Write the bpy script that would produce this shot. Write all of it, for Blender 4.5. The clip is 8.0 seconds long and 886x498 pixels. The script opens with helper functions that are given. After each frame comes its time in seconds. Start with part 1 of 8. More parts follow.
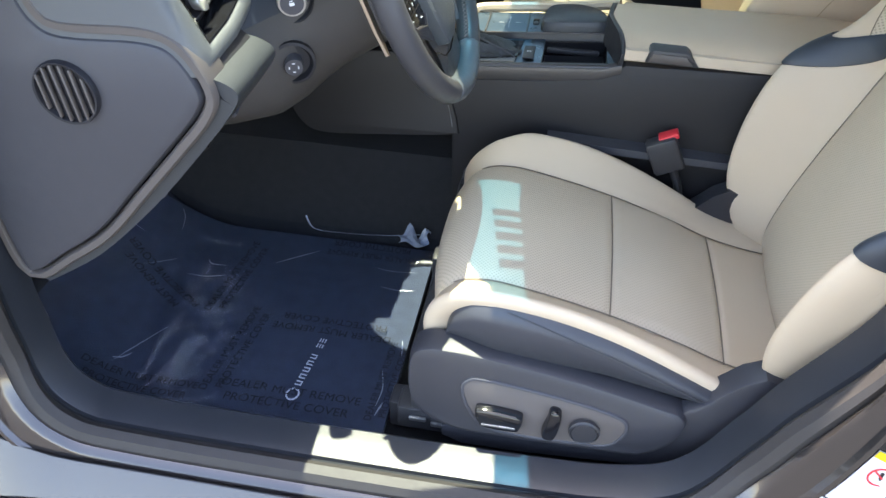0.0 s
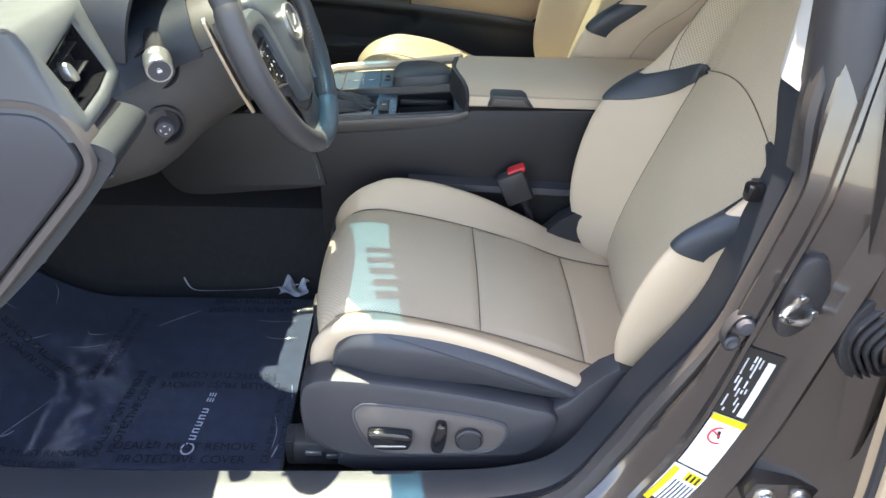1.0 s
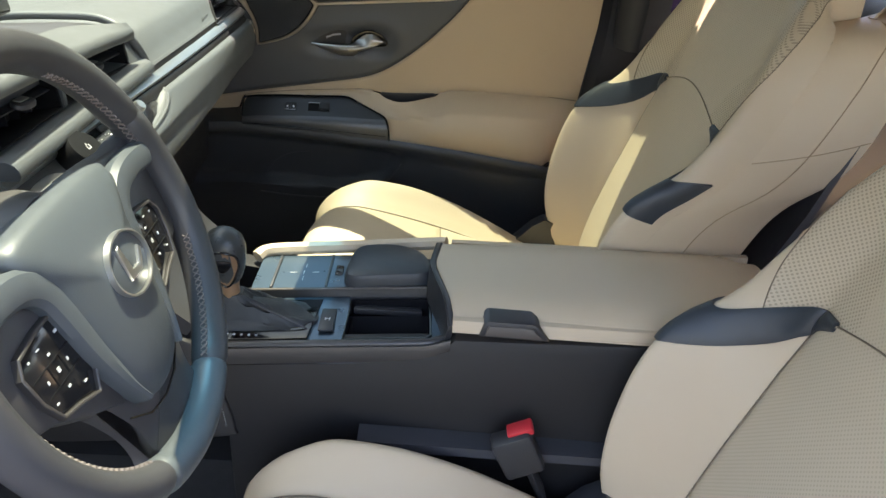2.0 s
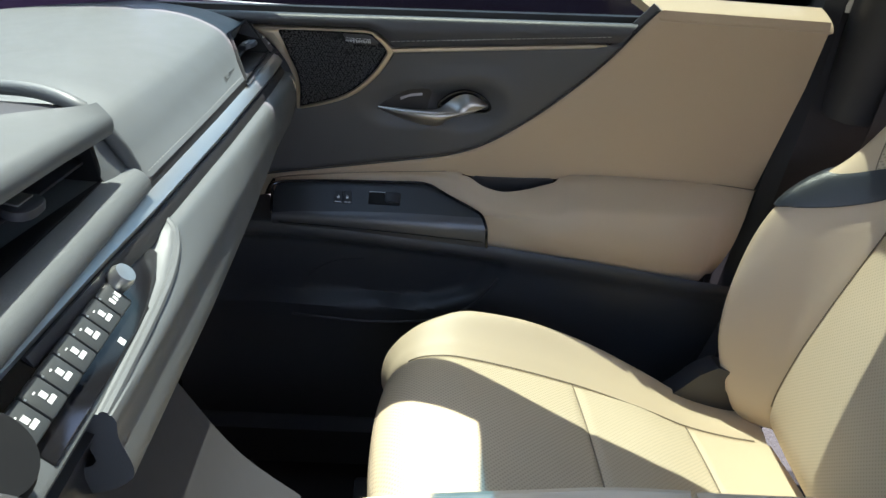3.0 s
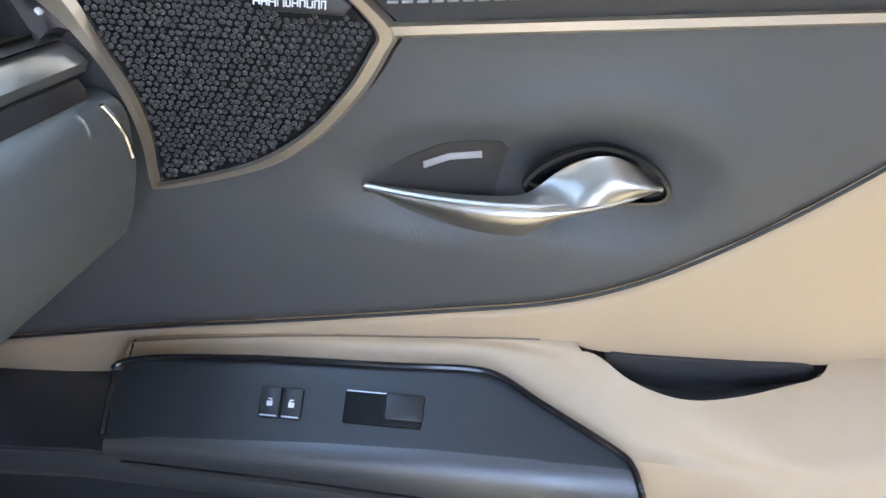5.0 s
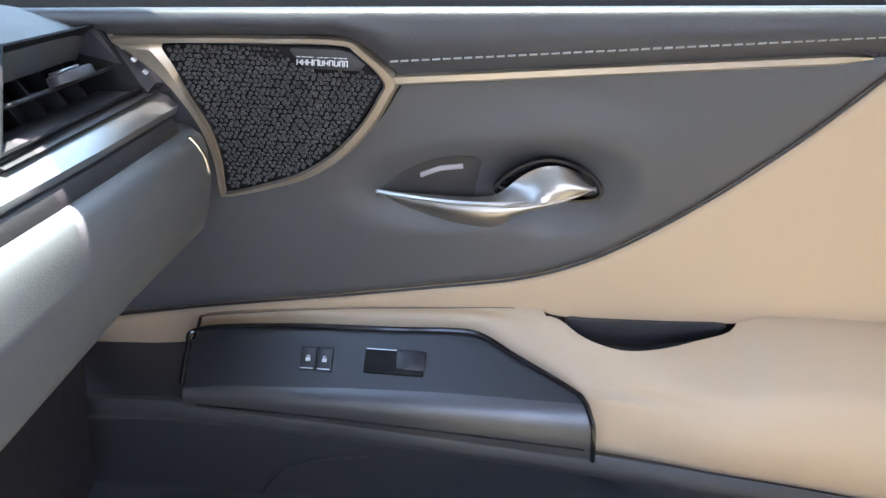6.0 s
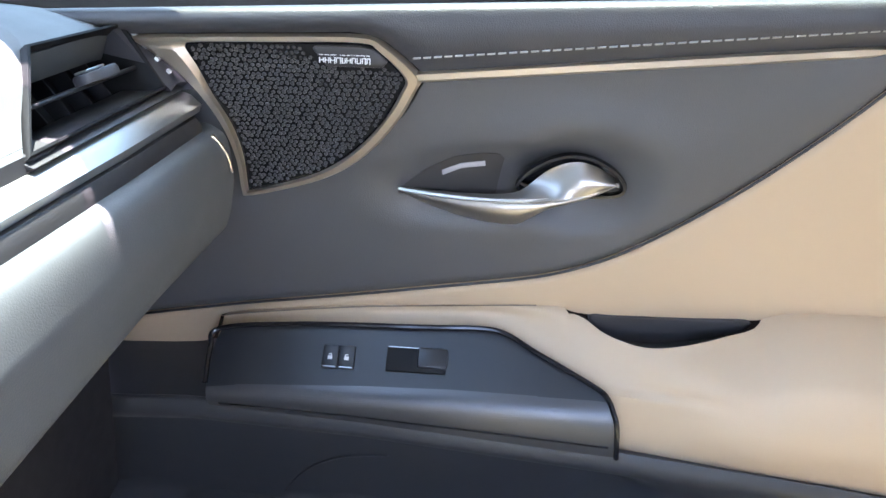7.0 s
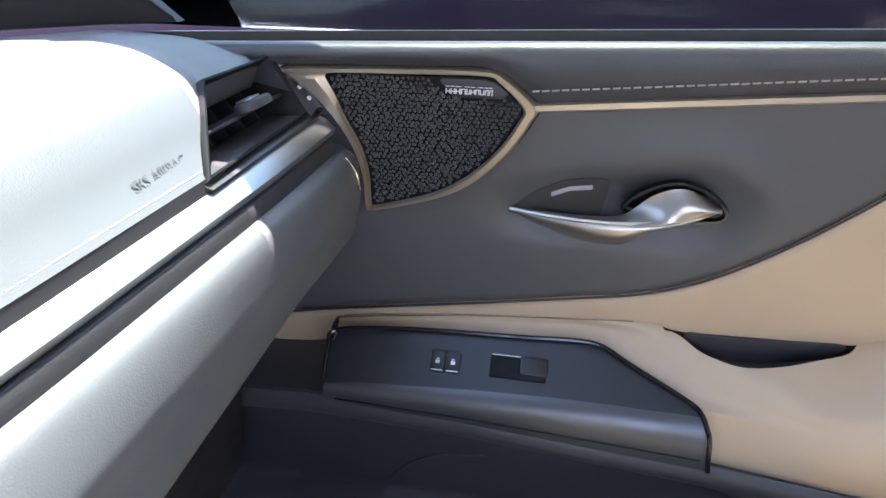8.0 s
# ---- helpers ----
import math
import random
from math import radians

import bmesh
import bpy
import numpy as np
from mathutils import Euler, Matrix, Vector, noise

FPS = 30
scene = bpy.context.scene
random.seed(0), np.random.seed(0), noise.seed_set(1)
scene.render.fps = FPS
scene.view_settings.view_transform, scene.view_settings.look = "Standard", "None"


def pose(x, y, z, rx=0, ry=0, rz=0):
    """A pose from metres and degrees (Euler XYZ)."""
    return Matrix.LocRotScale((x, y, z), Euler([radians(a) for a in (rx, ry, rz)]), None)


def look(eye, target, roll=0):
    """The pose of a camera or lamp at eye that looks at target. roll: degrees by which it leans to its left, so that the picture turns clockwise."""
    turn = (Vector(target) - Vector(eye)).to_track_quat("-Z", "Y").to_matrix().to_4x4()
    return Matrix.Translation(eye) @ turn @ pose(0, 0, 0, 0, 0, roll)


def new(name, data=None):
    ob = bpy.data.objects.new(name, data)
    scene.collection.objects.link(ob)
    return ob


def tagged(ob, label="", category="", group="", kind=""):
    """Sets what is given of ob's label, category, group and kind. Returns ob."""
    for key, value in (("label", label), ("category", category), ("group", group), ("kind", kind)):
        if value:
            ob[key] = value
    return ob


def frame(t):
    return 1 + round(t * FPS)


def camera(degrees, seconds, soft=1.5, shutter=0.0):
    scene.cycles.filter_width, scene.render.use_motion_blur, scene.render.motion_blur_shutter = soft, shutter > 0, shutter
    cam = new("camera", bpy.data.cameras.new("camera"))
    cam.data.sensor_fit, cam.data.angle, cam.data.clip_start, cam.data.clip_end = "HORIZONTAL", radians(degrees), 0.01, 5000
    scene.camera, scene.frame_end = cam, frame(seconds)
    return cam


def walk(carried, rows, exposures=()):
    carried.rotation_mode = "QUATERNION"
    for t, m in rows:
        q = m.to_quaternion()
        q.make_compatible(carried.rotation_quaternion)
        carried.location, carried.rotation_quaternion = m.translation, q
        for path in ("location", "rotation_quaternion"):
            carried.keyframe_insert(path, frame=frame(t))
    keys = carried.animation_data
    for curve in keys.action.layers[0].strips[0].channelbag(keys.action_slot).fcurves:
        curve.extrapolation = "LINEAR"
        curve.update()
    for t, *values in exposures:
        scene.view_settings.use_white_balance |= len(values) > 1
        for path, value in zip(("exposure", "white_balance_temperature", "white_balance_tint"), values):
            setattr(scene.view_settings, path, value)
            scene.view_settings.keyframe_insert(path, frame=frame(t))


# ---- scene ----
cam = camera(59.9, 8.0)
PATH = [
    (0, (0.036, -1.422, 1.336), (-0.215, 0.117, 0.084), 1.4),
    (0.2, (0.03, -1.476, 1.359), (-0.09, 0.12, 0.159), 2.0),
    (0.5, (0.032, -1.544, 1.371), (0.026, 0.093, 0.222), 2.5),
    (1, (0.052, -1.529, 1.362), (0.105, 0.129, 0.246), 2.0),
    (1.1, (0.049, -1.489, 1.368), (0.121, 0.176, 0.262), 2.4),
    (1.5, (0.116, -1.255, 1.357), (0.176, 0.453, 0.318), 2.2),
    (1.8, (0.127, -1.075, 1.352), (0.182, 0.661, 0.361), 3.2),
    (2, (0.097, -0.944, 1.327), (0.146, 0.815, 0.377), 3.8),
    (2.2, (0.05, -0.809, 1.298), (0.083, 0.969, 0.382), 4.3),
    (3.3, (-0.176, -0.229, 1.206), (0.038, 1.553, 0.324), 5.9),
    (3.5, (-0.195, -0.141, 1.184), (0.089, 1.63, 0.301), 6.8),
    (4, (-0.159, 0.162, 1.105), (0.104, 1.944, 0.236), 6.1),
    (4.5, (-0.111, 0.366, 1.049), (-0.154, 2.173, 0.193), 4.5),
    (4.7, (-0.111, 0.377, 1.049), (-0.188, 2.181, 0.188), 4.0),
    (5.8, (-0.074, 0.203, 1.113), (-0.216, 2.024, 0.298), 1.6),
    (6, (-0.078, 0.207, 1.106), (-0.224, 2.025, 0.285), 1.6),
    (6.5, (-0.082, 0.211, 1.104), (-0.243, 2.028, 0.284), 1.3),
    (7, (-0.085, 0.207, 1.104), (-0.264, 2.021, 0.281), 0.9),
    (7.5, (-0.095, 0.198, 1.111), (-0.306, 2.008, 0.289), 0.8),
    (8, (-0.109, 0.167, 1.131), (-0.472, 1.955, 0.311), 0.5),
]
EXPOSURE = [(0, 2.94, 7500, 15), (1.5, 2.83, 7900, 17), (2.2, 2.65, 7600, 18), (3.3, 2.42, 6500, 23), (3.7, 2.6, 6700, 25), (4.0, 2.95, 6500, 26), (4.5, 4.4, 6300, 22), (6.0, 4.14, 6600, 27), (6.5, 4.25, 6500, 26), (7.4, 4.28, 6400, 27), (8.0, 3.72, 6500, 30)]
walk(cam, [(t, look(e, a, r)) for t, e, a, r in PATH], EXPOSURE)

# ---------------------------------------------------------------- light
world = bpy.data.worlds.new("sky")
scene.world = world
world.use_nodes = True
wn = world.node_tree.nodes
sky = wn.new("ShaderNodeTexSky")
sky.sky_type = "NISHITA"
sky.sun_disc = False
SUN = Vector((-0.10, 0.235, 1.0)).normalized()
sky.sun_elevation = math.asin(SUN.z)
sky.sun_rotation = math.atan2(SUN.x, SUN.y)
world.node_tree.links.new(sky.outputs[0], wn["Background"].inputs[0])
wn["Background"].inputs[1].default_value = 0.15
sun_data = bpy.data.lights.new("sun", "SUN")
sun_data.energy = 3.5
sun_data.angle = radians(0.5)
sun_data.color = (1.0, 0.970, 0.925)
sun = new("sun", sun_data)
sun.matrix_world = look(SUN * 20, (0, 0, 0))

# ---------------------------------------------------------------- mesh helpers


def cr(pts, n=6, closed=False):
    """Smooth line through points."""
    P = [Vector(p) for p in pts]
    m = len(P)
    out = []
    for i in range(m if closed else m - 1):
        if closed:
            a, b, c, d = P[i - 1], P[i], P[(i + 1) % m], P[(i + 2) % m]
        else:
            a, b, c, d = P[max(i - 1, 0)], P[i], P[i + 1], P[min(i + 2, m - 1)]
        for k in range(n):
            t = k / n
            out.append(0.5 * ((2 * b) + (c - a) * t + (2 * a - 5 * b + 4 * c - d) * t * t + (3 * b - a - 3 * c + d) * t ** 3))
    if not closed:
        out.append(P[-1].copy())
    return out


def lerp_line(pts, x):
    """Height of a smooth polyline of (x, value) at x."""
    if x <= pts[0][0]:
        return pts[0][1]
    for (a, b), (c, d) in zip(pts, pts[1:]):
        if x <= c:
            return b + (d - b) * (x - a) / (c - a)
    return pts[-1][1]


def smooth_line(pts, n=8):
    return [tuple(p) for p in cr([(a, b, 0) for a, b in pts], n)]


def sm(a, b, x):
    t = min(max((x - a) / (b - a), 0.0), 1.0)
    return t * t * (3 - 2 * t)


def thing(name, loc=(0, 0, 0), label="", category="", group="", kind=""):
    ob = new(name)
    ob.empty_display_size = 0.05
    ob.location = loc
    return tagged(ob, label, category, group, kind)


def attach(ob, parent):
    if parent is not None:
        ob.parent = parent
        base = Matrix.Translation(parent.location) if parent.type == "EMPTY" else Matrix.Identity(4)
        ob.matrix_parent_inverse = base.inverted()
    return ob


def raw(name, verts, faces, material, parent=None, label="", smooth=True, flat_angle=None):
    me = bpy.data.meshes.new(name)
    me.from_pydata([tuple(v) for v in verts], [], faces)
    bm = bmesh.new()
    bm.from_mesh(me)
    bmesh.ops.recalc_face_normals(bm, faces=bm.faces)
    if smooth:
        lim = radians(flat_angle or 40)
        for f in bm.faces:
            f.smooth = True
        for e in bm.edges:
            if len(e.link_faces) == 2 and e.calc_face_angle(0) > lim:
                e.smooth = False
    bm.to_mesh(me)
    bm.free()
    me.materials.append(material)
    return tagged(attach(new(name, me), parent), label)


def part(name, bm, material, parent, label="", smooth=True):
    me = bpy.data.meshes.new(name)
    lim = radians(40)
    for f in bm.faces:
        f.smooth = smooth
    for e in bm.edges:
        if len(e.link_faces) == 2 and e.calc_face_angle(0) > lim:
            e.smooth = False
    bm.to_mesh(me)
    bm.free()
    me.materials.append(material)
    return tagged(attach(new(name, me), parent), label)


def surf(name, f, nu, nv, material, parent, thick=0.006, label="", flip=False):
    """Skin of a function f(u, v), u and v from 0 to 1, with a back face."""
    P = np.array([[tuple(f(i / nu, j / nv)) for j in range(nv + 1)] for i in range(nu + 1)])
    du, dv = np.gradient(P, axis=0), np.gradient(P, axis=1)
    N = np.cross(du, dv)
    N /= np.linalg.norm(N, axis=2, keepdims=True) + 1e-12
    if flip:
        N = -N
    B = P - N * thick
    W = nv + 1
    verts = [tuple(p) for p in P.reshape(-1, 3)] + [tuple(p) for p in B.reshape(-1, 3)]
    o = (nu + 1) * W
    faces = []
    for i in range(nu):
        for j in range(nv):
            a, b, c, d = i * W + j, (i + 1) * W + j, (i + 1) * W + j + 1, i * W + j + 1
            faces += [(a, b, c, d), (o + a, o + d, o + c, o + b)]
    for i in range(nu):
        for j in (0, nv):
            a, b = i * W + j, (i + 1) * W + j
            faces.append((a, b, o + b, o + a))
    for j in range(nv):
        for i in (0, nu):
            a, b = i * W + j, i * W + j + 1
            faces.append((a, b, o + b, o + a))
    return raw(name, verts, faces, material, parent, label, flat_angle=50)


def inset2(pts, d):
    n = len(pts)
    area = sum(pts[i][0] * pts[(i + 1) % n][1] - pts[(i + 1) % n][0] * pts[i][1] for i in range(n))
    s = 1 if area > 0 else -1
    out = []
    for i in range(n):
        a, b, c = Vector(pts[i - 1][:2]), Vector(pts[i][:2]), Vector(pts[(i + 1) % n][:2])
        t = c - a
        if t.length < 1e-9:
            t = Vector((1, 0))
        t.normalize()
        out.append((b.x - t.y * d * s, b.y + t.x * d * s))
    return out


def plate(name, outline, to3, depth, bevel, material, parent, label="", base=0.0):
    """A plate with a rounded rim: an outline in (a, b), laid into the world by to3(a, b, d)."""
    n = len(outline)
    rings = [(outline, base), (outline, depth - bevel), (inset2(outline, bevel * 0.3), depth - bevel * 0.3), (inset2(outline, bevel), depth)]
    verts, faces = [], []
    for pts, d in rings:
        verts += [to3(p[0], p[1], d) for p in pts]
    for r in range(len(rings) - 1):
        for i in range(n):
            j = (i + 1) % n
            faces.append((r * n + i, r * n + j, (r + 1) * n + j, (r + 1) * n + i))
    faces.append(tuple(range((len(rings) - 1) * n, len(rings) * n)))
    faces.append(tuple(reversed(range(n))))
    return raw(name, verts, faces, material, parent, label, flat_angle=30)


def frame_ring(name, outer, inner, to3, depth, material, parent, label="", base=0.0):
    """A moulding between two outlines of equal count, with a rounded section."""
    n = len(outer)
    rows = []
    for w, d in ((0, base), (0, depth * 0.6), (0.22, depth), (0.78, depth), (1, depth * 0.6), (1, base)):
        rows.append([to3(o[0] + (i[0] - o[0]) * w, o[1] + (i[1] - o[1]) * w, d) for o, i in zip(outer, inner)])
    verts = [p for r in rows for p in r]
    faces = []
    for r in range(len(rows)):
        for i in range(n):
            j, s = (i + 1) % n, (r + 1) % len(rows)
            faces.append((r * n + i, r * n + j, s * n + j, s * n + i))
    return raw(name, verts, faces, material, parent, label, flat_angle=35)


def tube(name, path, r, material, parent, label="", sides=8, closed=False, radii=None, squash=1.0, up=(0, 0, 1)):
    P = [Vector(p) for p in path]
    n = len(P)
    verts, faces = [], []
    for i, p in enumerate(P):
        a = P[i - 1] if (closed or i) else P[0]
        b = P[(i + 1) % n] if (closed or i < n - 1) else P[-1]
        t = (b - a).normalized()
        s = t.cross(Vector(up))
        if s.length < 1e-3:
            s = t.cross(Vector((1, 0.1, 0)))
        s.normalize()
        w = s.cross(t)
        rr = radii[i] if radii else r
        for k in range(sides):
            an = 2 * math.pi * k / sides
            verts.append(p + s * math.cos(an) * rr + w * math.sin(an) * rr * squash)
    m = n if closed else n - 1
    for i in range(m):
        j = (i + 1) % n
        for k in range(sides):
            q = (k + 1) % sides
            faces.append((i * sides + k, j * sides + k, j * sides + q, i * sides + q))
    if not closed:
        faces += [tuple(range(sides)), tuple(reversed(range((n - 1) * sides, n * sides)))]
    return raw(name, verts, faces, material, parent, label)


def sweep(name, stations, material, parent, label="", closed_section=True, caps=True, flat_angle=35):
    """Skin through a list of equal-count 3D sections."""
    n, m = len(stations[0]), len(stations)
    verts = [p for s in stations for p in s]
    faces = []
    for i in range(m - 1):
        for k in range(n if closed_section else n - 1):
            q = (k + 1) % n
            faces.append((i * n + k, (i + 1) * n + k, (i + 1) * n + q, i * n + q))
    if caps and closed_section:
        faces += [tuple(range(n)), tuple(reversed(range((m - 1) * n, m * n)))]
    return raw(name, verts, faces, material, parent, label, flat_angle=flat_angle)


def bar(name, profile, ys, material, parent, label="", shift=None):
    """A closed profile in (x, z) carried along y."""
    st = []
    for y in ys:
        dx, dz = shift(y) if shift else (0, 0)
        st.append([(x + dx, y, z + dz) for x, z in profile])
    return sweep(name, st, material, parent, label)


def thick_profile(pts, t):
    """A closed profile from an open line, t thick to its right."""
    P = [Vector(p) for p in pts]
    back = []
    for i, p in enumerate(P):
        a, b = P[max(i - 1, 0)], P[min(i + 1, len(P) - 1)]
        d = (b - a).normalized()
        back.append((p.x + d.y * t, p.y - d.x * t))
    return [tuple(p) for p in P] + back[::-1]


def rbox(name, c, size, bev, material, parent, label="", m=None, seg=2):
    bm = bmesh.new()
    bmesh.ops.create_cube(bm, size=1.0)
    for v in bm.verts:
        v.co = Vector((v.co.x * size[0], v.co.y * size[1], v.co.z * size[2]))
    if bev:
        bmesh.ops.bevel(bm, geom=bm.edges[:], offset=bev, segments=seg, profile=0.5, affect="EDGES")
    bm.transform(Matrix.Translation(c) @ (m or Matrix.Identity(4)))
    return part(name, bm, material, parent, label)


def lathe(name, profile, m, material, parent, label="", sides=24):
    """Profile (r, h) turned round z, then moved by m."""
    verts, faces = [], []
    n = len(profile)
    for k in range(sides):
        a = 2 * math.pi * k / sides
        verts += [m @ Vector((r * math.cos(a), r * math.sin(a), h)) for r, h in profile]
    for k in range(sides):
        q = (k + 1) % sides
        for i in range(n - 1):
            faces.append((k * n + i, q * n + i, q * n + i + 1, k * n + i + 1))
    faces.append(tuple(k * n for k in range(sides)))
    faces.append(tuple(k * n + n - 1 for k in reversed(range(sides))))
    return raw(name, verts, faces, material, parent, label, flat_angle=35)


def axis_pose(origin, z, x=(0, 1, 0)):
    z = Vector(z).normalized()
    y = z.cross(Vector(x)).normalized()
    xx = y.cross(z)
    return Matrix.Translation(origin) @ Matrix((xx, y, z)).transposed().to_4x4()


def letters(name, text, size, m, material, parent, depth=0.0006, label=""):
    cu = bpy.data.curves.new(name, "FONT")
    cu.body, cu.size, cu.extrude = text, size, depth
    cu.align_x, cu.align_y = "CENTER", "CENTER"
    tmp = bpy.data.objects.new(name, cu)
    scene.collection.objects.link(tmp)
    me = bpy.data.meshes.new_from_object(tmp.evaluated_get(bpy.context.evaluated_depsgraph_get()))
    bpy.data.objects.remove(tmp)
    me.transform(m)
    me.materials.clear()
    me.materials.append(material)
    return tagged(attach(new(name, me), parent), label)


def bars(name, boxes, m, material, parent, depth=0.0008, label=""):
    """Flat strokes (x, y, w, h) on a plane."""
    bm = bmesh.new()
    for x, y, w, h in boxes:
        r = bmesh.ops.create_cube(bm, size=1.0)
        for v in r["verts"]:
            v.co = m @ Vector((x + v.co.x * w, y + v.co.y * h, (v.co.z + 0.5) * depth))
    return part(name, bm, material, parent, label, smooth=False)


# ---------------------------------------------------------------- materials


def pbr(name, color, rough=0.5, metal=0.0, var=0.12, var_scale=6.0, grain=None, coat=0.0, spec=0.5, rough_var=0.08, sheen=0.0):
    m = bpy.data.materials.new(name)
    m.use_nodes = True
    nt = m.node_tree
    L, n = nt.links.new, nt.nodes
    b = n["Principled BSDF"]
    tc = n.new("ShaderNodeTexCoord")
    no = n.new("ShaderNodeTexNoise")
    no.inputs["Scale"].default_value = var_scale
    no.inputs["Detail"].default_value = 6
    L(tc.outputs["Object"], no.inputs["Vector"])
    mix = n.new("ShaderNodeMix")
    mix.data_type = "RGBA"
    mix.inputs["A"].default_value = (*[c * (1 - var) for c in color], 1)
    mix.inputs["B"].default_value = (*[min(c * (1 + var), 1) for c in color], 1)
    L(no.outputs["Fac"], mix.inputs["Factor"])
    L(mix.outputs["Result"], b.inputs["Base Color"])
    mr = n.new("ShaderNodeMapRange")
    mr.inputs["To Min"].default_value = max(rough - rough_var, 0.02)
    mr.inputs["To Max"].default_value = min(rough + rough_var, 1)
    no2 = n.new("ShaderNodeTexNoise")
    no2.inputs["Scale"].default_value = var_scale * 7
    L(tc.outputs["Object"], no2.inputs["Vector"])
    L(no2.outputs["Fac"], mr.inputs["Value"])
    L(mr.outputs["Result"], b.inputs["Roughness"])
    b.inputs["Metallic"].default_value = metal
    b.inputs["Coat Weight"].default_value = coat
    b.inputs["Specular IOR Level"].default_value = spec
    b.inputs["Sheen Weight"].default_value = sheen
    if grain:
        kind, scale, strength, dist = grain
        if kind == "voronoi":
            g = n.new("ShaderNodeTexVoronoi")
            g.feature = "DISTANCE_TO_EDGE"
            out = "Distance"
            ramp = n.new("ShaderNodeMapRange")
            ramp.inputs["From Max"].default_value = 0.25
        elif kind == "brush":
            g = n.new("ShaderNodeTexNoise")
            mp = n.new("ShaderNodeMapping")
            mp.inputs["Scale"].default_value = (0.03, 1, 1)
            L(tc.outputs["Object"], mp.inputs["Vector"])
            out = "Fac"
            ramp = None
        else:
            g = n.new("ShaderNodeTexNoise")
            g.inputs["Detail"].default_value = 3
            out = "Fac"
            ramp = None
        g.inputs["Scale"].default_value = scale
        L(mp.outputs[0] if kind == "brush" else tc.outputs["Object"], g.inputs["Vector"])
        bu = n.new("ShaderNodeBump")
        bu.inputs["Strength"].default_value = strength
        bu.inputs["Distance"].default_value = dist
        if ramp:
            L(g.outputs[out], ramp.inputs["Value"])
            L(ramp.outputs["Result"], bu.inputs["Height"])
        else:
            L(g.outputs[out], bu.inputs["Height"])
        L(bu.outputs[0], b.inputs["Normal"])
    return m


def perforated(name, color, plane, rough=0.5, pitch=0.0062, hole=0.2, strength=0.75):
    """Leather with rows of small holes, in the plane of two axes."""
    m = pbr(name, color, rough, var=0.06, var_scale=9, grain=("voronoi", 900, 0.15, 0.0004))
    nt = m.node_tree
    L, n = nt.links.new, nt.nodes
    b = n["Principled BSDF"]
    tc = n.new("ShaderNodeTexCoord")
    sx = n.new("ShaderNodeSeparateXYZ")
    L(tc.outputs["Object"], sx.inputs[0])

    def math_node(op, a, bb=None):
        q = n.new("ShaderNodeMath")
        q.operation = op
        for i, v in enumerate((a, bb)):
            if v is None:
                continue
            if isinstance(v, (int, float)):
                q.inputs[i].default_value = v
            else:
                L(v, q.inputs[i])
        return q.outputs[0]

    def lattice(off):
        total = None
        for ax in plane:
            v = math_node("ADD", math_node("MULTIPLY", sx.outputs[ax], 1 / pitch), off + 100)
            d = math_node("SUBTRACT", math_node("FRACT", v), 0.5)
            d = math_node("MULTIPLY", d, d)
            total = d if total is None else math_node("ADD", total, d)
        return total

    dd = math_node("MINIMUM", lattice(0.0), lattice(0.5))
    mr = n.new("ShaderNodeMapRange")
    mr.inputs["From Min"].default_value = (hole * 0.7) ** 2
    mr.inputs["From Max"].default_value = (hole * 1.2) ** 2
    mr.inputs["To Min"].default_value = strength
    mr.inputs["To Max"].default_value = 0
    L(dd, mr.inputs["Value"])
    mix = n.new("ShaderNodeMix")
    mix.data_type = "RGBA"
    old = b.inputs["Base Color"].links[0].from_socket
    L(old, mix.inputs["A"])
    mix.inputs["B"].default_value = (0.05, 0.04, 0.03, 1)
    L(mr.outputs["Result"], mix.inputs["Factor"])
    L(mix.outputs["Result"], b.inputs["Base Color"])
    return m


def glass(name, color=(1, 1, 1), rough=0.0, ior=1.1, mirror=0.06):
    """Thin pane: see-through with a faint mirror."""
    m = bpy.data.materials.new(name)
    m.use_nodes = True
    n, L = m.node_tree.nodes, m.node_tree.links.new
    n.clear()
    out = n.new("ShaderNodeOutputMaterial")
    tr = n.new("ShaderNodeBsdfTransparent")
    tr.inputs[0].default_value = (*color, 1)
    gl = n.new("ShaderNodeBsdfGlossy")
    gl.inputs["Roughness"].default_value = rough
    mx = n.new("ShaderNodeMixShader")
    lw = n.new("ShaderNodeFresnel")
    lw.inputs[0].default_value = 1.45
    L(lw.outputs[0], mx.inputs[0])
    L(tr.outputs[0], mx.inputs[1])
    L(gl.outputs[0], mx.inputs[2])
    L(mx.outputs[0], out.inputs[0])
    return m


M = {}
M["leather"] = pbr("cream_leather", (0.60, 0.47, 0.33), 0.48, var=0.05, var_scale=5, grain=("voronoi", 700, 0.18, 0.0005))
M["perf_seat"] = perforated("perforated_cream_leather", (0.56, 0.45, 0.32), (0, 1), strength=0.28)
M["perf_back"] = perforated("perforated_back_leather", (0.56, 0.45, 0.32), (1, 2), strength=0.42)
M["perf_faint"] = perforated("fine_perforated_leather", (0.57, 0.46, 0.33), (1, 2), strength=0.18)
M["perf_faint_seat"] = perforated("fine_perforated_seat", (0.57, 0.46, 0.33), (0, 1), strength=0.18)
M["door_beige"] = pbr("tan_door_trim", (0.5047, 0.3774, 0.2538), 0.5, var=0.04, var_scale=4, grain=("voronoi", 800, 0.15, 0.0004))
M["black_leather"] = pbr("black_leather", (0.048, 0.049, 0.056), 0.42, var=0.15, var_scale=10, grain=("voronoi", 650, 0.2, 0.0005))
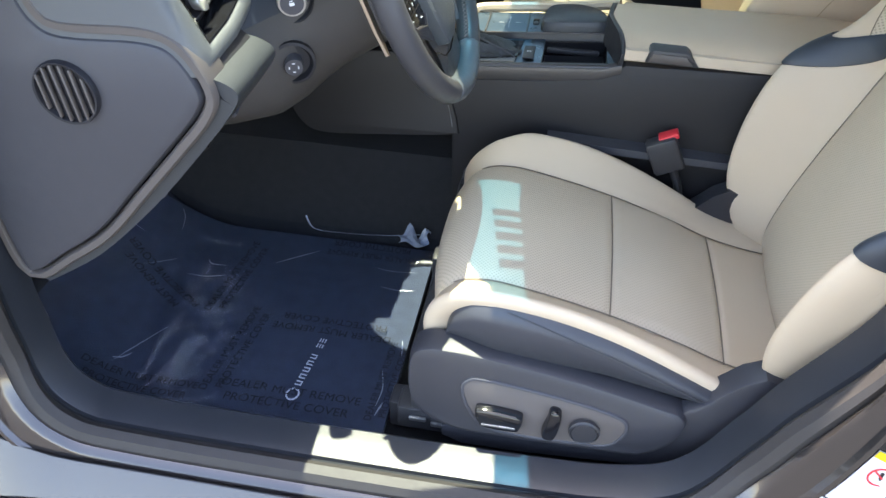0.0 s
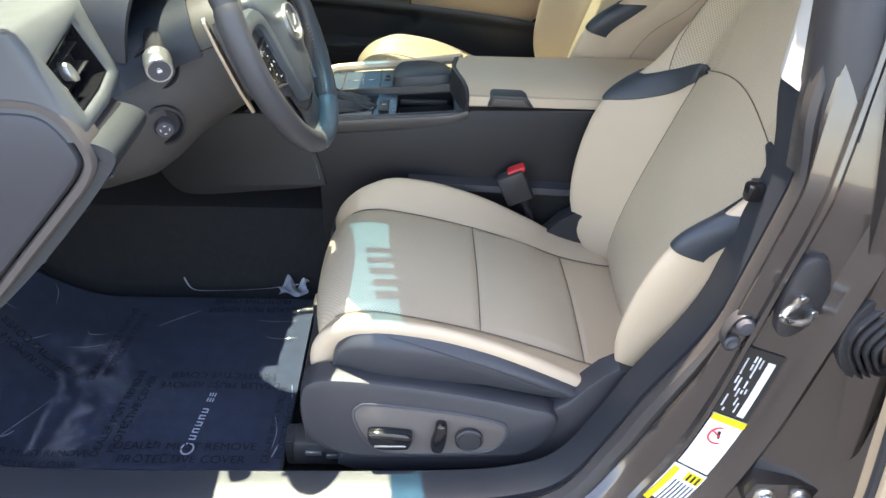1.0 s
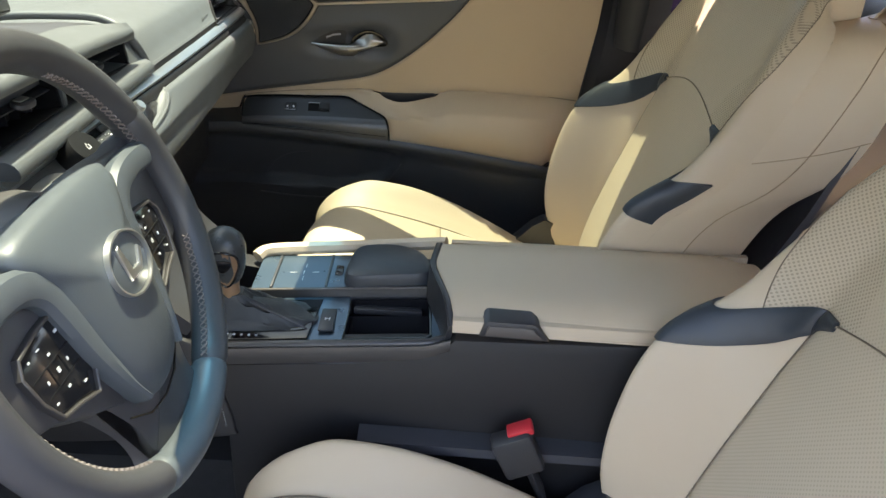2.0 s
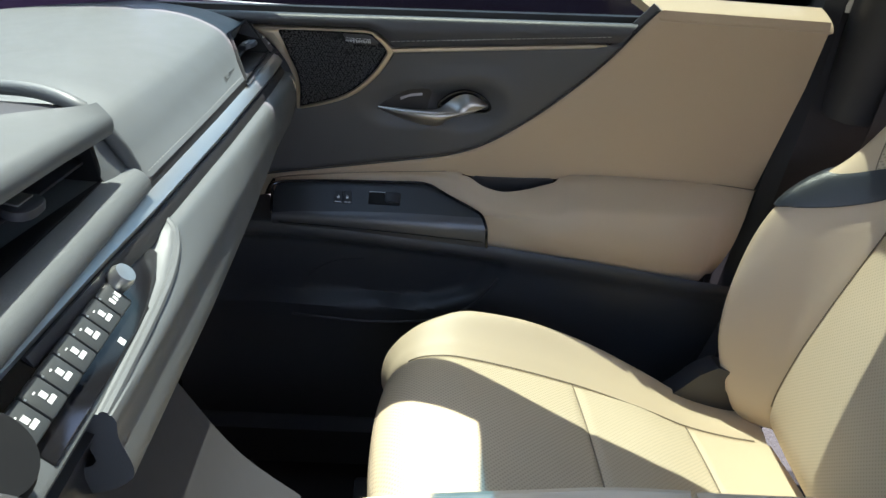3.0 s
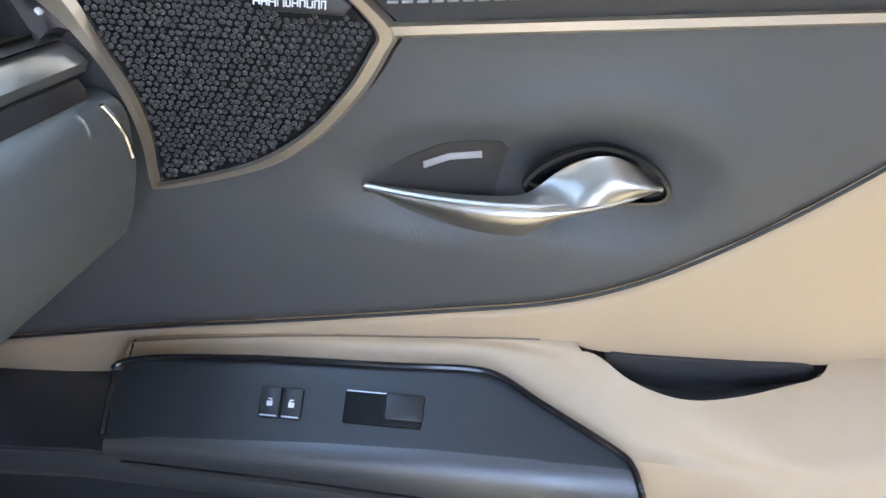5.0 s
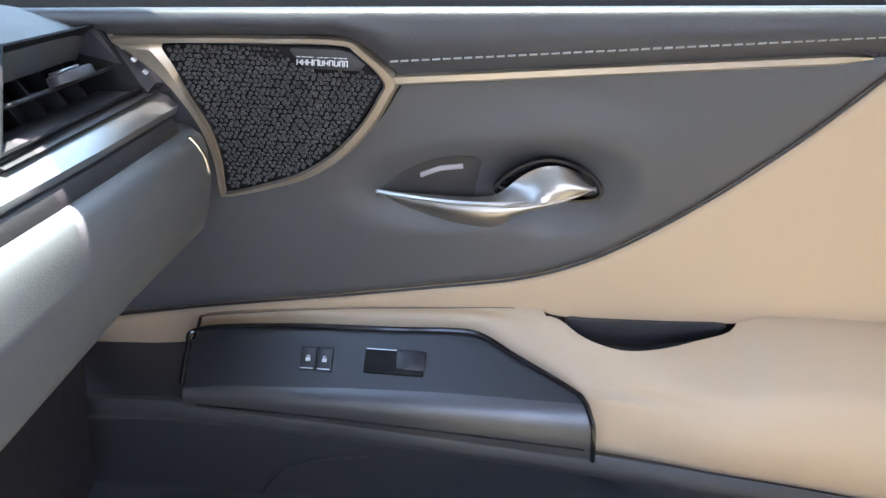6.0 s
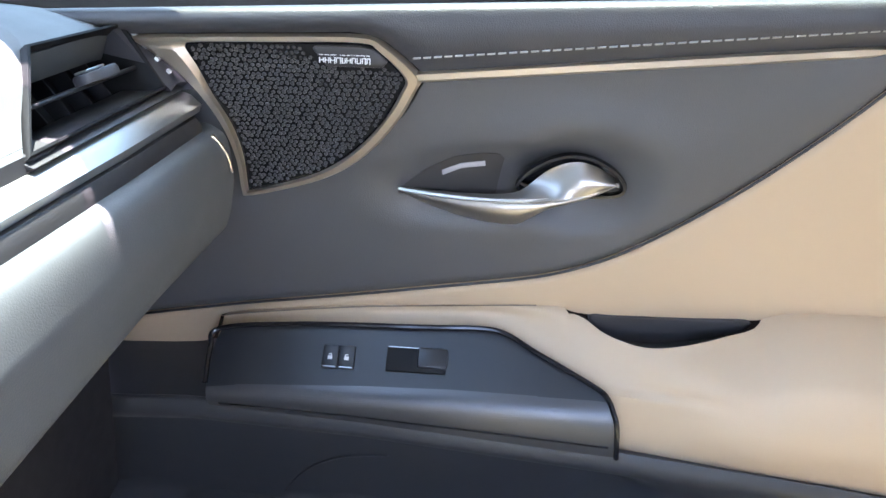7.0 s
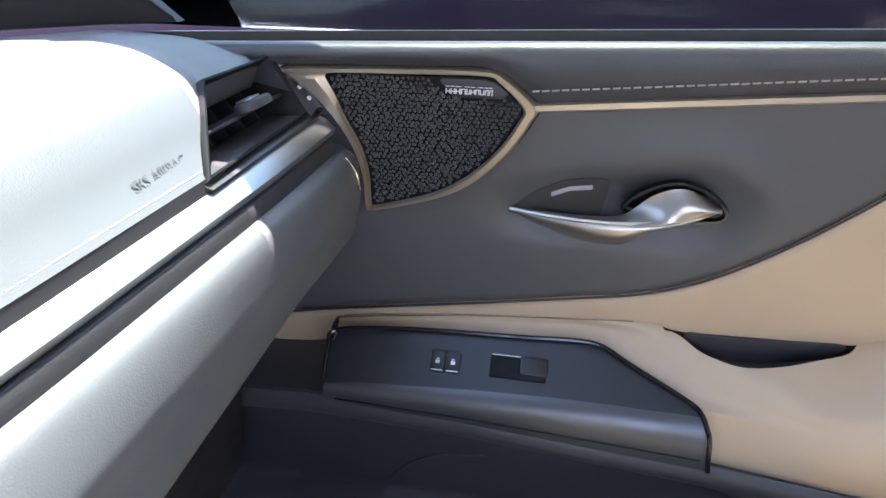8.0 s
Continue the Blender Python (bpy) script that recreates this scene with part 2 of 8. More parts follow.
M["inlay_leather"] = pbr("slate_leather", (0.030, 0.036, 0.044), 0.36, var=0.12, var_scale=10, grain=("voronoi", 650, 0.2, 0.0005))
M["door_dark"] = pbr("charcoal_door_skin", (0.0848, 0.0861, 0.091), 0.45, var=0.1, var_scale=6, grain=("voronoi", 700, 0.22, 0.0005))
M["pad_leather"] = pbr("grey_black_pad_leather", (0.072, 0.083, 0.092), 0.42, var=0.1, var_scale=10, grain=("voronoi", 700, 0.15, 0.0004))
M["wheel_leather"] = pbr("grey_black_wheel_leather", (0.052, 0.051, 0.055), 0.42, var=0.1, var_scale=10, grain=("voronoi", 700, 0.15, 0.0004))
M["dash"] = pbr("charcoal_dash_vinyl", (0.104, 0.111, 0.115), 0.47, var=0.06, var_scale=5, grain=("voronoi", 560, 0.14, 0.0005))
M["plastic"] = pbr("black_plastic", (0.036, 0.035, 0.0376), 0.42, var=0.12, var_scale=12, grain=("noise", 900, 0.12, 0.0004))
M["grey_plastic"] = pbr("dark_grey_plastic", (0.055, 0.055, 0.063), 0.48, var=0.08, var_scale=9, grain=("voronoi", 900, 0.15, 0.0004))
M["console_side"] = pbr("dark_console_side", (0.0235, 0.0215, 0.022), 0.50, var=0.08, var_scale=9, grain=("voronoi", 900, 0.15, 0.0004), spec=0.35)
M["taupe_plastic"] = pbr("taupe_grey_plastic", (0.105, 0.090, 0.082), 0.5, var=0.08, var_scale=9, grain=("voronoi", 900, 0.15, 0.0004))
M["gloss_black"] = pbr("gloss_black", (0.012, 0.012, 0.014), 0.12, var=0.1)
M["brushed_dark"] = pbr("brushed_dark_trim", (0.0910, 0.0924, 0.0980), 0.34, metal=0.5, var=0.1, grain=("brush", 1800, 0.3, 0.0004))
M["champagne"] = pbr("satin_champagne_metal", (0.66, 0.57, 0.46), 0.38, metal=0.9, var=0.05)
M["chrome"] = pbr("satin_chrome", (0.78, 0.78, 0.78), 0.16, metal=1.0, var=0.03)
M["lever_metal"] = pbr("satin_nickel_lever", (0.44, 0.41, 0.37), 0.36, metal=0.95, var=0.05)
M["panel_black"] = pbr("satin_black_panel", (0.020, 0.0225, 0.027), 0.40, var=0.12, var_scale=12, grain=("noise", 900, 0.10, 0.0004))
M["column_grey"] = pbr("grey_brown_column_plastic", (0.050, 0.045, 0.043), 0.55, var=0.08, var_scale=9, grain=("voronoi", 900, 0.15, 0.0004))
M["lip_highlight"] = pbr("pale_lip_highlight", (0.88, 0.85, 0.80), 0.34, metal=0.9, var=0.03)
M["silver"] = pbr("satin_silver_trim", (0.50, 0.50, 0.49), 0.34, metal=0.9, var=0.04)
M["carpet"] = pbr("black_carpet", (0.014, 0.014, 0.016), 0.95, var=0.4, var_scale=60, grain=("noise", 700, 0.9, 0.003))
M["mat"] = pbr("navy_black_mat", (0.041, 0.054, 0.080), 0.9, var=0.3, var_scale=40, grain=("noise", 600, 0.8, 0.003))
M["trim_black"] = pbr("black_trim_plastic", (0.02, 0.02, 0.024), 0.5, var=0.15, var_scale=12, grain=("voronoi", 800, 0.15, 0.0004), spec=0.35)
M["hood_black"] = pbr("navy_black_hood_skin", (0.015, 0.020, 0.030), 0.45, var=0.1, var_scale=10, grain=("voronoi", 650, 0.15, 0.0004), spec=0.4)
M["key_grey"] = pbr("dark_grey_key_plastic", (0.040, 0.043, 0.045), 0.45, var=0.06, var_scale=12)
M["rail_satin"] = pbr("dark_taupe_satin_rail", (0.070, 0.064, 0.062), 0.34, metal=0.25, var=0.05)
M["knee_grey"] = pbr("charcoal_knee_plastic", (0.038, 0.042, 0.046), 0.42, var=0.08, var_scale=9, grain=("voronoi", 900, 0.15, 0.0004))
M["console_metal"] = pbr("dark_satin_console_trim", (0.10, 0.145, 0.19), 0.30, metal=0.75, var=0.04, grain=("brush", 1500, 0.03, 0.0002))
M["base_dark"] = pbr("charcoal_seat_base", (0.034, 0.034, 0.04), 0.42, var=0.08, var_scale=9, grain=("voronoi", 900, 0.15, 0.0004))
M["lower_grey"] = pbr("charcoal_lower_trim", (0.047, 0.049, 0.053), 0.42, var=0.08, var_scale=8, grain=("voronoi", 900, 0.15, 0.0004))
# opaque pale colour that paints the shine on film folds and glints
M["film_fold_glint"] = pbr("pale_film_fold_and_glint", (0.28, 0.31, 0.36), 0.15, var=0.2, var_scale=30)
M["sill_plastic"] = pbr("satin_black_sill_plastic", (0.026, 0.029, 0.035), 0.36, var=0.15, var_scale=12, grain=("voronoi", 800, 0.12, 0.0004))
M["rubber"] = pbr("black_rubber", (0.03, 0.03, 0.033), 0.6, var=0.15, var_scale=15)
M["seal"] = pbr("dark_door_seal", (0.040, 0.036, 0.034), 0.6, var=0.1, var_scale=20)
M["paint"] = pbr("bronze_grey_car_paint", (0.100, 0.090, 0.086), 0.22, metal=0.75, var=0.05, coat=0.7, grain=("noise", 1500, 0.04, 0.0003))
M["dash_thread"] = pbr("pale_dash_thread", (0.19, 0.195, 0.195), 0.8)
M["grille_gap"] = pbr("speaker_gap", (0.008, 0.008, 0.009), 0.6, spec=0.2)
M["lens"] = pbr("pale_lamp_lens", (0.45, 0.43, 0.46), 0.4, var=0.03)
M["boot_leather"] = pbr("worn_black_leather", (0.034, 0.038, 0.042), 0.40, var=0.2, var_scale=40, grain=("voronoi", 500, 0.3, 0.0008))
M["knob_leather"] = pbr("smooth_black_leather", (0.050, 0.056, 0.060), 0.30, var=0.1, var_scale=20, grain=("voronoi", 700, 0.15, 0.0004))
M["bronze"] = pbr("satin_bronze", (0.42, 0.26, 0.16), 0.32, metal=0.45, var=0.06)
M["wheel_thread"] = pbr("brown_grey_thread", (0.20, 0.165, 0.15), 0.8)
M["thread"] = pbr("grey_thread", (0.36, 0.36, 0.36), 0.7)
M["thread_tan"] = pbr("tan_thread", (0.42, 0.31, 0.2), 0.7)
M["seam"] = pbr("dark_seam", (0.20, 0.155, 0.11), 0.75)
M["grille"] = pbr("speaker_grille", (0.0680, 0.0680, 0.0720), 0.30, var=0.1)
M["white_label"] = pbr("white_label_paper", (0.8, 0.8, 0.8), 0.4, var=0.03)
M["yellow_label"] = pbr("yellow_label", (0.85, 0.65, 0.02), 0.4, var=0.03)
M["black_label"] = pbr("black_label", (0.02, 0.02, 0.02), 0.4)
M["red"] = pbr("red_button", (0.75, 0.04, 0.05), 0.35, var=0.04)
M["print"] = pbr("white_print", (0.7, 0.7, 0.7), 0.5, var=0.02)
M["headliner"] = pbr("grey_headliner", (0.5, 0.48, 0.44), 0.9, var=0.05)
M["steel"] = pbr("zinc_steel", (0.6, 0.6, 0.58), 0.3, metal=1.0, var=0.1)
M["plum"] = pbr("dark_plum_car_paint", (0.034, 0.017, 0.031), 0.16, metal=0.0, var=0.1, coat=0.15, spec=0.25)
M["asphalt"] = pbr("asphalt", (0.05, 0.05, 0.05), 0.9, var=0.3, var_scale=3, grain=("noise", 120, 0.8, 0.01))
M["windshield"] = glass("windshield_glass", (0.77, 0.84, 0.79))
M["side_glass"] = glass("tinted_side_glass", (0.56, 0.63, 0.58))
M["shade_band"] = glass("teal_shade_band", (0.14, 0.32, 0.41))

# ---------------------------------------------------------------- ground and shell of the car
G = 26
ground_v, ground_f = [], []
for gi in range(G + 1):
    for gj in range(G + 1):
        gx, gy = (gi / G - 0.5), (gj / G - 0.5)
        gx, gy = 900 * gx * abs(gx), 900 * gy * abs(gy)
        ground_v.append((gx, gy, 0))
for gi in range(G):
    for gj in range(G):
        a = gi * (G + 1) + gj
        ground_f.append((a, a + G + 1, a + G + 2, a + 1))
tagged(raw("ground", ground_v, ground_f, M["asphalt"]), "grey asphalt car park under the open car", "ground", kind="structure")

# floor pan, tunnel, firewall and rear closing
shell = thing("car_floor", (0, 0, 0.24), "black carpeted floor of the car cabin", "floor", kind="structure")
floor_line = smooth_line([(1.9, 0.30), (0.9, 0.28), (0.3, 0.265), (-0.3, 0.262), (-0.62, 0.275), (-0.8, 0.36), (-0.95, 0.55), (-1.0, 0.8), (-1.0, 0.98)], 5)
bar("carpet", thick_profile([(x, z) for x, z, _ in floor_line], -0.03), np.linspace(-0.70, 0.72, 13), M["carpet"], shell)
tun = [(-0.155, 0.25), (-0.14, 0.32), (-0.125, 0.42), (-0.10, 0.50), (0.10, 0.50), (0.125, 0.42), (0.14, 0.32), (0.155, 0.25)]
sweep("tunnel_carpet", [[(x, y, z) for y, z in tun] for x in np.linspace(-0.98, 1.2, 12)], M["carpet"], shell)

# cut of the driver's door, seen as a line in x and z
aper = cr([(-0.60, 0, 1.10), (-0.662, 0, 0.95), (-0.690, 0, 0.80), (-0.705, 0, 0.62), (-0.70, 0, 0.47), (-0.64, 0, 0.392), (-0.55, 0, 0.374), (-0.25, 0, 0.372), (0.08, 0, 0.378), (0.20, 0, 0.392), (0.275, 0, 0.425),
           (0.335, 0, 0.50), (0.375, 0, 0.614), (0.407, 0, 0.778), (0.436, 0, 0.933), (0.455, 0, 1.055), (0.463, 0, 1.14), (0.455, 0, 1.25), (0.43, 0, 1.36)], 6)
aper_n = []
for i, p in enumerate(aper):
    t = (aper[min(i + 1, len(aper) - 1)] - aper[max(i - 1, 0)]).normalized()
    aper_n.append(Vector((t.z, 0, -t.x)))


def along_cut(name, profile, material, parent, label="", lo=0, hi=None):
    """Carries a profile of (outward, y) round the cut; the sill lies further out than the pillars, and the trim draws back on the rear pillar."""
    st = []
    for i in range(lo, hi or len(aper)):
        p = aper[i]
        lean = 0.22 * max(p.z - 0.95, 0) - 0.030 * sm(0.50, 0.39, p.z)
        back = sm(0.0, 0.3, p.x) * sm(0.54, 0.76, p.z) * (0.047 - 0.022 * sm(0.94, 1.04, p.z))
        st.append([p + aper_n[i] * (o + back * sm(-0.795, -0.755, y)) + Vector((0, y + lean, 0)) for o, y in profile])
    return sweep(name, st, material, parent, label)


cut = thing("door_opening", (0, -0.75, 0.36), "dark sill trim, rubber seal and bronze-grey painted door opening", "door opening", kind="structure")
along_cut("sill_trim", [(0.10, -0.63), (0.03, -0.660), (0.006, -0.668), (0.0, -0.674), (0.001, -0.690), (0.003, -0.715), (0.006, -0.726), (0.012, -0.728), (0.010, -0.733), (0.05, -0.733), (0.13, -0.64)], M["sill_plastic"], cut, "black plastic sill and pillar trim")
along_cut("door_seal", [(0.012, -0.732), (0.002, -0.738), (-0.004, -0.748), (0.000, -0.762), (0.012, -0.768), (0.030, -0.765), (0.03, -0.735)], M["seal"], cut, "dark rubber door seal")
along_cut("body_flange", [(0.020, -0.768), (0.024, -0.778), (0.030, -0.782), (0.058, -0.788), (0.062, -0.796), (0.067, -0.798), (0.071, -0.794), (0.074, -0.790), (0.120, -0.802), (0.128, -0.812), (0.134, -0.826), (0.142, -0.832), (0.150, -0.828), (0.156, -0.820), (0.21, -0.835),
                           (0.24, -0.85), (0.26, -0.88), (0.26, -0.80), (0.1, -0.76)], M["paint"], cut, "bronze-grey painted metal flange")
surf("sill_shoulder", lambda u, v: (-1.02 + 1.62 * u, -0.818 - 0.112 * v + 0.004 * math.sin(math.pi * v), 0.344 - 0.143 * v + 0.006 * math.sin(math.pi * v) + 0.10 * sm(-0.62, -0.95, -1.02 + 1.62 * u) * (1 - v)), 40, 12, M["paint"], cut, 0.006, "bronze-grey painted shoulder under the door")
sill_m = Matrix.Translation((-0.17, -0.868, 0.279)) @ pose(0, 0, 0, 52)
rbox("sill_plate_surround", (0, 0, 0), (0.74, 0.100, 0.006), 0.003, M["rubber"], cut, "black rubber surround of the sill plate", m=sill_m)
rbox("sill_plate", (0, 0, 0), (0.68, 0.080, 0.004), 0.0015, M["silver"], cut, "brushed metal sill plate", m=sill_m @ Matrix.Translation((0, 0, 0.004)))
bar("rocker", [(-0.9, 0.30), (-0.9, 0.16), (1.6, 0.16), (1.6, 0.30)], [-0.90, -0.80], M["paint"], cut)

# closed sheet metal behind the pillar and round the rear
body = thing("car_body", (0.5, 0, 0.2), "bronze-grey painted body and roof of the car", "car body", kind="structure")
rear_side = [(0.70, 0.22), (0.69, 0.5), (0.68, 0.8), (0.66, 1.02), (1.9, 1.06), (2.0, 0.6), (1.9, 0.25)]
for side in (-1, 1):
    plate("rear_side_panel", [(x, z) for x, z in rear_side], lambda x, z, d, s=side: (x, s * (0.80 + d), z), 0.08, 0.02, M["paint"], body)
    plate("rear_door_trim", [(x + 0.03, z + 0.0) for x, z in rear_side], lambda x, z, d, s=side: (x, s * (0.79 - d), z), 0.04, 0.01, M["door_dark"], body)
bar("rear_wall", [(1.95, 0.25), (2.0, 1.1), (2.1, 1.1), (2.05, 0.25)], [-0.8, 0.8], M["grey_plastic"], body)
roof_line = [(-0.062, 1.408), (0.05, 1.425), (0.25, 1.445), (0.7, 1.45), (1.2, 1.42), (1.7, 1.33)]
for nm, off, mt in (("roof", 0.0, "paint"), ("headliner", -0.022, "headliner")):
    st = []
    for x, z in [(a, b) for a, b, _ in smooth_line(roof_line, 3)]:
        st.append([(x - (0.03 - 0.062 * sm(-0.15, -0.5, y)) * sm(0.05, -0.06, x), y * 0.93, z + off - 0.10 * (y / 0.62) ** 2 * 0.5 + o2) for o2 in (0, 0.018) for y in (np.linspace(-0.62, 0.62, 13) if o2 == 0 else np.linspace(0.62, -0.62, 13))])
    sweep(nm, st, M[mt], body)
for side in (-1, 1):
    st = []
    for p in cr([(-0.90, 0.765, 0.97), (-0.70, 0.725, 1.09), (-0.415, 0.660, 1.205), (-0.095, 0.555, 1.325), (0.08, 0.522, 1.37), (0.40, 0.512, 1.395), (0.8, 0.515, 1.40), (1.7, 0.56, 1.27)], 4):
        k = 1 - 0.55 * sm(-0.15, 0.2, p.x)
        st.append([(p.x, side * (p.y - 0.004), p.z + 0.020), (p.x - 0.01, side * (p.y - 0.004), p.z - 0.012), (p.x, side * (p.y + 0.05 * k), p.z - 0.045), (p.x, side * (p.y + 0.105 * k), p.z - 0.04), (p.x, side * (p.y + 0.11 * k), p.z - 0.015), (p.x, side * (p.y + 0.05 * k), p.z + 0.03)])
    sweep("front_pillar", st, M["column_grey"], body)
    tube("middle_pillar", [(0.53, side * 0.735, 0.95), (0.52, side * 0.70, 1.15), (0.50, side * 0.60, 1.39)], 0.05, M["plastic"], body, sides=10)
tube("roof_header", [(-0.010, -0.53, 1.358), (-0.034, -0.3, 1.385), (-0.082, 0, 1.392), (-0.077, 0.27, 1.385), (-0.052, 0.53, 1.358)], 0.022, M["headliner"], body, sides=10)


def ws(u, v, lift=0.0):
    """Windshield: u across, v from the cowl up to the header."""
    y = (u - 0.5) * 2 * (0.765 - 0.215 * v)
    bow = 0.10 * (1 - (2 * u - 1) ** 2)
    return Vector((-0.87 + (0.805 + 0.045 * sm(-0.15, -0.5, y)) * v - bow * (1 - 0.75 * v), y, 0.985 + 0.385 * v + 0.012 * math.sin(math.pi * v) + 0.15 * bow * v + lift))


band_low = lambda u: 0.925 + 0.045 * sm(0.76, 0.86, u) - 0.035 * sm(0.14, 0.20, u) * sm(0.48, 0.42, u)
shield = thing("windshield", (-1.1, 0, 0.98), "clear windshield with a teal shade band along its top", "windshield", kind="structure")
surf("pane", lambda u, v: ws(u, band_low(u) * v), 40, 8, M["windshield"], shield, 0.003)
surf("shade_band", lambda u, v: ws(u, band_low(u) + (1 - band_low(u)) * v), 40, 2, M["shade_band"], shield, 0.003, "teal tinted strip")
surf("frit", lambda u, v: ws(0.385 + 0.23 * u, 0.80 + 0.20 * v) + Vector((0.004, 0, -0.004)), 6, 4, M["plastic"], shield, 0.002, "black shaded glass round the mirror mount")
# unseen bars added under the glass to cast striped shadows on the driver seat
st = []
for k in range(5):
    st.append([ws(0.182 + 0.026 * k, 0.945) + Vector((0.003, 0, -0.003)), ws(0.198 + 0.026 * k, 0.945) + Vector((0.003, 0, -0.003)), ws(0.207 + 0.026 * k, 1.0) + Vector((0.003, 0, -0.003)), ws(0.191 + 0.026 * k, 1.0) + Vector((0.003, 0, -0.003))])
for q in st:
    raw("shadow_bar", [p for p in q] + [p + Vector((0.001, 0, -0.001)) for p in q], [(0, 1, 2, 3), (7, 6, 5, 4), (0, 4, 5, 1), (1, 5, 6, 2), (2, 6, 7, 3), (3, 7, 4, 0)], M["white_label"], shield, smooth=False)
mirror = thing("mirror_housing", (-0.25, 0, 1.30), "black rear-view mirror housing under the roof header", "mirror")
rbox("mount", (-0.19, 0.0, 1.345), (0.12, 0.20, 0.05), 0.015, M["plastic"], mirror, m=pose(0, 0, 0, 0, -28))
rbox("mirror_body", (-0.12, 0.0, 1.325), (0.035, 0.25, 0.065), 0.015, M["plastic"], mirror, m=pose(0, 0, 0, 0, 10))
bonnet = thing("bonnet", (-1.5, 0, 0.9), "bronze-grey painted bonnet beyond the windshield", "bonnet", kind="structure")
surf("bonnet_panel", lambda u, v: (-0.98 - 1.05 * u, (v - 0.5) * (1.56 - 0.12 * u), 0.965 - 0.12 * u - 0.10 * u * u - 0.06 * (2 * v - 1) ** 2), 10, 12, M["paint"], bonnet, 0.02)
plate("front_wing", [(-0.75, 0.35), (-0.80, 0.95), (-1.12, 0.95), (-2.05, 0.75), (-2.1, 0.35)], lambda x, z, d: (x, -0.80 - d, z), 0.08, 0.02, M["paint"], bonnet)
plate("far_wing", [(-0.5, 0.25), (-0.55, 0.98), (-1.12, 0.95), (-2.05, 0.75), (-2.1, 0.35)], lambda x, z, d: (x, 0.80 + d, z), 0.08, 0.02, M["paint"], bonnet)

# ---------------------------------------------------------------- passenger door
yd = lambda z: 0.715 + 0.25 * (1 - z)
on_door = lambda x, z, d: (x, yd(z) - d, z)
door = thing("passenger_door", (0.05, 0.80, 0.30), "closed passenger door with charcoal and tan trim, speaker and metal handle", "car door")
plate("outer_skin", [(-0.50, 0.25), (-0.52, 0.7), (-0.50, 0.995), (0.45, 1.02), (0.50, 0.7), (0.48, 0.25)], lambda x, z, d: (x, 0.86 + d, z), 0.05, 0.01, M["paint"], door, "bronze-grey painted outer skin")
curve = [(a, b) for a, b, _ in smooth_line([(-0.46, 0.758), (-0.398, 0.771), (-0.316, 0.788), (-0.216, 0.806), (-0.123, 0.824), (-0.065, 0.836), (-0.027, 0.850), (0.005, 0.868), (0.042, 0.896), (0.075, 0.925),
                                            (0.105, 0.955), (0.132, 0.985), (0.158, 1.018), (0.178, 1.048), (0.202, 1.080)], 5)]
seam = [(a, b) for a, b, _ in smooth_line([(-0.46, 0.728), (-0.40, 0.738), (-0.35, 0.745), (-0.343, 0.755), (-0.336, 0.772), (-0.318, 0.781), (-0.215, 0.795), (-0.122, 0.803), (-0.049, 0.808), (-0.03, 0.804), (0.0, 0.803), (0.06, 0.805),
                                           (0.112, 0.808), (0.138, 0.816), (0.213, 0.818), (0.338, 0.815), (0.44, 0.806)], 4)]
strip_z = lambda x: 1.0135 + 0.095 * x


def dent(x, z):
    """Hollow of the skin round the handle, and its soft rim."""
    e = ((x + 0.112) / 0.068) ** 2 + ((z - 0.918 - 0.10 * (x + 0.1)) / 0.030) ** 2
    r = ((x + 0.040) / 0.052) ** 2 + ((z - 0.921) / 0.036) ** 2
    return 0.014 * math.exp(-e * e) + 0.020 * math.exp(-r * r) - 0.006 * math.exp(-(((x + 0.038) / 0.075) ** 2 + ((z - 0.935) / 0.045) ** 2) ** 2)


def skin_dark(u, v):
    x = -0.46 + 0.662 * u
    lo = lerp_line(curve, x)
    hi = max(strip_z(x) - 0.001, lo + 0.0005)
    z = lo + (hi - lo) * v
    return Vector((x, yd(z) + dent(x, z) - 0.003 * math.sin(math.pi * v) + 0.003 * math.exp(-((z - lo) / 0.004) ** 2), z))


surf("upper_skin", skin_dark, 110, 60, M["door_dark"], door, 0.012, "charcoal soft door skin", flip=False)


def skin_tan(u, v):
    x = -0.46 + 0.90 * u
    lo = lerp_line(seam, x) - 0.002
    top = lerp_line(curve, x) if x < 0.202 else 1.080
    rear = 0.427 + 0.10 * max(v, 0) * 0.2
    x2 = min(x, rear)
    z = lo + (top - lo) * v
    edge = 0.004 * math.exp(-((z - top) / 0.004) ** 2)
    return Vector((x2, yd(z) - 0.002 + edge, z))


surf("tan_panel", skin_tan, 120, 26, M["door_beige"], door, 0.012, "tan soft door panel")

# window ledge roll, stitched
ledge = lambda x: 1.052 + 0.040 * x


def roll(u, v):
    x = -0.50 + (0.655 + 0.028 * v) * u
    z0 = strip_z(x) + 0.003 if x > -0.150 else lerp_line([(-0.50, 1.019), (-0.345, 1.0215), (-0.188, 1.0275), (-0.171, 1.0205), (-0.150, 1.002)], x)
    z1 = ledge(x)
    z = z0 + (z1 - z0) * min(v / 0.8, 1 + 0.0) - 0.010 * max((v - 0.8) / 0.2, 0) ** 2
    return Vector((x, yd(z) - 0.005 - 0.007 * math.sin(math.pi * min(v / 0.8, 1)) + 0.045 * max((v - 0.74) / 0.26, 0) ** 1.6, z))


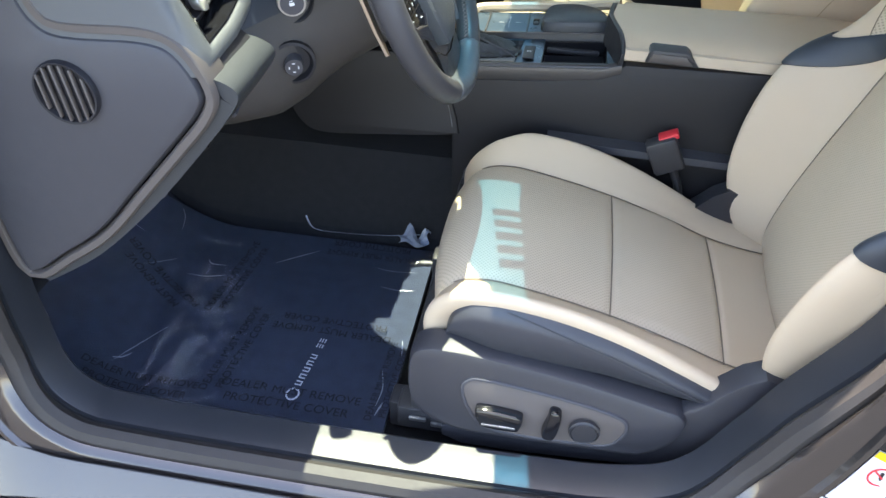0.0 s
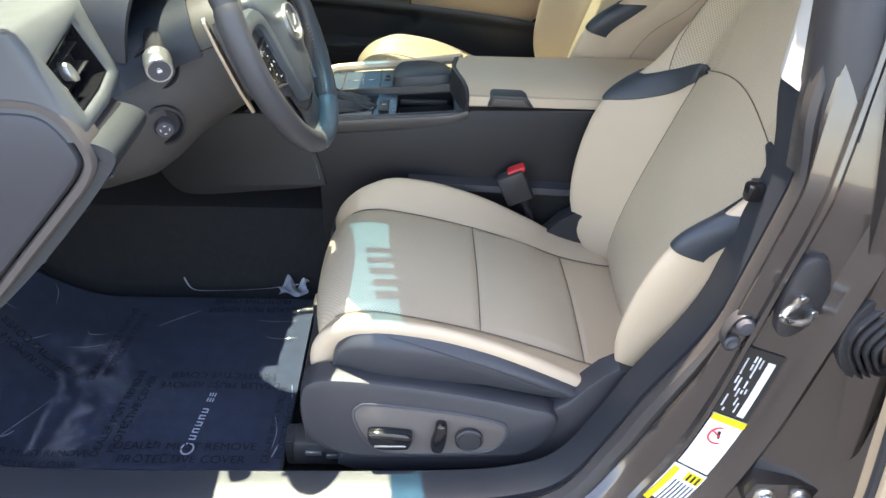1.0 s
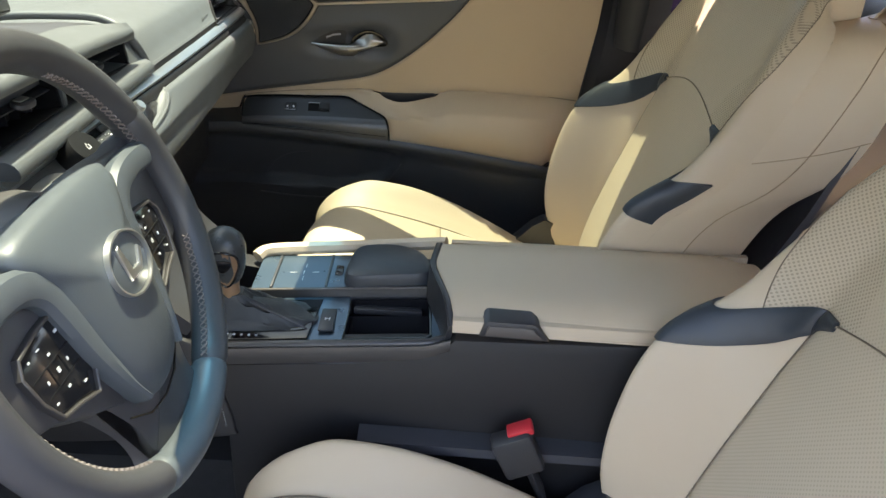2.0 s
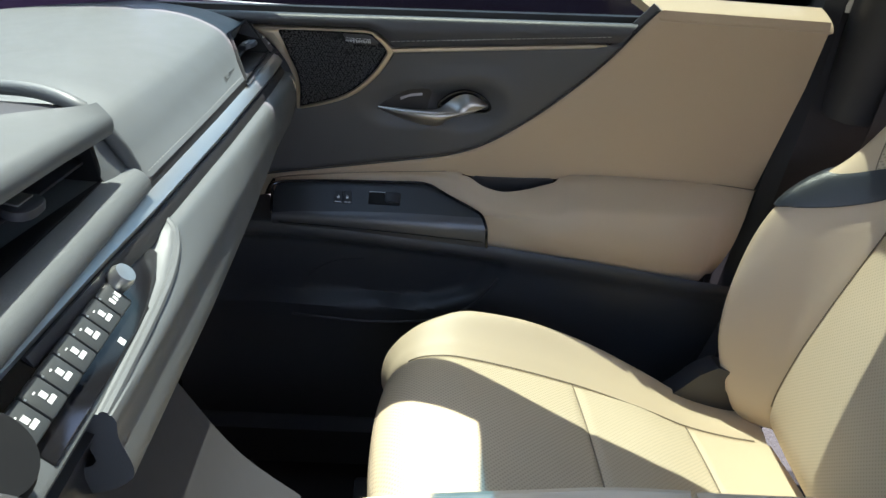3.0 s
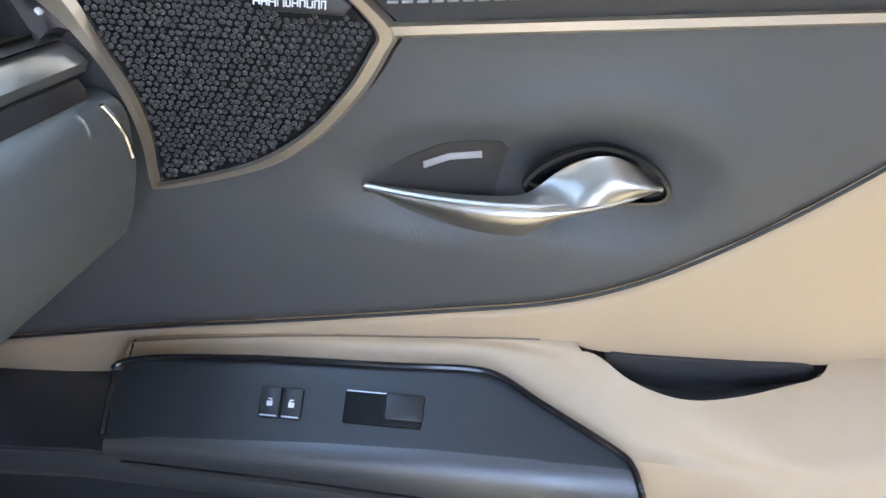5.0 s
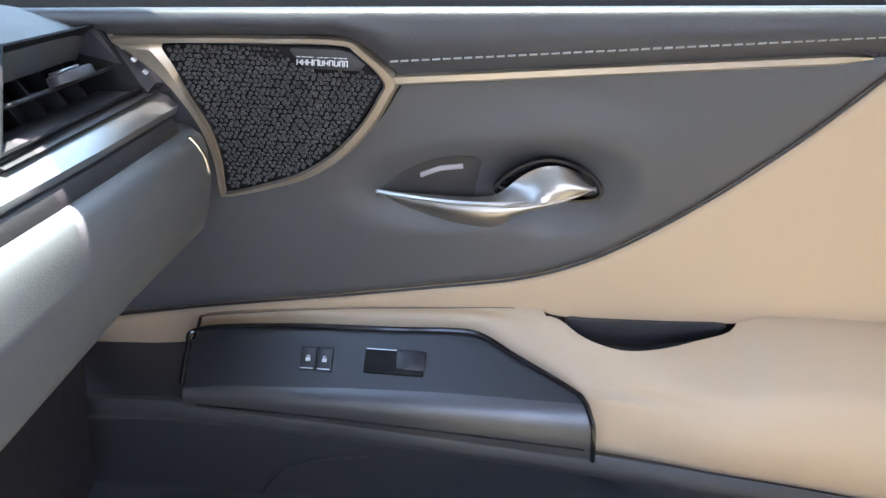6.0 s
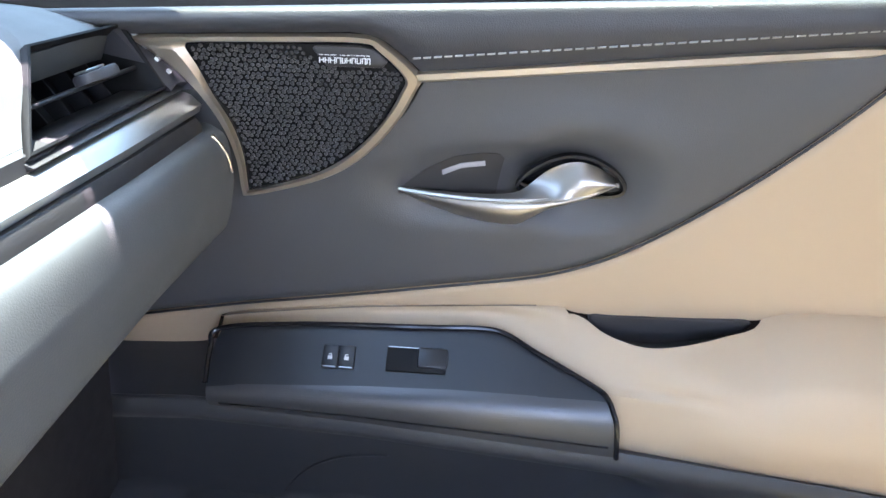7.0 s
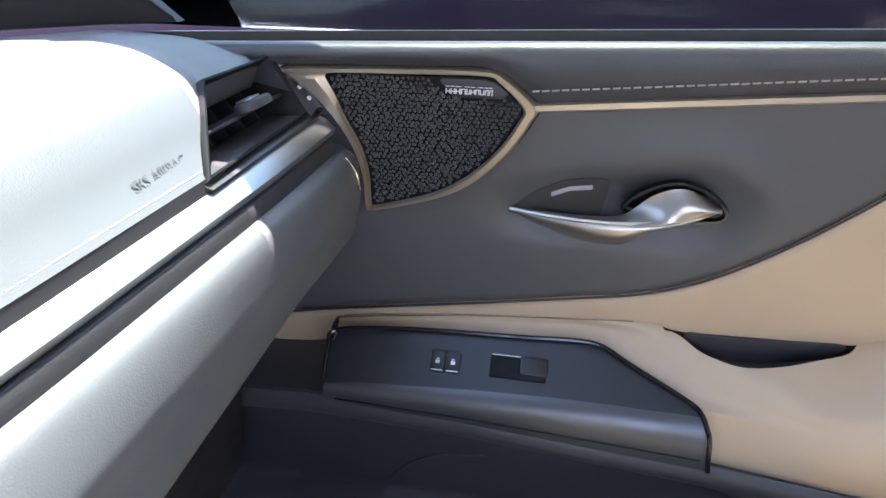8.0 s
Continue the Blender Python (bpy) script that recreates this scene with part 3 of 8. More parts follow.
surf("ledge_roll", roll, 60, 14, M["black_leather"], door, 0.012, "black stitched leather window ledge")
surf("ledge_top", lambda u, v: (-0.50 + 0.95 * u, 0.742 + 0.09 * v, ledge(-0.50 + 0.95 * u) + 0.002 - 0.012 * v), 20, 3, M["trim_black"], door, 0.012)
surf("tan_shoulder", lambda u, v: (0.175 + 0.03 * (1 - v) + (0.27 - 0.03 * (1 - v)) * u, yd(1.07) + 0.05 * v ** 1.5 - 0.003, 1.066 + 0.026 * v ** 0.7), 16, 8, M["door_beige"], door, 0.012, "tan trim shoulder under the window")
ledge_stitch = []
for i in range(52):
    x = -0.155 + i * 0.0068
    if x < 0.142:
        z = strip_z(x) + 0.0135
        ledge_stitch.append(((x, yd(z) - 0.0112, z), (x + 0.0050, yd(z) - 0.0112, z + 0.0005)))
v_, f_ = [], []
for a, b in ledge_stitch:
    k = len(v_)
    for p in (a, b):
        for dy, dz in ((0, 0.0007), (-0.0010, 0), (0, -0.0007), (0.001, 0)):
            v_.append((p[0], p[1] + dy, p[2] + dz))
    f_ += [(k, k + 1, k + 5, k + 4), (k + 1, k + 2, k + 6, k + 5), (k + 2, k + 3, k + 7, k + 6), (k + 3, k, k + 4, k + 7), (k, k + 3, k + 2, k + 1), (k + 4, k + 5, k + 6, k + 7)]
raw("stitching", v_, f_, M["thread"], door, "pale grey stitching", smooth=False)

# metal strip
st = []
for i in range(41):
    x = -0.156 + 0.296 * i / 40
    w = 0.0032 * (1 - 0.75 * sm(0.12, 0.141, x))
    z = strip_z(x)
    st.append([(x, yd(z) - d, z + o * w / 0.0032) for o, d in ((-0.0036, -0.004), (-0.0036, 0.006), (-0.0020, 0.0088), (0.0020, 0.0094), (0.0034, 0.006), (0.0034, -0.004))])
sweep("metal_strip", st, M["champagne"], door, "satin champagne metal strip")

# speaker
bez_o = [(a, b) for a, b, _ in cr([(p[0], p[1], 0) for p in [(-0.345, 1.020), (-0.298, 1.0225), (-0.245, 1.0245), (-0.188, 1.0255), (-0.172, 1.019), (-0.1515, 1.0), (-0.155, 0.988), (-0.166, 0.969), (-0.183, 0.948), (-0.201, 0.932), (-0.223, 0.919),
                                                         (-0.254, 0.908), (-0.284, 0.901), (-0.2885, 0.905), (-0.288, 0.931), (-0.293, 0.956), (-0.304, 0.979), (-0.320, 0.999), (-0.335, 1.012)]], 5, True)]
bez_i = [(a, b) for a, b, _ in cr([(p[0], p[1], 0) for p in [(-0.3075, 1.0155), (-0.299, 1.0178), (-0.245, 1.0195), (-0.190, 1.0205), (-0.178, 1.0155), (-0.162, 0.998), (-0.165, 0.987), (-0.1765, 0.968), (-0.192, 0.950), (-0.2085, 0.9355), (-0.230, 0.9225),
                                                         (-0.259, 0.912), (-0.2815, 0.9055), (-0.2835, 0.909), (-0.2825, 0.935), (-0.2865, 0.959), (-0.296, 0.982), (-0.302, 1.000), (-0.3065, 1.010)]], 5, True)]
frame_ring("speaker_bezel", bez_o, bez_i, on_door, 0.0105, M["champagne"], door, "satin champagne speaker surround", base=-0.004)
frame_ring("bezel_gap", inset2(bez_i, -0.0006), inset2(bez_i, 0.0022), on_door, 0.0060, M["gloss_black"], door, "black gap inside the surround", base=-0.004)
tube("bezel_shadow_gap", [on_door(a, b, 0.0006) for a, b in inset2(bez_o, -0.0007)], 0.0009, M["gloss_black"], door, sides=5, closed=True)
grille = plate("speaker_grille", inset2(bez_i, -0.0012), on_door, 0.0058, 0.001, M["grille_gap"], door, "black pebbled speaker grille", base=-0.006)


def inside(px, pz, poly):
    hit = False
    for i in range(len(poly)):
        a, b = poly[i - 1], poly[i]
        if (a[1] > pz) != (b[1] > pz) and px < (b[0] - a[0]) * (pz - a[1]) / (b[1] - a[1]) + a[0]:
            hit = not hit
    return hit


# pebbles of the grille: low domes on a jittered lattice
rng = random.Random(4)
pv, pf = [], []
lim = inset2(bez_i, 0.0022)
pitch = 0.0037
row = 0
z = 0.904
while z < 1.021:
    x = -0.312 + (row % 2) * pitch * 0.5
    while x < -0.158:
        px, pz = x + rng.uniform(-1, 1) * 0.0006, z + rng.uniform(-1, 1) * 0.00055
        if inside(px, pz, lim) and not (px > -0.226 + (1.013 - pz) * 0.9 and pz > 1.0035):
            k = len(pv)
            ax, az, an = rng.uniform(0.00145, 0.00182), rng.uniform(0.00130, 0.00160), rng.uniform(0, math.pi)
            for sc, d in ((1.0, 0.0052), (0.88, 0.0065), (0.52, 0.0074)):
                for q in range(8):
                    t = q * math.pi / 4
                    ex, ez = ax * sc * math.cos(t), az * sc * math.sin(t)
                    pv.append(on_door(px + ex * math.cos(an) - ez * math.sin(an), pz + ex * math.sin(an) + ez * math.cos(an), d))
            pv.append(on_door(px, pz, 0.0077))
            for q in range(8):
                w = (q + 1) % 8
                pf += [(k + q, k + w, k + 8 + w, k + 8 + q), (k + 8 + q, k + 8 + w, k + 16 + w, k + 16 + q), (k + 16 + q, k + 16 + w, k + 24)]
        x += pitch
    z += pitch * 0.84
    row += 1
tagged(raw("grille_pebbles", pv, pf, M["grille"], grille, "glossy black pebble texture", flat_angle=85), kind="stuff")
badge_m = Matrix.Translation(on_door(-0.200, 1.0115, 0.0086)) @ Matrix(((1, 0, 0), (0, 0.24, -1), (0, 1, 0.24))).to_4x4()
plate("badge_plate", [(-0.221, 1.0165), (-0.213, 1.0045), (-0.176, 1.0045), (-0.172, 1.009), (-0.181, 1.0165), (-0.190, 1.0185), (-0.219, 1.0180)], on_door, 0.0088, 0.0008, M["plastic"], door)
strokes = []
for r in range(2):
    x = -0.0165
    while x < 0.0155:
        w = rng.uniform(0.0018, 0.0030)
        z0 = 0.0024 - r * 0.0048
        strokes += [(x, z0, 0.0006, 0.0034), (x + w, z0, 0.0006, rng.choice((0.0034, 0.0028, 0.0040))), (x + w / 2, z0 + rng.choice((-0.0015, 0.0, 0.0015)), w, 0.0006)]
        x += w + 0.0011
strokes.append((0.001, 0.0047, 0.031, 0.0005))
bars("badge_mark", strokes, badge_m, M["print"], door, label="small pale badge strokes")

# inner handle: wing lever with cup
hx = lambda x, z, d: (x, yd(z) + 0.006 - d, z)
cup_o = [(a, b) for a, b, _ in cr([(p[0], p[1], 0) for p in [(-0.082, 0.915), (-0.078, 0.926), (-0.064, 0.937), (-0.048, 0.9425), (-0.032, 0.940), (-0.018, 0.9325), (-0.0085, 0.921), (-0.012, 0.9135), (-0.034, 0.911), (-0.06, 0.911)]], 5, True)]
cup_o = inset2(cup_o, -0.0025)
cup_i = inset2(cup_o, 0.0038)
handle = frame_ring("handle_rim", cup_o, cup_i, hx, 0.006, M["gloss_black"], door, "gloss black rim of the handle cup")
plate("cup_floor", cup_i, hx, -0.005, 0.001, M["gloss_black"], handle, base=-0.012)


top_l = [(0, 0.9110), (0.15, 0.9105), (0.35, 0.9105), (0.50, 0.9120), (0.58, 0.9165), (0.66, 0.9270), (0.72, 0.9335), (0.78, 0.9375), (0.84, 0.9378), (0.91, 0.9338), (0.96, 0.9285), (1.0, 0.9240)]
bot_l = [(0, 0.9080), (0.06, 0.9035), (0.16, 0.8965), (0.35, 0.8878), (0.50, 0.8850), (0.57, 0.8862), (0.64, 0.8940), (0.71, 0.9005), (0.88, 0.9100), (1.0, 0.9215)]
rim_l = [(0, 0.9098), (0.15, 0.9090), (0.35, 0.9088), (0.55, 0.9098), (0.75, 0.9125), (0.90, 0.9175), (1.0, 0.9235)]
out_l = [(0, 0.004), (0.15, 0.011), (0.35, 0.018), (0.55, 0.0205), (0.70, 0.018), (0.85, 0.012), (1.0, 0.005)]
top_l, bot_l, rim_l, out_l = ([(a, b) for a, b, _ in smooth_line(q, 5)] for q in (top_l, bot_l, rim_l, out_l))


def hull(u, v):
    """Under side of the lever, from the skin out to its lip."""
    x = -0.172 + 0.160 * u
    z0, z1, o = lerp_line(bot_l, u), lerp_line(rim_l, u), lerp_line(out_l, u)
    z = z0 + (z1 - z0) * v
    return Vector((x, yd(z) + 0.004 - o * (0.32 + 0.68 * math.sin(math.pi * 0.74 * v)), z))


def paddle(u, v):
    """Upper side: a narrow ledge on the blade, a domed thumb rest behind."""
    x = -0.172 + 0.160 * u
    z0, z1, o = lerp_line(rim_l, u), lerp_line(top_l, u), lerp_line(out_l, u)
    z = z0 + (z1 - z0) * v
    big = sm(0.50, 0.66, u)
    o *= 0.81
    dish = 0.006 * math.exp(-((u - 0.70) / 0.09) ** 2) * math.sin(math.pi * v)
    d = o * (1 - 0.55 * v * (1 - big)) * (1 - big) + big * (o * (1 - v) ** 1.6 + 0.0065 * math.sin(math.pi * min(v * 0.9 + 0.1, 1)) + 0.001 - dish)
    return Vector((x, yd(z) + 0.004 - d, z))


lever = surf("lever", hull, 80, 16, M["lever_metal"], handle, 0.002, "satin metal door lever")
# the lip is paler than the lever to paint the highlight along its edge
tube("lever_lip", [hull(t, 1.0) + Vector((0, -0.0004, 0.0003)) for t in np.linspace(0.01, 0.98, 60)], 0.0016, M["lip_highlight"], lever, "lip of the lever with its highlight put into a pale colour", sides=6)
surf("thumb_rest", paddle, 80, 22, M["lever_metal"], lever, 0.002, "satin metal thumb rest")
zone_top = [(-0.172, 0.9085), (-0.151, 0.9255), (-0.129, 0.9375), (-0.110, 0.9418), (-0.098, 0.9418), (-0.094, 0.937)]


def recess(u, v):
    x = -0.172 + (0.072 + 0.006 * v) * u
    z = 0.9045 + (lerp_line(zone_top, x) - 0.9045) * v
    return Vector((x, yd(z) + dent(x, z) - 0.0036 - 0.0008 * math.sin(math.pi * min(v * 1.02, 1)) ** 0.3, z))


surf("lever_recess", recess, 24, 14, M["column_grey"], handle, 0.002, "smooth dark recess behind the lever")
lamp_pts = [(-0.1390, 0.9205), (-0.125, 0.9272), (-0.1075, 0.9305), (-0.1080, 0.9350), (-0.125, 0.9318), (-0.1395, 0.9250)]
plate("courtesy_light", lamp_pts, lambda x, z, d: (x, yd(z) + dent(x, z) - d, z), 0.0052, 0.0006, M["lens"], handle, "pale grey courtesy light lens")

# armrest: tan roll with switch panel in front, pull cup and tan bolster behind
face_top = [(-0.324, 0.770), (-0.319, 0.7815), (-0.249, 0.787), (-0.155, 0.7895), (-0.109, 0.791), (-0.087, 0.789), (-0.061, 0.779), (-0.015, 0.762), (-0.005, 0.7545)]
face_low = [(-0.324, 0.7465), (-0.298, 0.749), (-0.194, 0.753), (-0.126, 0.7545), (-0.014, 0.7545), (0.0, 0.7540)]
arm_low = [(-0.46, 0.736), (-0.35, 0.738), (-0.05, 0.731), (-0.006, 0.706), (0.006, 0.703), (0.179, 0.681), (0.364, 0.657), (0.40, 0.664)]


cup_low = [(a, b) for a, b, _ in smooth_line([(-0.040, 0.805), (-0.024, 0.801), (-0.006, 0.793), (0.021, 0.789), (0.052, 0.7920), (0.086, 0.799), (0.108, 0.8045), (0.118, 0.814)], 4)]


def arm(u, v):
    x = -0.327 + 0.757 * u
    zt, zl = lerp_line(seam, x), lerp_line(arm_low, x)
    xr = x
    if x > 0.36:
        xr = 0.36 + (x - 0.36) * (0.35 + 0.65 * v)
    front = 0.052 * (1 - 0.5 * sm(0.30, 0.43, x))
    if v > 0.62:
        dip = max(zt - lerp_line(cup_low, x), 0) if -0.040 < x < 0.118 else 0
        t0 = min((dip / 0.040) ** (1 / 1.4), 0.9)
        t = t0 + (1 - t0) * (1 - v) / 0.38
        y, z = 0.762 - front * t ** 0.92, zt - 0.040 * t ** 1.4
    else:
        t = v / 0.62
        y = 0.762 - front - 0.012 * math.sin(math.pi * t) * sm(-0.02, 0.1, x) + 0.006 * (1 - t)
        z = zl + (zt - 0.040 - zl) * t
    if x < 0.13:
        zc = lerp_line(face_low, min(x, 0.0))
        yp = 0.722 + max(z - zc, 0) * 1.0 - 0.004 * sm(0.004, 0.0, z - zc)
        k = sm(-0.006, 0.125, x + 0.002 + max(z - 0.755, 0) * 2.4)
        edge = sm(zt - 0.012, zt, z)
        yp = yp + (0.7605 - yp) * edge
        y = yp + (y - yp) * k
    return Vector((xr, y, z))


surf("armrest", arm, 180, 34, M["door_beige"], door, 0.012, "tan padded armrest")
cup_out = [(a, b) for a, b, _ in cr([(p[0], p[1], 0) for p in [(-0.019, 0.8015), (0.0, 0.802), (0.06, 0.804), (0.102, 0.806), (0.102, 0.798), (0.086, 0.788), (0.052, 0.776), (0.021, 0.771), (-0.006, 0.776), (-0.018, 0.790)]], 5, True)]
plate("pull_cup", cup_out, lambda x, z, d: (x, 0.7615 - 0.25 * (z - 0.80) - d, z), 0.002, 0.001, M["plastic"], door, "black pull cup behind the armrest", base=-0.03)


def cup_base(u, v):
    x = -0.028 + 0.138 * u
    zc = lerp_line(cup_low, x)
    t0 = min((max(lerp_line(seam, x) - zc, 0) / 0.040) ** (1 / 1.4), 0.9)
    ye = 0.762 - 0.052 * t0 ** 0.92 + 0.004
    return Vector((x, ye + (0.764 - ye) * v, zc - 0.004 - 0.008 * v))


surf("pull_cup_floor", cup_base, 30, 4, M["plastic"], door, 0.003)
tube("armrest_piping", [(x, 0.7608, z) for x, z in seam if -0.33 < x < -0.05], 0.0006, M["seam"], door, sides=6)
tube("panel_seam", [(x, yd(z) - 0.0016, z) for x, z in curve], 0.0011, M["plastic"], door, sides=6)
tube("bolster_seam", [(x, 0.7605, z + 0.0005) for x, z in seam if x > 0.125], 0.0011, M["seam"], door, sides=6)

# switch panel: sloping top face, brushed front face


def sw_face(u, v):
    x = -0.3235 + 0.3185 * u
    zl = lerp_line(face_low, x)
    z = zl + (max(lerp_line(face_top, x), zl + 0.0005) - zl) * v
    return Vector((x, 0.7035 + (z - 0.748) + 0.0015 * sm(0.85, 1.0, v), z))


panel = surf("switch_panel", sw_face, 70, 16, M["panel_black"], door, 0.016, "satin black window switch panel")


def sw_front(u, v):
    x = -0.3235 + (0.3215 + 0.006 * (1 - v)) * u
    zt = lerp_line(face_low, min(x, 0.0)) + 0.0004
    zl = lerp_line([(-0.33, 0.729), (-0.205, 0.723), (0.0, 0.7075)], x)
    yt = 0.7035 + (zt - 0.748)
    z = zl + (zt - zl) * v
    return Vector((x, 0.6985 + (yt - 0.6985) * v ** 4 + 0.004 * (1 - v) ** 2, z))


surf("switch_front", sw_front, 40, 14, M["brushed_dark"], panel, 0.012, "brushed dark front band")
tube("front_groove", [sw_front(t, 0.22) + Vector((0, -0.0006, 0)) for t in np.linspace(0.03, 0.985, 40)], 0.0008, M["gloss_black"], panel, sides=5)
rim_line = cr([(p[0], 0.7005 + (p[1] - 0.748), p[1]) for p in [(-0.3240, 0.750), (-0.3250, 0.770), (-0.3195, 0.7822), (-0.249, 0.7880), (-0.155, 0.7905), (-0.109, 0.7920), (-0.087, 0.7900), (-0.061, 0.7800), (-0.015, 0.7630), (-0.005, 0.7565)]] + [(-0.0005, 0.7030, 0.748), (0.0025, 0.7000, 0.738), (0.005, 0.7000, 0.7085)], 6)
tube("switch_panel_rim", rim_line, 0.0022, M["gloss_black"], panel, "gloss black rim", sides=8)
sw_m = lambda x, z: Matrix.Translation((x, 0.7028 + (z - 0.748), z)) @ Matrix(((1, 0, 0), (0, 0.707, -0.707), (0, 0.707, 0.707))).to_4x4()
for k, x in enumerate((-0.2255, -0.2120)):
    key = rbox("lock_switch", (0, 0, 0), (0.0128, 0.019, 0.004), 0.001, M["panel_black"], panel, "satin black lock key", m=sw_m(x, 0.7690))
    bars("lock_icon", [(0, -0.001, 0.0036, 0.0030), (0, 0.0018, 0.0024, 0.0008), (0.0010 - k * 0.002, 0.0012, 0.0007, 0.0016)], sw_m(x, 0.7690) @ Matrix.Translation((0, 0, 0.0022)), M["print"], key, depth=0.0003)
    bars("lock_edge", [(0, -0.0082, 0.010, 0.0008)], sw_m(x, 0.7690) @ Matrix.Translation((0, 0, 0.0020)), M["silver"], key, depth=0.0005)
well = rbox("window_switch_well", (0, 0, 0), (0.048, 0.0195, 0.004), 0.001, M["grille_gap"], panel, "deep black switch well", m=sw_m(-0.1560, 0.7700))
rbox("window_switch", (0.0055, 0, 0.0030), (0.0240, 0.0165, 0.006), 0.002, M["panel_black"], well, "satin black rocker window switch", m=sw_m(-0.1485, 0.7700) @ pose(0, 0, 0, 0, 8))
bars("switch_edge", [(0, 0.0096, 0.046, 0.0007)], sw_m(-0.1560, 0.7700) @ Matrix.Translation((0, 0, 0.0022)), M["silver"], well, depth=0.0005)

# lower door with map pocket
low = [(-0.50, 0.722), (-0.343, 0.7325), (-0.2, 0.7265), (0.006, 0.709), (0.179, 0.690), (0.364, 0.665), (0.44, 0.655)]


def lower(u, v):
    x = -0.50 + 0.94 * u
    zt = lerp_line(low, x)
    z = 0.30 + (zt - 0.30) * v
    y = 0.716 + 0.05 * (1 - sm(0, 1, v)) - 0.012 * math.exp(-((v - 0.97) / 0.05) ** 2)
    inside_pocket = sm(-0.02, 0.02, 0.03 - x - 0.06 * (1 - sm(0.56, 0.68, z)) * 1.0) * sm(0.572, 0.59, z + 0.03 * sm(-0.10, 0.02, x) * -1) * (1 - sm(zt - 0.05, zt - 0.02, z))
    return Vector((x, y + 0.030 * inside_pocket, z))


surf("lower_panel", lower, 90, 60, M["lower_grey"], door, 0.012, "black lower door panel with map pocket")
on_low = lambda x, z: lower((x + 0.50) / 0.94, (z - 0.30) / (lerp_line(low, x) - 0.30)) + Vector((0, -0.0012, 0))
for pts, rad in (([(0.032, 0.645), (0.012, 0.612), (-0.010, 0.586), (-0.045, 0.562), (-0.110, 0.547), (-0.20, 0.544), (-0.30, 0.552)], 0.0022), ([(-0.285, 0.595), (-0.268, 0.620), (-0.248, 0.637), (-0.222, 0.648), (-0.185, 0.653)], 0.0010)):
    tube("pocket_edge", [on_low(p.x, p.z) for p in cr([(x, 0, z) for x, z in pts], 6)], rad, M["lower_grey"], door, "raised edge of the map pocket", sides=6)
surf("lower_ledge", lambda u, v: (-0.50 + 0.176 * u, 0.706 + 0.078 * v, lerp_line(low, -0.50 + 0.176 * u) - 0.001 + 0.010 * v), 10, 4, M["lower_grey"], door, 0.006)
win = thing("passenger_window", (0.0, 0.80, 1.05), "closed clear passenger side window glass", "window")
surf("pane", lambda u, v: (-0.62 + 0.62 * v + (1.10 - 0.62 * v) * u, 0.815 - 0.26 * v ** 1.15, 1.03 + 0.36 * v), 10, 8, M["side_glass"], win, 0.003)
bar("window_seal", [(-0.50, 1.010), (-0.50, 1.022), (0.45, 1.060), (0.45, 1.045)], [0.800, 0.83], M["gloss_black"], door)
plate("sail_panel", [(-0.70, 1.02), (-0.455, 1.040), (-0.50, 1.075), (-0.60, 1.125), (-0.70, 1.15)], lambda x, z, d: (x, 0.772 - d, z), 0.012, 0.005, M["trim_black"], door, "black corner panel ahead of the window", base=-0.004)
pil = thing("middle_pillar_trim", (0.48, 0.74, 0.3), "black plastic trim of the middle pillar with a folded belt", "pillar", kind="structure")
sweep("lower_trim", [[(x0, y0, z0), (x0 + 0.02, y0 - 0.02, z0), (x0 + 0.14, y0 - 0.02, z0), (x0 + 0.16, y0 + 0.04, z0), (x0, y0 + 0.05, z0)] for x0, y0, z0 in ((0.36, 0.74, 0.30), (0.39, 0.74, 0.55), (0.405, 0.745, 0.68), (0.43, 0.755, 0.80), (0.445, 0.755, 0.95), (0.45, 0.75, 1.10), (0.46, 0.70, 1.25), (0.47, 0.63, 1.38))], M["trim_black"], pil)
sill_r = thing("far_sill_trim", (0.0, 0.68, 0.36), "black sill trim along the closed door", "sill", kind="structure")
bar("sill_trim", [(-0.6, 0.30), (-0.6, 0.37), (0.25, 0.37), (0.36, 0.45), (0.40, 0.6), (0.46, 0.6), (0.46, 0.30)], [0.66, 0.70], M["plastic"], sill_r)

# ---------------------------------------------------------------- dashboard
dash = thing("dashboard", (-0.5, 0, 0.6), "charcoal grained dashboard with a silver strip and knee panel", "dashboard")
top_line = [(a, b) for a, b, _ in smooth_line([(-0.92, 0.955), (-0.84, 0.982), (-0.70, 1.016), (-0.52, 1.040), (-0.42, 1.046), (-0.365, 1.036), (-0.345, 1.022), (-0.330, 1.003), (-0.318, 0.990)], 4)]
dy = lambda y: (-0.006 * (1 - sm(0.1, 0.6, y)), 0.004 * (1 - sm(0.2, 0.6, y)))


shift_line = [(-0.25, -0.034), (0.0, -0.027), (0.1, -0.022), (0.2, -0.015), (0.4, -0.006), (0.6, 0.0), (0.75, 0.0)]
inward = lambda y: (lerp_line(shift_line, y), 0)


def pad_end(y, x, z):
    """The end of the airbag panel leans along the vent."""
    return y + sm(0.40, 0.545, y) * (max(z, 0.985) - 0.989) * 1.7


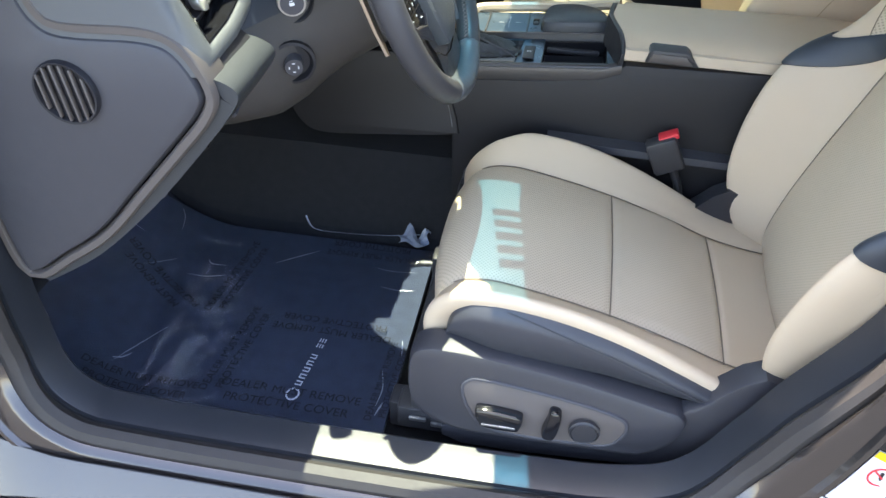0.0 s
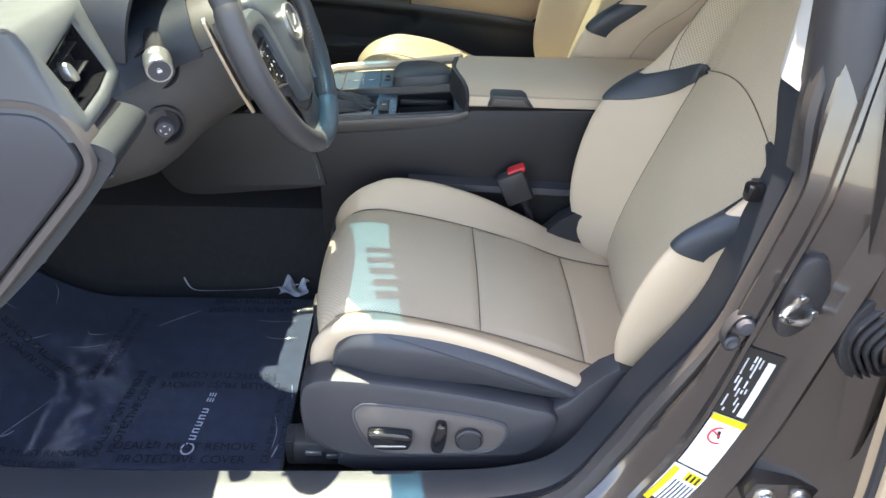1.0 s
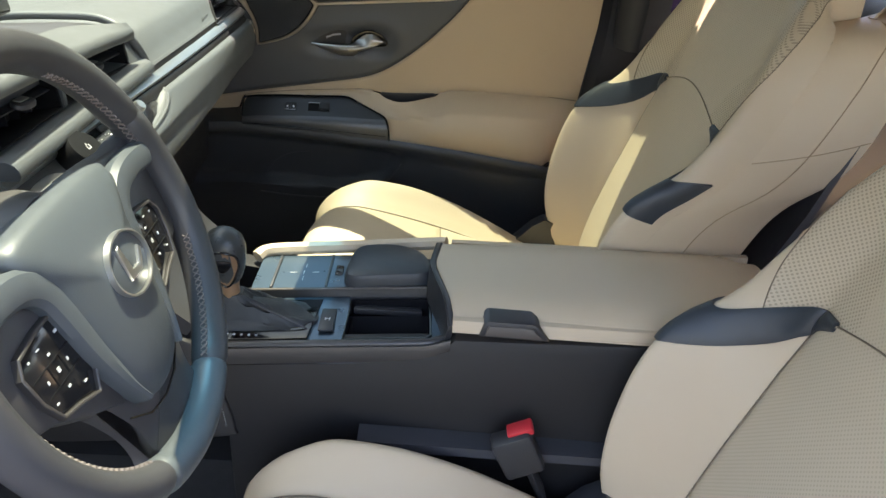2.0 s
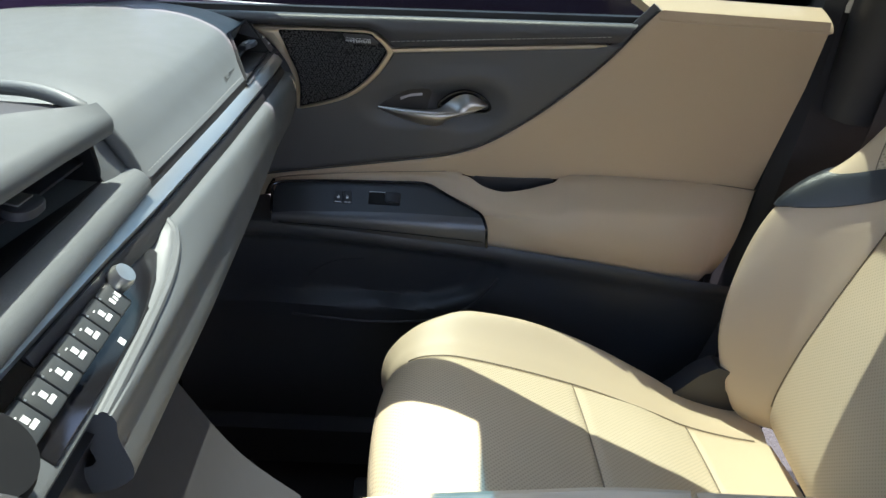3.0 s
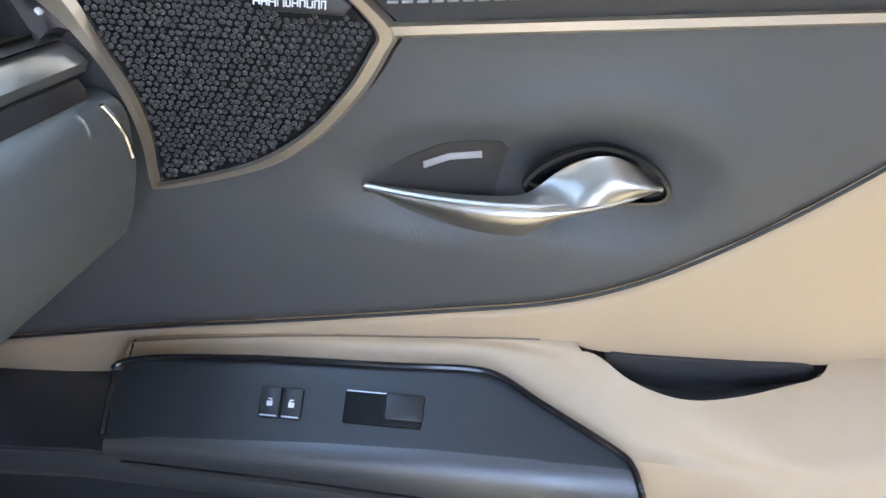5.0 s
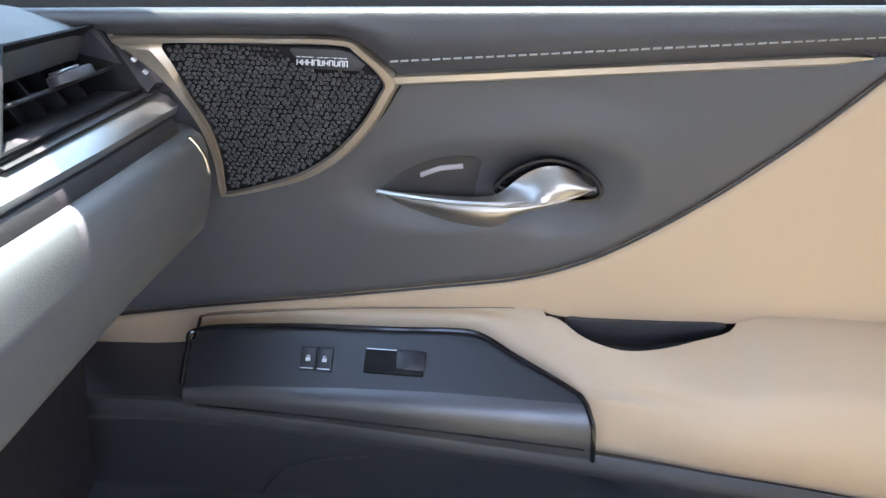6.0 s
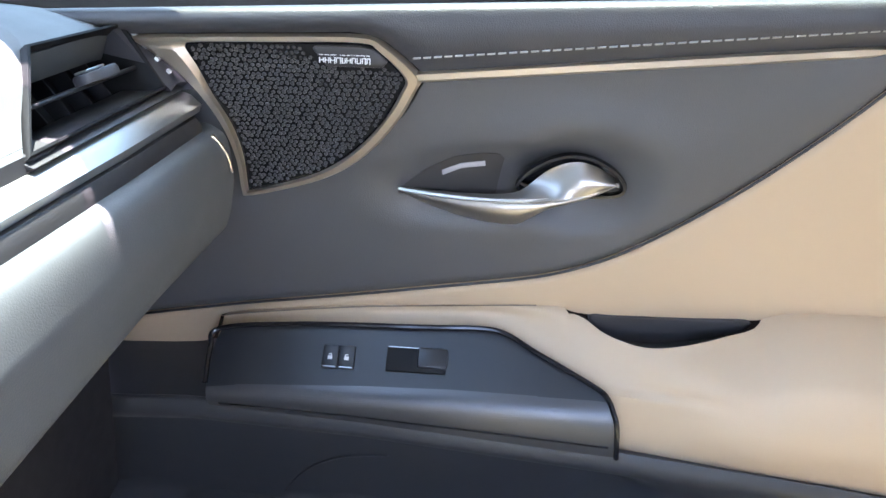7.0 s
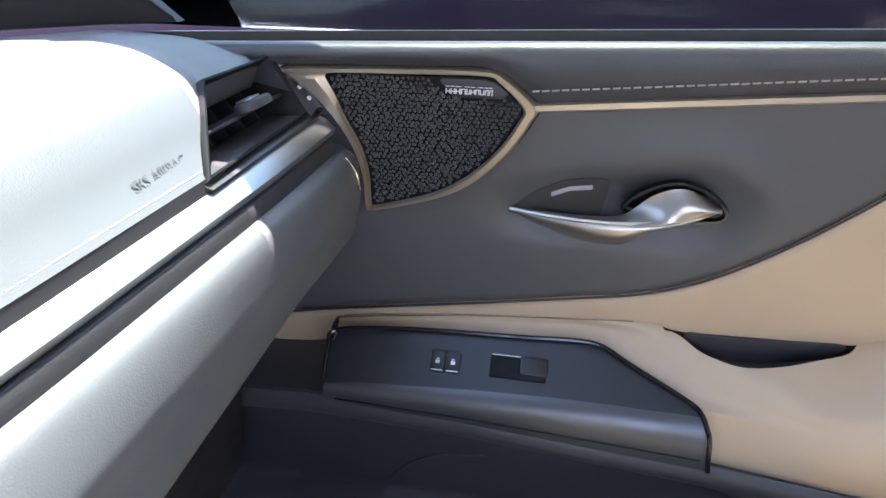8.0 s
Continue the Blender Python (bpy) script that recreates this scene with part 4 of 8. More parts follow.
st = []
for y in (0.216, 0.219, 0.225, 0.3, 0.4, 0.45, 0.5, 0.525, 0.535):
    sx, sz = lerp_line(shift_line, y) * 0.8 - 0.004 * sm(0.222, 0.216, y), -0.004 * sm(0.222, 0.216, y)
    st.append([(x + sx, pad_end(y, x, z), z + sz) for x, z in thick_profile(top_line, 0.02)])
sweep("top_pad", st, M["dash"], dash, "charcoal grained airbag panel")
end_line = [p for p in top_line if p[0] < -0.37] + [(-0.362, 1.036), (-0.352, 1.031)]
st = []
for y in (0.60, 0.64, 0.68, 0.71, 0.735):
    st.append([(x - 0.03 * sm(0.70, 0.74, y) * sm(-0.6, -0.36, x), y, z - 0.006 * sm(-0.5, -0.42, x) - 0.006 * sm(0.68, 0.74, y)) for x, z in thick_profile(end_line, 0.02)])
sweep("end_pad", st, M["dash"], dash, "charcoal grained dash end")
st = []
for y in (0.545, 0.60, 0.64):
    st.append([(x, y + 0.001, z - 0.010) for x, z in thick_profile([p for p in top_line if p[0] < -0.44], 0.02)])
sweep("pad_bridge", st, M["dash"], dash)
bar("pad_lip", [(-0.318, 0.990), (-0.332, 0.992), (-0.335, 0.978), (-0.315, 0.978)], [0.2, 0.3, 0.4, 0.56], M["plastic"], dash, shift=lambda y: (lerp_line(shift_line, y) * 0.85, 0))
strip = [(-0.330, 0.9755), (-0.3175, 0.9828), (-0.3110, 0.9808), (-0.3040, 0.9742), (-0.306, 0.969), (-0.335, 0.9665)]
bar("silver_strip", strip, [-0.215, -0.12, -0.02, 0.1, 0.2, 0.3, 0.4, 0.5, 0.6, 0.7, 0.712], M["silver"], dash, "satin silver dash strip", shift=inward)
bar("strip_gap", [(-0.335, 0.970), (-0.304, 0.968), (-0.3005, 0.9625), (-0.3005, 0.952), (-0.335, 0.952)], [0.0, 0.1, 0.2, 0.4, 0.6, 0.70], M["plastic"], dash, shift=inward)
knee = [(a, b) for a, b, _ in smooth_line([(-0.325, 0.958), (-0.300, 0.958), (-0.2905, 0.949), (-0.286, 0.925)], 4)] + [(a, b) for a, b, _ in smooth_line([(-0.2865, 0.918), (-0.2915, 0.895), (-0.300, 0.879), (-0.325, 0.868), (-0.40, 0.860)], 4)]


top_cut = [(0.0, 0.930), (0.08, 0.935), (0.14, 0.941), (0.18, 0.950), (0.205, 0.962), (0.3, 0.99)]
foot = [(0.0, 0.016), (0.2, 0.015), (0.4, 0.010), (0.6, 0.0), (0.75, 0.0)]
st = []
for y in (0.0, 0.05, 0.10, 0.14, 0.16, 0.18, 0.193, 0.205, 0.22, 0.3, 0.4, 0.5, 0.6, 0.66, 0.69, 0.712, 0.724, 0.734, 0.740):
    off = -0.03 * sm(0.712, 0.742, y)
    cz = lerp_line(top_cut, y)
    st.append([(x + off + (lerp_line(shift_line, y) + 0.003) * sm(0.925, 0.955, z) + lerp_line(foot, y) * sm(0.92, 0.88, z), y, min(z, cz)) for x, z in thick_profile(knee, 0.02)])
sweep("knee_panel", st, M["dash"], dash, "charcoal grained knee panel")
bar("glovebox", [(-0.38, 0.862), (-0.40, 0.66), (-0.46, 0.56), (-0.7, 0.54), (-0.7, 0.862)], [0.14, 0.68], M["trim_black"], dash, "black glovebox under the knee panel")
tube("knee_rim", cr([(-0.318, 0.212, 0.958), (-0.309, 0.203, 0.955), (-0.304, 0.192, 0.951), (-0.300, 0.175, 0.945), (-0.296, 0.14, 0.939), (-0.294, 0.08, 0.934), (-0.293, 0.0, 0.929)], 5), 0.0035, M["dash"], dash, "rounded rim of the knee panel", sides=8)
tube("side_lamp_slit", cr([(-0.2920, 0.696, 0.957), (-0.2865, 0.702, 0.944), (-0.2850, 0.706, 0.928)], 4), 0.0014, M["chrome"], dash)
dash_stitch_v, dash_stitch_f = [], []
for i in range(48):
    y = 0.226 + i * 0.0066
    k = len(dash_stitch_v)
    sx, sz = lerp_line(shift_line, y) * 0.8, 0
    for yy in (y, y + 0.0052):
        dash_stitch_v += [(-0.3216 + sx, yy, 0.9938 + sz), (-0.3208 + sx, yy, 0.9932 + sz), (-0.3212 + sx, yy, 0.9922 + sz), (-0.3236 + sx, yy, 0.9928 + sz)]
    for q in range(4):
        w = (q + 1) % 4
        dash_stitch_f.append((k + q, k + w, k + 4 + w, k + 4 + q))
    dash_stitch_f += [(k, k + 1, k + 2, k + 3), (k + 4, k + 7, k + 6, k + 5)]
raw("stitching", dash_stitch_v, dash_stitch_f, M["dash_thread"], dash, "grey stitching along the airbag panel", smooth=False)
letters("embossed_line", "SRS AIRBAG", 0.0098, Matrix.Translation((-0.33025, 0.513, 1.00085)) @ Matrix(((0, -0.50, 0.86), (1, 0, 0), (0, 0.86, 0.50))).to_4x4(), M["dash"], dash, depth=0.00015, label="embossed airbag lettering")


def vent(name, quad, group, tab=0.0, vanes=2):
    """Air vent: four corners (lower left, lower right, upper right, upper left) of its mouth; a deep box, vanes and a tab."""
    q = [Vector(p) for p in quad]
    mid_p = sum(q, Vector()) / 4
    ax = (q[1] - q[0] + q[2] - q[3]).normalized()
    up = (q[3] - q[0] + q[2] - q[1]).normalized()
    nz_ = ax.cross(up).normalized()
    up = nz_.cross(ax)
    m = Matrix((ax, up, nz_)).transposed().to_4x4()
    m.translation = mid_p
    inv = m.inverted()
    pts = [tuple((inv @ p)[:2]) for p in q]
    to = lambda a, b, d: m @ Vector((a, b, d))
    v = thing(name, mid_p - Vector((0, 0, 0.03)), "black air vent with vanes and a silver tab", "air vent", group)
    outer = [(a * 1.06, b * 1.10) for a, b in pts]
    frame_ring("vent_frame", outer, pts, to, 0.003, M["grille_gap"], v, base=-0.045)
    plate("vent_back", outer, lambda a, b, d: to(a, b, d - 0.046), 0.004, 0.001, M["grille_gap"], v)
    w, h = (pts[1][0] - pts[0][0] + pts[2][0] - pts[3][0]) / 2, (pts[3][1] - pts[0][1] + pts[2][1] - pts[1][1]) / 2
    sk = (pts[3][0] + pts[2][0] - pts[0][0] - pts[1][0]) / 2
    for k in range(vanes):
        f = (k + 1) / (vanes + 1) - 0.5
        rbox("vane", (0, 0, 0), (w * 0.98, 0.0024, 0.020), 0.0009, M["trim_black"], v, m=m @ Matrix.Translation((sk * f, h * f, -0.014)) @ pose(0, 0, 0, 18))
    for k in range(5):
        f = (k + 0.5) / 5 - 0.5
        rbox("upright_vane", (0, 0, 0), (0.0018, h * 0.92, 0.012), 0.0007, M["trim_black"], v, m=m @ Matrix.Translation((w * f, 0, -0.032)))
    tb = plate("tab", [(a, b) for a, b, _ in cr([(p[0], p[1], 0) for p in [(-0.017, -0.004), (-0.012, 0.006), (0.0, 0.010), (0.012, 0.006), (0.017, -0.004), (0.010, -0.012), (-0.010, -0.012)]], 3, True)],
               lambda a, b, d: m @ Matrix.Translation((w * tab, h * 0.02 - 0.003, -0.004)) @ pose(0, 0, 0, 18) @ Vector((a, d, -b)), 0.006, 0.0022, M["grey_plastic"], v, "dark satin vent tab")
    rbox("tab_inlay", (0, 0, 0), (0.020, 0.0014, 0.009), 0.0006, M["silver"], tb, m=m @ Matrix.Translation((w * tab, h * 0.02 + 0.0036, -0.002)) @ pose(0, 0, 0, 18))
    return v


pv1 = vent("air_vent", [(-0.320, 0.542, 0.990), (-0.322, 0.690, 0.989), (-0.349, 0.700, 1.026), (-0.350, 0.602, 1.028)], "dash air vents", tab=0.06, vanes=1)
tw = surf("thumbwheel_plate", lambda u, v: (-0.316 - 0.036 * v, 0.694 + 0.026 * u, 0.987 + 0.041 * v + 0.003 * math.sin(math.pi * u)), 6, 8, M["grey_plastic"], pv1, 0.02, "grey thumbwheel plate")
for k in range(4):
    rbox("marking", (-0.3425 + 0.007 * k, 0.706, 1.0215 - 0.008 * k), (0.003, 0.003, 0.002), 0, M["print"], tw, m=pose(0, 0, 0, 0, 40))
bar("vent_shelf", [(-0.350, 0.986), (-0.322, 0.988), (-0.314, 0.985), (-0.335, 0.980)], [0.535, 0.712], M["plastic"], dash)

# middle of the dash: two vents, switch rows, knob, screen
mid = thing("centre_stack", (-0.36, -0.08, 0.9), "centre stack with silver surround, switch rows and a black knob", "control panel")
bar("stack_hood", thick_profile([(-0.93, 0.985), (-0.75, 1.022), (-0.60, 1.040), (-0.45, 1.052), (-0.37, 1.052)], 0.015), [-0.20, -0.1, 0.05, 0.20], M["grey_plastic"], mid, "dark recessed top behind the vents")
mouth = [(-0.22, 1.074), (-0.05, 1.066), (0.007, 1.061), (0.10, 1.0545), (0.182, 1.047)]


def vent_lid(u, v):
    """Pale lip over the vents: v from its rounded front edge to the back."""
    y = -0.215 + 0.397 * u
    deep = 0.046 * (1 - sm(0.07, 0.182, y)) + 0.008
    t = max((v - 0.25) / 0.75, 0)
    f = min(v / 0.25, 1)
    return Vector((-0.3445 - 0.002 * f - deep * t - 0.003 * (1 - f) ** 2, y, lerp_line(mouth, y) - 0.006 * (1 - f) ** 1.5 + 0.009 * t))


surf("vent_lid", vent_lid, 40, 14, M["dash"], mid, 0.008, "pale grained lip over the vents", flip=True)
surf("vent_cheek", lambda u, v: (-0.366 + 0.034 * v - 0.006 * (2 * u - 1) ** 2, 0.170 + 0.050 * u + 0.004 * v, 1.050 - 0.062 * v), 10, 10, M["dash"], mid, 0.012, "rounded end of the vent surround", flip=True)
tube("hood_rim", cr([(-0.62, 0.200, 1.040), (-0.53, 0.205, 1.055), (-0.45, 0.207, 1.060), (-0.40, 0.202, 1.061), (-0.366, 0.193, 1.053), (-0.349, 0.201, 1.030), (-0.340, 0.210, 1.005), (-0.336, 0.213, 0.986)], 6), 0.006, M["dash"], mid, "rounded rim of the airbag panel", sides=10)
rbox("vent_bridge", (-0.356, -0.040, 1.036), (0.02, 0.010, 0.058), 0.003, M["dash"], mid)
bar("stack_shelf", [(-0.385, 1.0050), (-0.336, 1.0035), (-0.3285, 1.0005), (-0.3240, 0.994), (-0.3235, 0.988), (-0.3265, 0.983), (-0.385, 0.980)], [-0.21, 0.0, 0.17, 0.205], M["dash"], mid, "pale lip under the vents")
vent("air_vent", [(-0.351, -0.030, 1.009), (-0.351, 0.172, 1.004), (-0.357, 0.170, 1.042), (-0.358, -0.030, 1.058)], "dash air vents", vanes=1)
vent("air_vent", [(-0.351, -0.190, 1.011), (-0.351, -0.048, 1.009), (-0.358, -0.048, 1.060), (-0.358, -0.190, 1.068)], "dash air vents", vanes=1)
slope = axis_pose((-0.330, -0.03, 0.948), (0.66, 0, 0.75))
rbox("switch_board", (0, 0, 0), (0.40, 0.074, 0.02), 0.006, M["dash"], mid, "pale rimmed switch board", m=slope)
field = rbox("board_field", (0, 0, 0), (0.222, 0.060, 0.005), 0.002, M["gloss_black"], mid, "gloss black switch field", m=slope @ Matrix.Translation((0.092, -0.002, 0.0090)))
tube("board_ridge", [slope @ Vector((a, b, 0.0075)) for a, b in ((-0.192, -0.030), (-0.190, 0.012), (-0.178, 0.027), (-0.10, 0.030), (-0.03, 0.030))], 0.0075, M["dash"], mid, "pale rounded ridge of the board", sides=10)
for k in range(7):
    y = 0.117 - 0.0212 * k
    key = rbox("key", (0, 0, 0), (0.0206, 0.0225, 0.008), 0.0022, M["key_grey"], mid, "dark grey switch key", m=slope @ Matrix.Translation((y, -0.006, 0.013)))
    marks = [(-0.0045, 0, 0.0030, 0.0050), (0.0, -0.0005, 0.0026, 0.0040), (0.0045, 0, 0.0030, 0.0050)] if k == 0 else [(0, 0.001, 0.0042, 0.0046), (0.001, -0.0040, 0.0070, 0.0030), (-0.003, 0.0055, 0.0022, 0.0010)]
    bars("key_mark", marks, slope @ Matrix.Translation((y, -0.006, 0.0171)), M["print"], key, depth=0.0003)
    bars("key_lamp", [(0.0098, 0.0070, 0.0014, 0.0014)], slope @ Matrix.Translation((y - 0.020, -0.006, 0.0171)), M["silver"], key, depth=0.0003)
bars("power_mark", [(0.092, -0.026, 0.0055, 0.0050)], slope @ Matrix.Translation((0, 0, 0.0116)), M["print"], field, depth=0.0003)
plate("tray_key", [(a, b) for a, b, _ in cr([(p[0], p[1], 0) for p in [(-0.166, 0.008), (-0.120, 0.010), (-0.092, -0.004), (-0.072, -0.018), (-0.060, -0.030), (-0.150, -0.032), (-0.170, -0.012)]], 3, True)], lambda a, b, d: slope @ Vector((a, b, 0.010 + d)), 0.006, 0.002, M["silver"], mid, "satin silver rocker key")
vol = lathe("volume_knob", [(0.0275, 0), (0.0270, 0.020), (0.0245, 0.026), (0.0, 0.0265)], slope @ Matrix.Translation((-0.056, 0.002, 0.010)), M["grille_gap"], mid, "black volume knob", sides=36)
bars("knob_mark", [(0, 0.003, 0.0012, 0.0030), (-0.003, -0.001, 0.0012, 0.0050), (0.003, -0.001, 0.0012, 0.0050), (0, -0.0035, 0.0060, 0.0012)], slope @ Matrix.Translation((-0.056, 0.002, 0.0366)), M["print"], vol, depth=0.0003)
lathe("tuning_knob", [(0.0085, 0), (0.0090, 0.013), (0.0075, 0.017), (0.0, 0.0175)], slope @ Matrix.Translation((0.134, -0.001, 0.010)), M["silver"], mid, "small satin silver tuning knob")
stk = [(a, b) for a, b, _ in smooth_line([(-0.30, 0.915), (-0.31, 0.88), (-0.29, 0.84), (-0.25, 0.78), (-0.20, 0.735)], 4)]
bar("stack_foot", thick_profile([p for p in stk], 0.03), [-0.10, -0.05, 0.05, 0.14], M["plastic"], mid, "black panel below the switches")
scr = thing("display_screen", (-0.48, -0.02, 1.06), "dark wide display screen on the dash", "screen")
rbox("screen_body", (-0.49, -0.05, 1.145), (0.022, 0.32, 0.13), 0.006, M["gloss_black"], scr, m=pose(0, 0, 0, 0, -10))
rbox("screen_foot", (-0.50, -0.05, 1.07), (0.05, 0.2, 0.04), 0.008, M["plastic"], scr)

# driver's side: end cap, hood, knee panel
drv = thing("driver_dash", (-0.5, -0.45, 0.6), "taupe-grey driver side of the dashboard with end cap and instrument hood", "dashboard")
kd = [(a, b) for a, b, _ in smooth_line([(-0.36, 0.945), (-0.335, 0.938), (-0.321, 0.925), (-0.333, 0.900), (-0.39, 0.83), (-0.466, 0.746), (-0.563, 0.655), (-0.66, 0.59)], 4)]
bar("knee_panel", thick_profile(kd, 0.02), [-0.692, -0.688, -0.66, -0.58, -0.57], M["knee_grey"], drv, "charcoal rolled lower dash trim")
bar("upper_face", thick_profile([(a, b) for a, b, _ in smooth_line([(-0.9, 1.005), (-0.6, 1.034), (-0.47, 1.037), (-0.428, 1.036), (-0.408, 1.024), (-0.398, 0.99), (-0.395, 0.955), (-0.39, 0.93)], 4)], 0.02), [-0.50, -0.4, -0.3, -0.13], M["plastic"], drv, "black instrument surround", shift=lambda y: (-0.06 * sm(-0.60, -0.50, y), 0))
for k, (kx, ky, kw) in enumerate(((0.52, -0.625, 0.034), (0.60, -0.655, 0.016), (0.72, -0.650, 0.022))):
    i = int(kx * (len(kd) - 1))
    (xa, za), (xb, zb) = kd[i], kd[i + 1]
    rbox("clip_slot", (0, 0, 0), (0.007, kw, 0.004), 0.001, M["grille_gap"] if k % 2 else M["grey_plastic"], drv, m=Matrix.Translation((xa, ky, za)) @ pose(0, 0, 0, 0, -math.degrees(math.atan2(zb - za, xb - xa)), 12))
cap = [(a, b) for a, b, _ in cr([(p[0], p[1], 0) for p in [(-0.675, 0.615), (-0.61, 0.655), (-0.54, 0.708), (-0.47, 0.785), (-0.401, 0.862), (-0.368, 0.902), (-0.360, 0.93), (-0.383, 0.972), (-0.42, 0.985), (-0.513, 0.983), (-0.545, 1.0), (-0.575, 1.05), (-0.70, 1.05), (-0.70, 0.85), (-0.69, 0.70)]], 4, True)]
to_cap = lambda x, z, d: (x, -0.690 - d, z)
plate("end_cap", cap, to_cap, 0.017, 0.013, M["grey_plastic"], drv, "dark grey side cover of the dash", base=-0.02)
cap_rim = inset2(cap, -0.016)
frame_ring("end_trim", cap_rim, inset2(cap, -0.0018), to_cap, 0.012, M["taupe_plastic"], drv, base=-0.03)
# box added to stop sun falling past the dash end onto the footwell
rbox("side_sun_block", (-0.815, -0.61, 0.925), (0.24, 0.18, 0.11), 0.02, M["trim_black"], drv, "added black block ahead of the dash end that keeps the sun out")
vm = axis_pose((-0.521, -0.7145, 0.916), (0, -1, 0), (1, 0, 0))
side_vent = thing("side_air_vent", (-0.521, -0.71, 0.88), "round slatted air grille in the side cover of the dash", "air vent")
lathe("vent_rim", [(0.0, -0.006), (0.034, -0.006), (0.036, 0.0005), (0.0385, 0.0008), (0.0395, -0.002), (0.0395, -0.01), (0, -0.01)], vm, M["trim_black"], side_vent, sides=32)
for k in range(6):
    xo = -0.028 + 0.0112 * k
    hh = math.sqrt(max(0.0355 ** 2 - xo ** 2, 1e-5))
    rbox("slat", (0, 0, 0), (0.0030, 2 * hh, 0.006), 0.001, M["taupe_plastic"], side_vent, m=vm @ Matrix.Translation((xo, 0, -0.002)) @ pose(0, 0, 0, 0, 0, 6))
sv = thing("driver_air_vent", (-0.36, -0.63, 0.95), "driver side air vent in a pale grained surround", "air vent", "dash air vents")
on_face = lambda y, z, d: (-0.374 - 0.42 * (z - 1.0) + d, y, z)


def dense(corners, n=6):
    """Points along the sides of an outline."""
    return [(p[0] + (q[0] - p[0]) * k / n, p[1] + (q[1] - p[1]) * k / n) for p, q in zip(corners, corners[1:] + corners[:1]) for k in range(n)]


# corners: lower outer, lower inner, upper inner, upper middle, upper outer
mouth_i = dense([(-0.659, 0.968), (-0.600, 0.972), (-0.557, 0.980), (-0.565, 1.046), (-0.668, 1.028)])
mouth_o = dense([(-0.700, 0.946), (-0.600, 0.950), (-0.516, 0.966), (-0.506, 1.068), (-0.700, 1.078)])
cowl = []
for w, d in ((0, -0.30), (0, -0.014), (0.04, -0.005), (0.14, 0.0), (0.45, 0.004), (0.80, 0.004), (0.93, 0.002), (1.0, -0.003), (1.0, -0.040)):
    cowl.append([Vector(on_face(o[0] + (i[0] - o[0]) * w, o[1] + (i[1] - o[1]) * w, d)) for o, i in zip(mouth_o, mouth_i)])
n_c = len(mouth_o)
raw("vent_cowl", [p for r in cowl for p in r], [(r * n_c + i, r * n_c + (i + 1) % n_c, (r + 1) * n_c + (i + 1) % n_c, (r + 1) * n_c + i) for r in range(len(cowl) - 1) for i in range(n_c)], M["dash"], sv, "pale grained vent surround", flat_angle=50)
plate("well", inset2(mouth_i, -0.004), on_face, -0.034, 0.003, M["trim_black"], sv, "dark vent opening", base=-0.045)
frame_ring("inner_rim", inset2(mouth_i, 0.0006), inset2(mouth_i, 0.0026), on_face, 0.0, M["gloss_black"], sv, base=-0.030)
for k in range(2):
    rbox("vane", on_face(-0.612, 0.992 + 0.024 * k, -0.018), (0.016, 0.088, 0.0022), 0.0008, M["trim_black"], sv, m=pose(0, 0, 0, 8))
for k in range(4):
    rbox("upright_vane", on_face(-0.645 + 0.022 * k, 1.005, -0.028), (0.008, 0.0018, 0.060), 0.0006, M["trim_black"], sv)
tab = plate("tab", [(p[0], p[1]) for p in cr([(q[0], q[1], 0) for q in [(-0.006, -0.004), (0.006, -0.006), (0.009, 0.004), (0.006, 0.014), (0.0, 0.017), (-0.006, 0.013), (-0.009, 0.003)]], 3, True)], lambda a, b, d: Vector(on_face(-0.628 + a, 1.000 + b, 0.0)) + Vector((d - 0.006, 0, 0)), 0.006, 0.002, M["silver"], sv, "satin silver vent tab", base=-0.006)
bar("strip_end", [(a, b) for a, b, _ in smooth_line([(-0.400, 0.962), (-0.376, 0.958), (-0.358, 0.950), (-0.346, 0.940)], 3)] + [(-0.40, 0.930)], [-0.694, -0.69, -0.60, -0.575], M["trim_black"], drv, "black end of the dash strip")
hood = surf("instrument_hood", lambda u, v: (-0.62 + 0.27 * u + 0.03 * math.sin(math.pi * v), -0.385 + 0.145 * math.cos(math.pi * (1 - v)), 1.0 + 0.135 * math.sin(math.pi * v) ** 0.7 - 0.02 * u), 8, 24, M["black_leather"], drv, 0.012, "black hood over the instruments")
rbox("cluster", (-0.50, -0.40, 1.04), (0.03, 0.32, 0.11), 0.01, M["gloss_black"], drv, "dark instrument cluster")
kb = axis_pose((-0.3075, -0.530, 0.9935), (0.35, -0.925, -0.13), (1, 0, 0.2))
knob = thing("mode_knob", (-0.33, -0.585, 0.98), "silver knurled light switch knob with black face on the column", "knob")
lathe("collar", [(0.0130, -0.060), (0.0130, -0.004), (0.0150, 0.004), (0.0150, 0.010), (0.0, 0.010)], kb, M["trim_black"], knob, "black stepped knob collar")
lathe("knob_body", [(0.0125, 0.0), (0.0140, 0.006), (0.0180, 0.010), (0.0186, 0.020), (0.0172, 0.024), (0.0180, 0.028), (0.0178, 0.041), (0.0165, 0.045), (0.0, 0.045)], kb, M["silver"], knob, "satin silver knob")
lathe("knob_face", [(0.0145, 0.0445), (0.0138, 0.0462), (0.0, 0.0462)], kb, M["grey_plastic"], knob)
bars("face_mark", [(0, 0, 0.006, 0.004), (0, 0.004, 0.004, 0.001)], kb @ Matrix.Translation((0, 0, 0.0463)), M["print"], knob, depth=0.0003)
kr = axis_pose((-0.3190, -0.508, 0.9665), (0.30, -0.93, 0.10), (1, 0, 0))
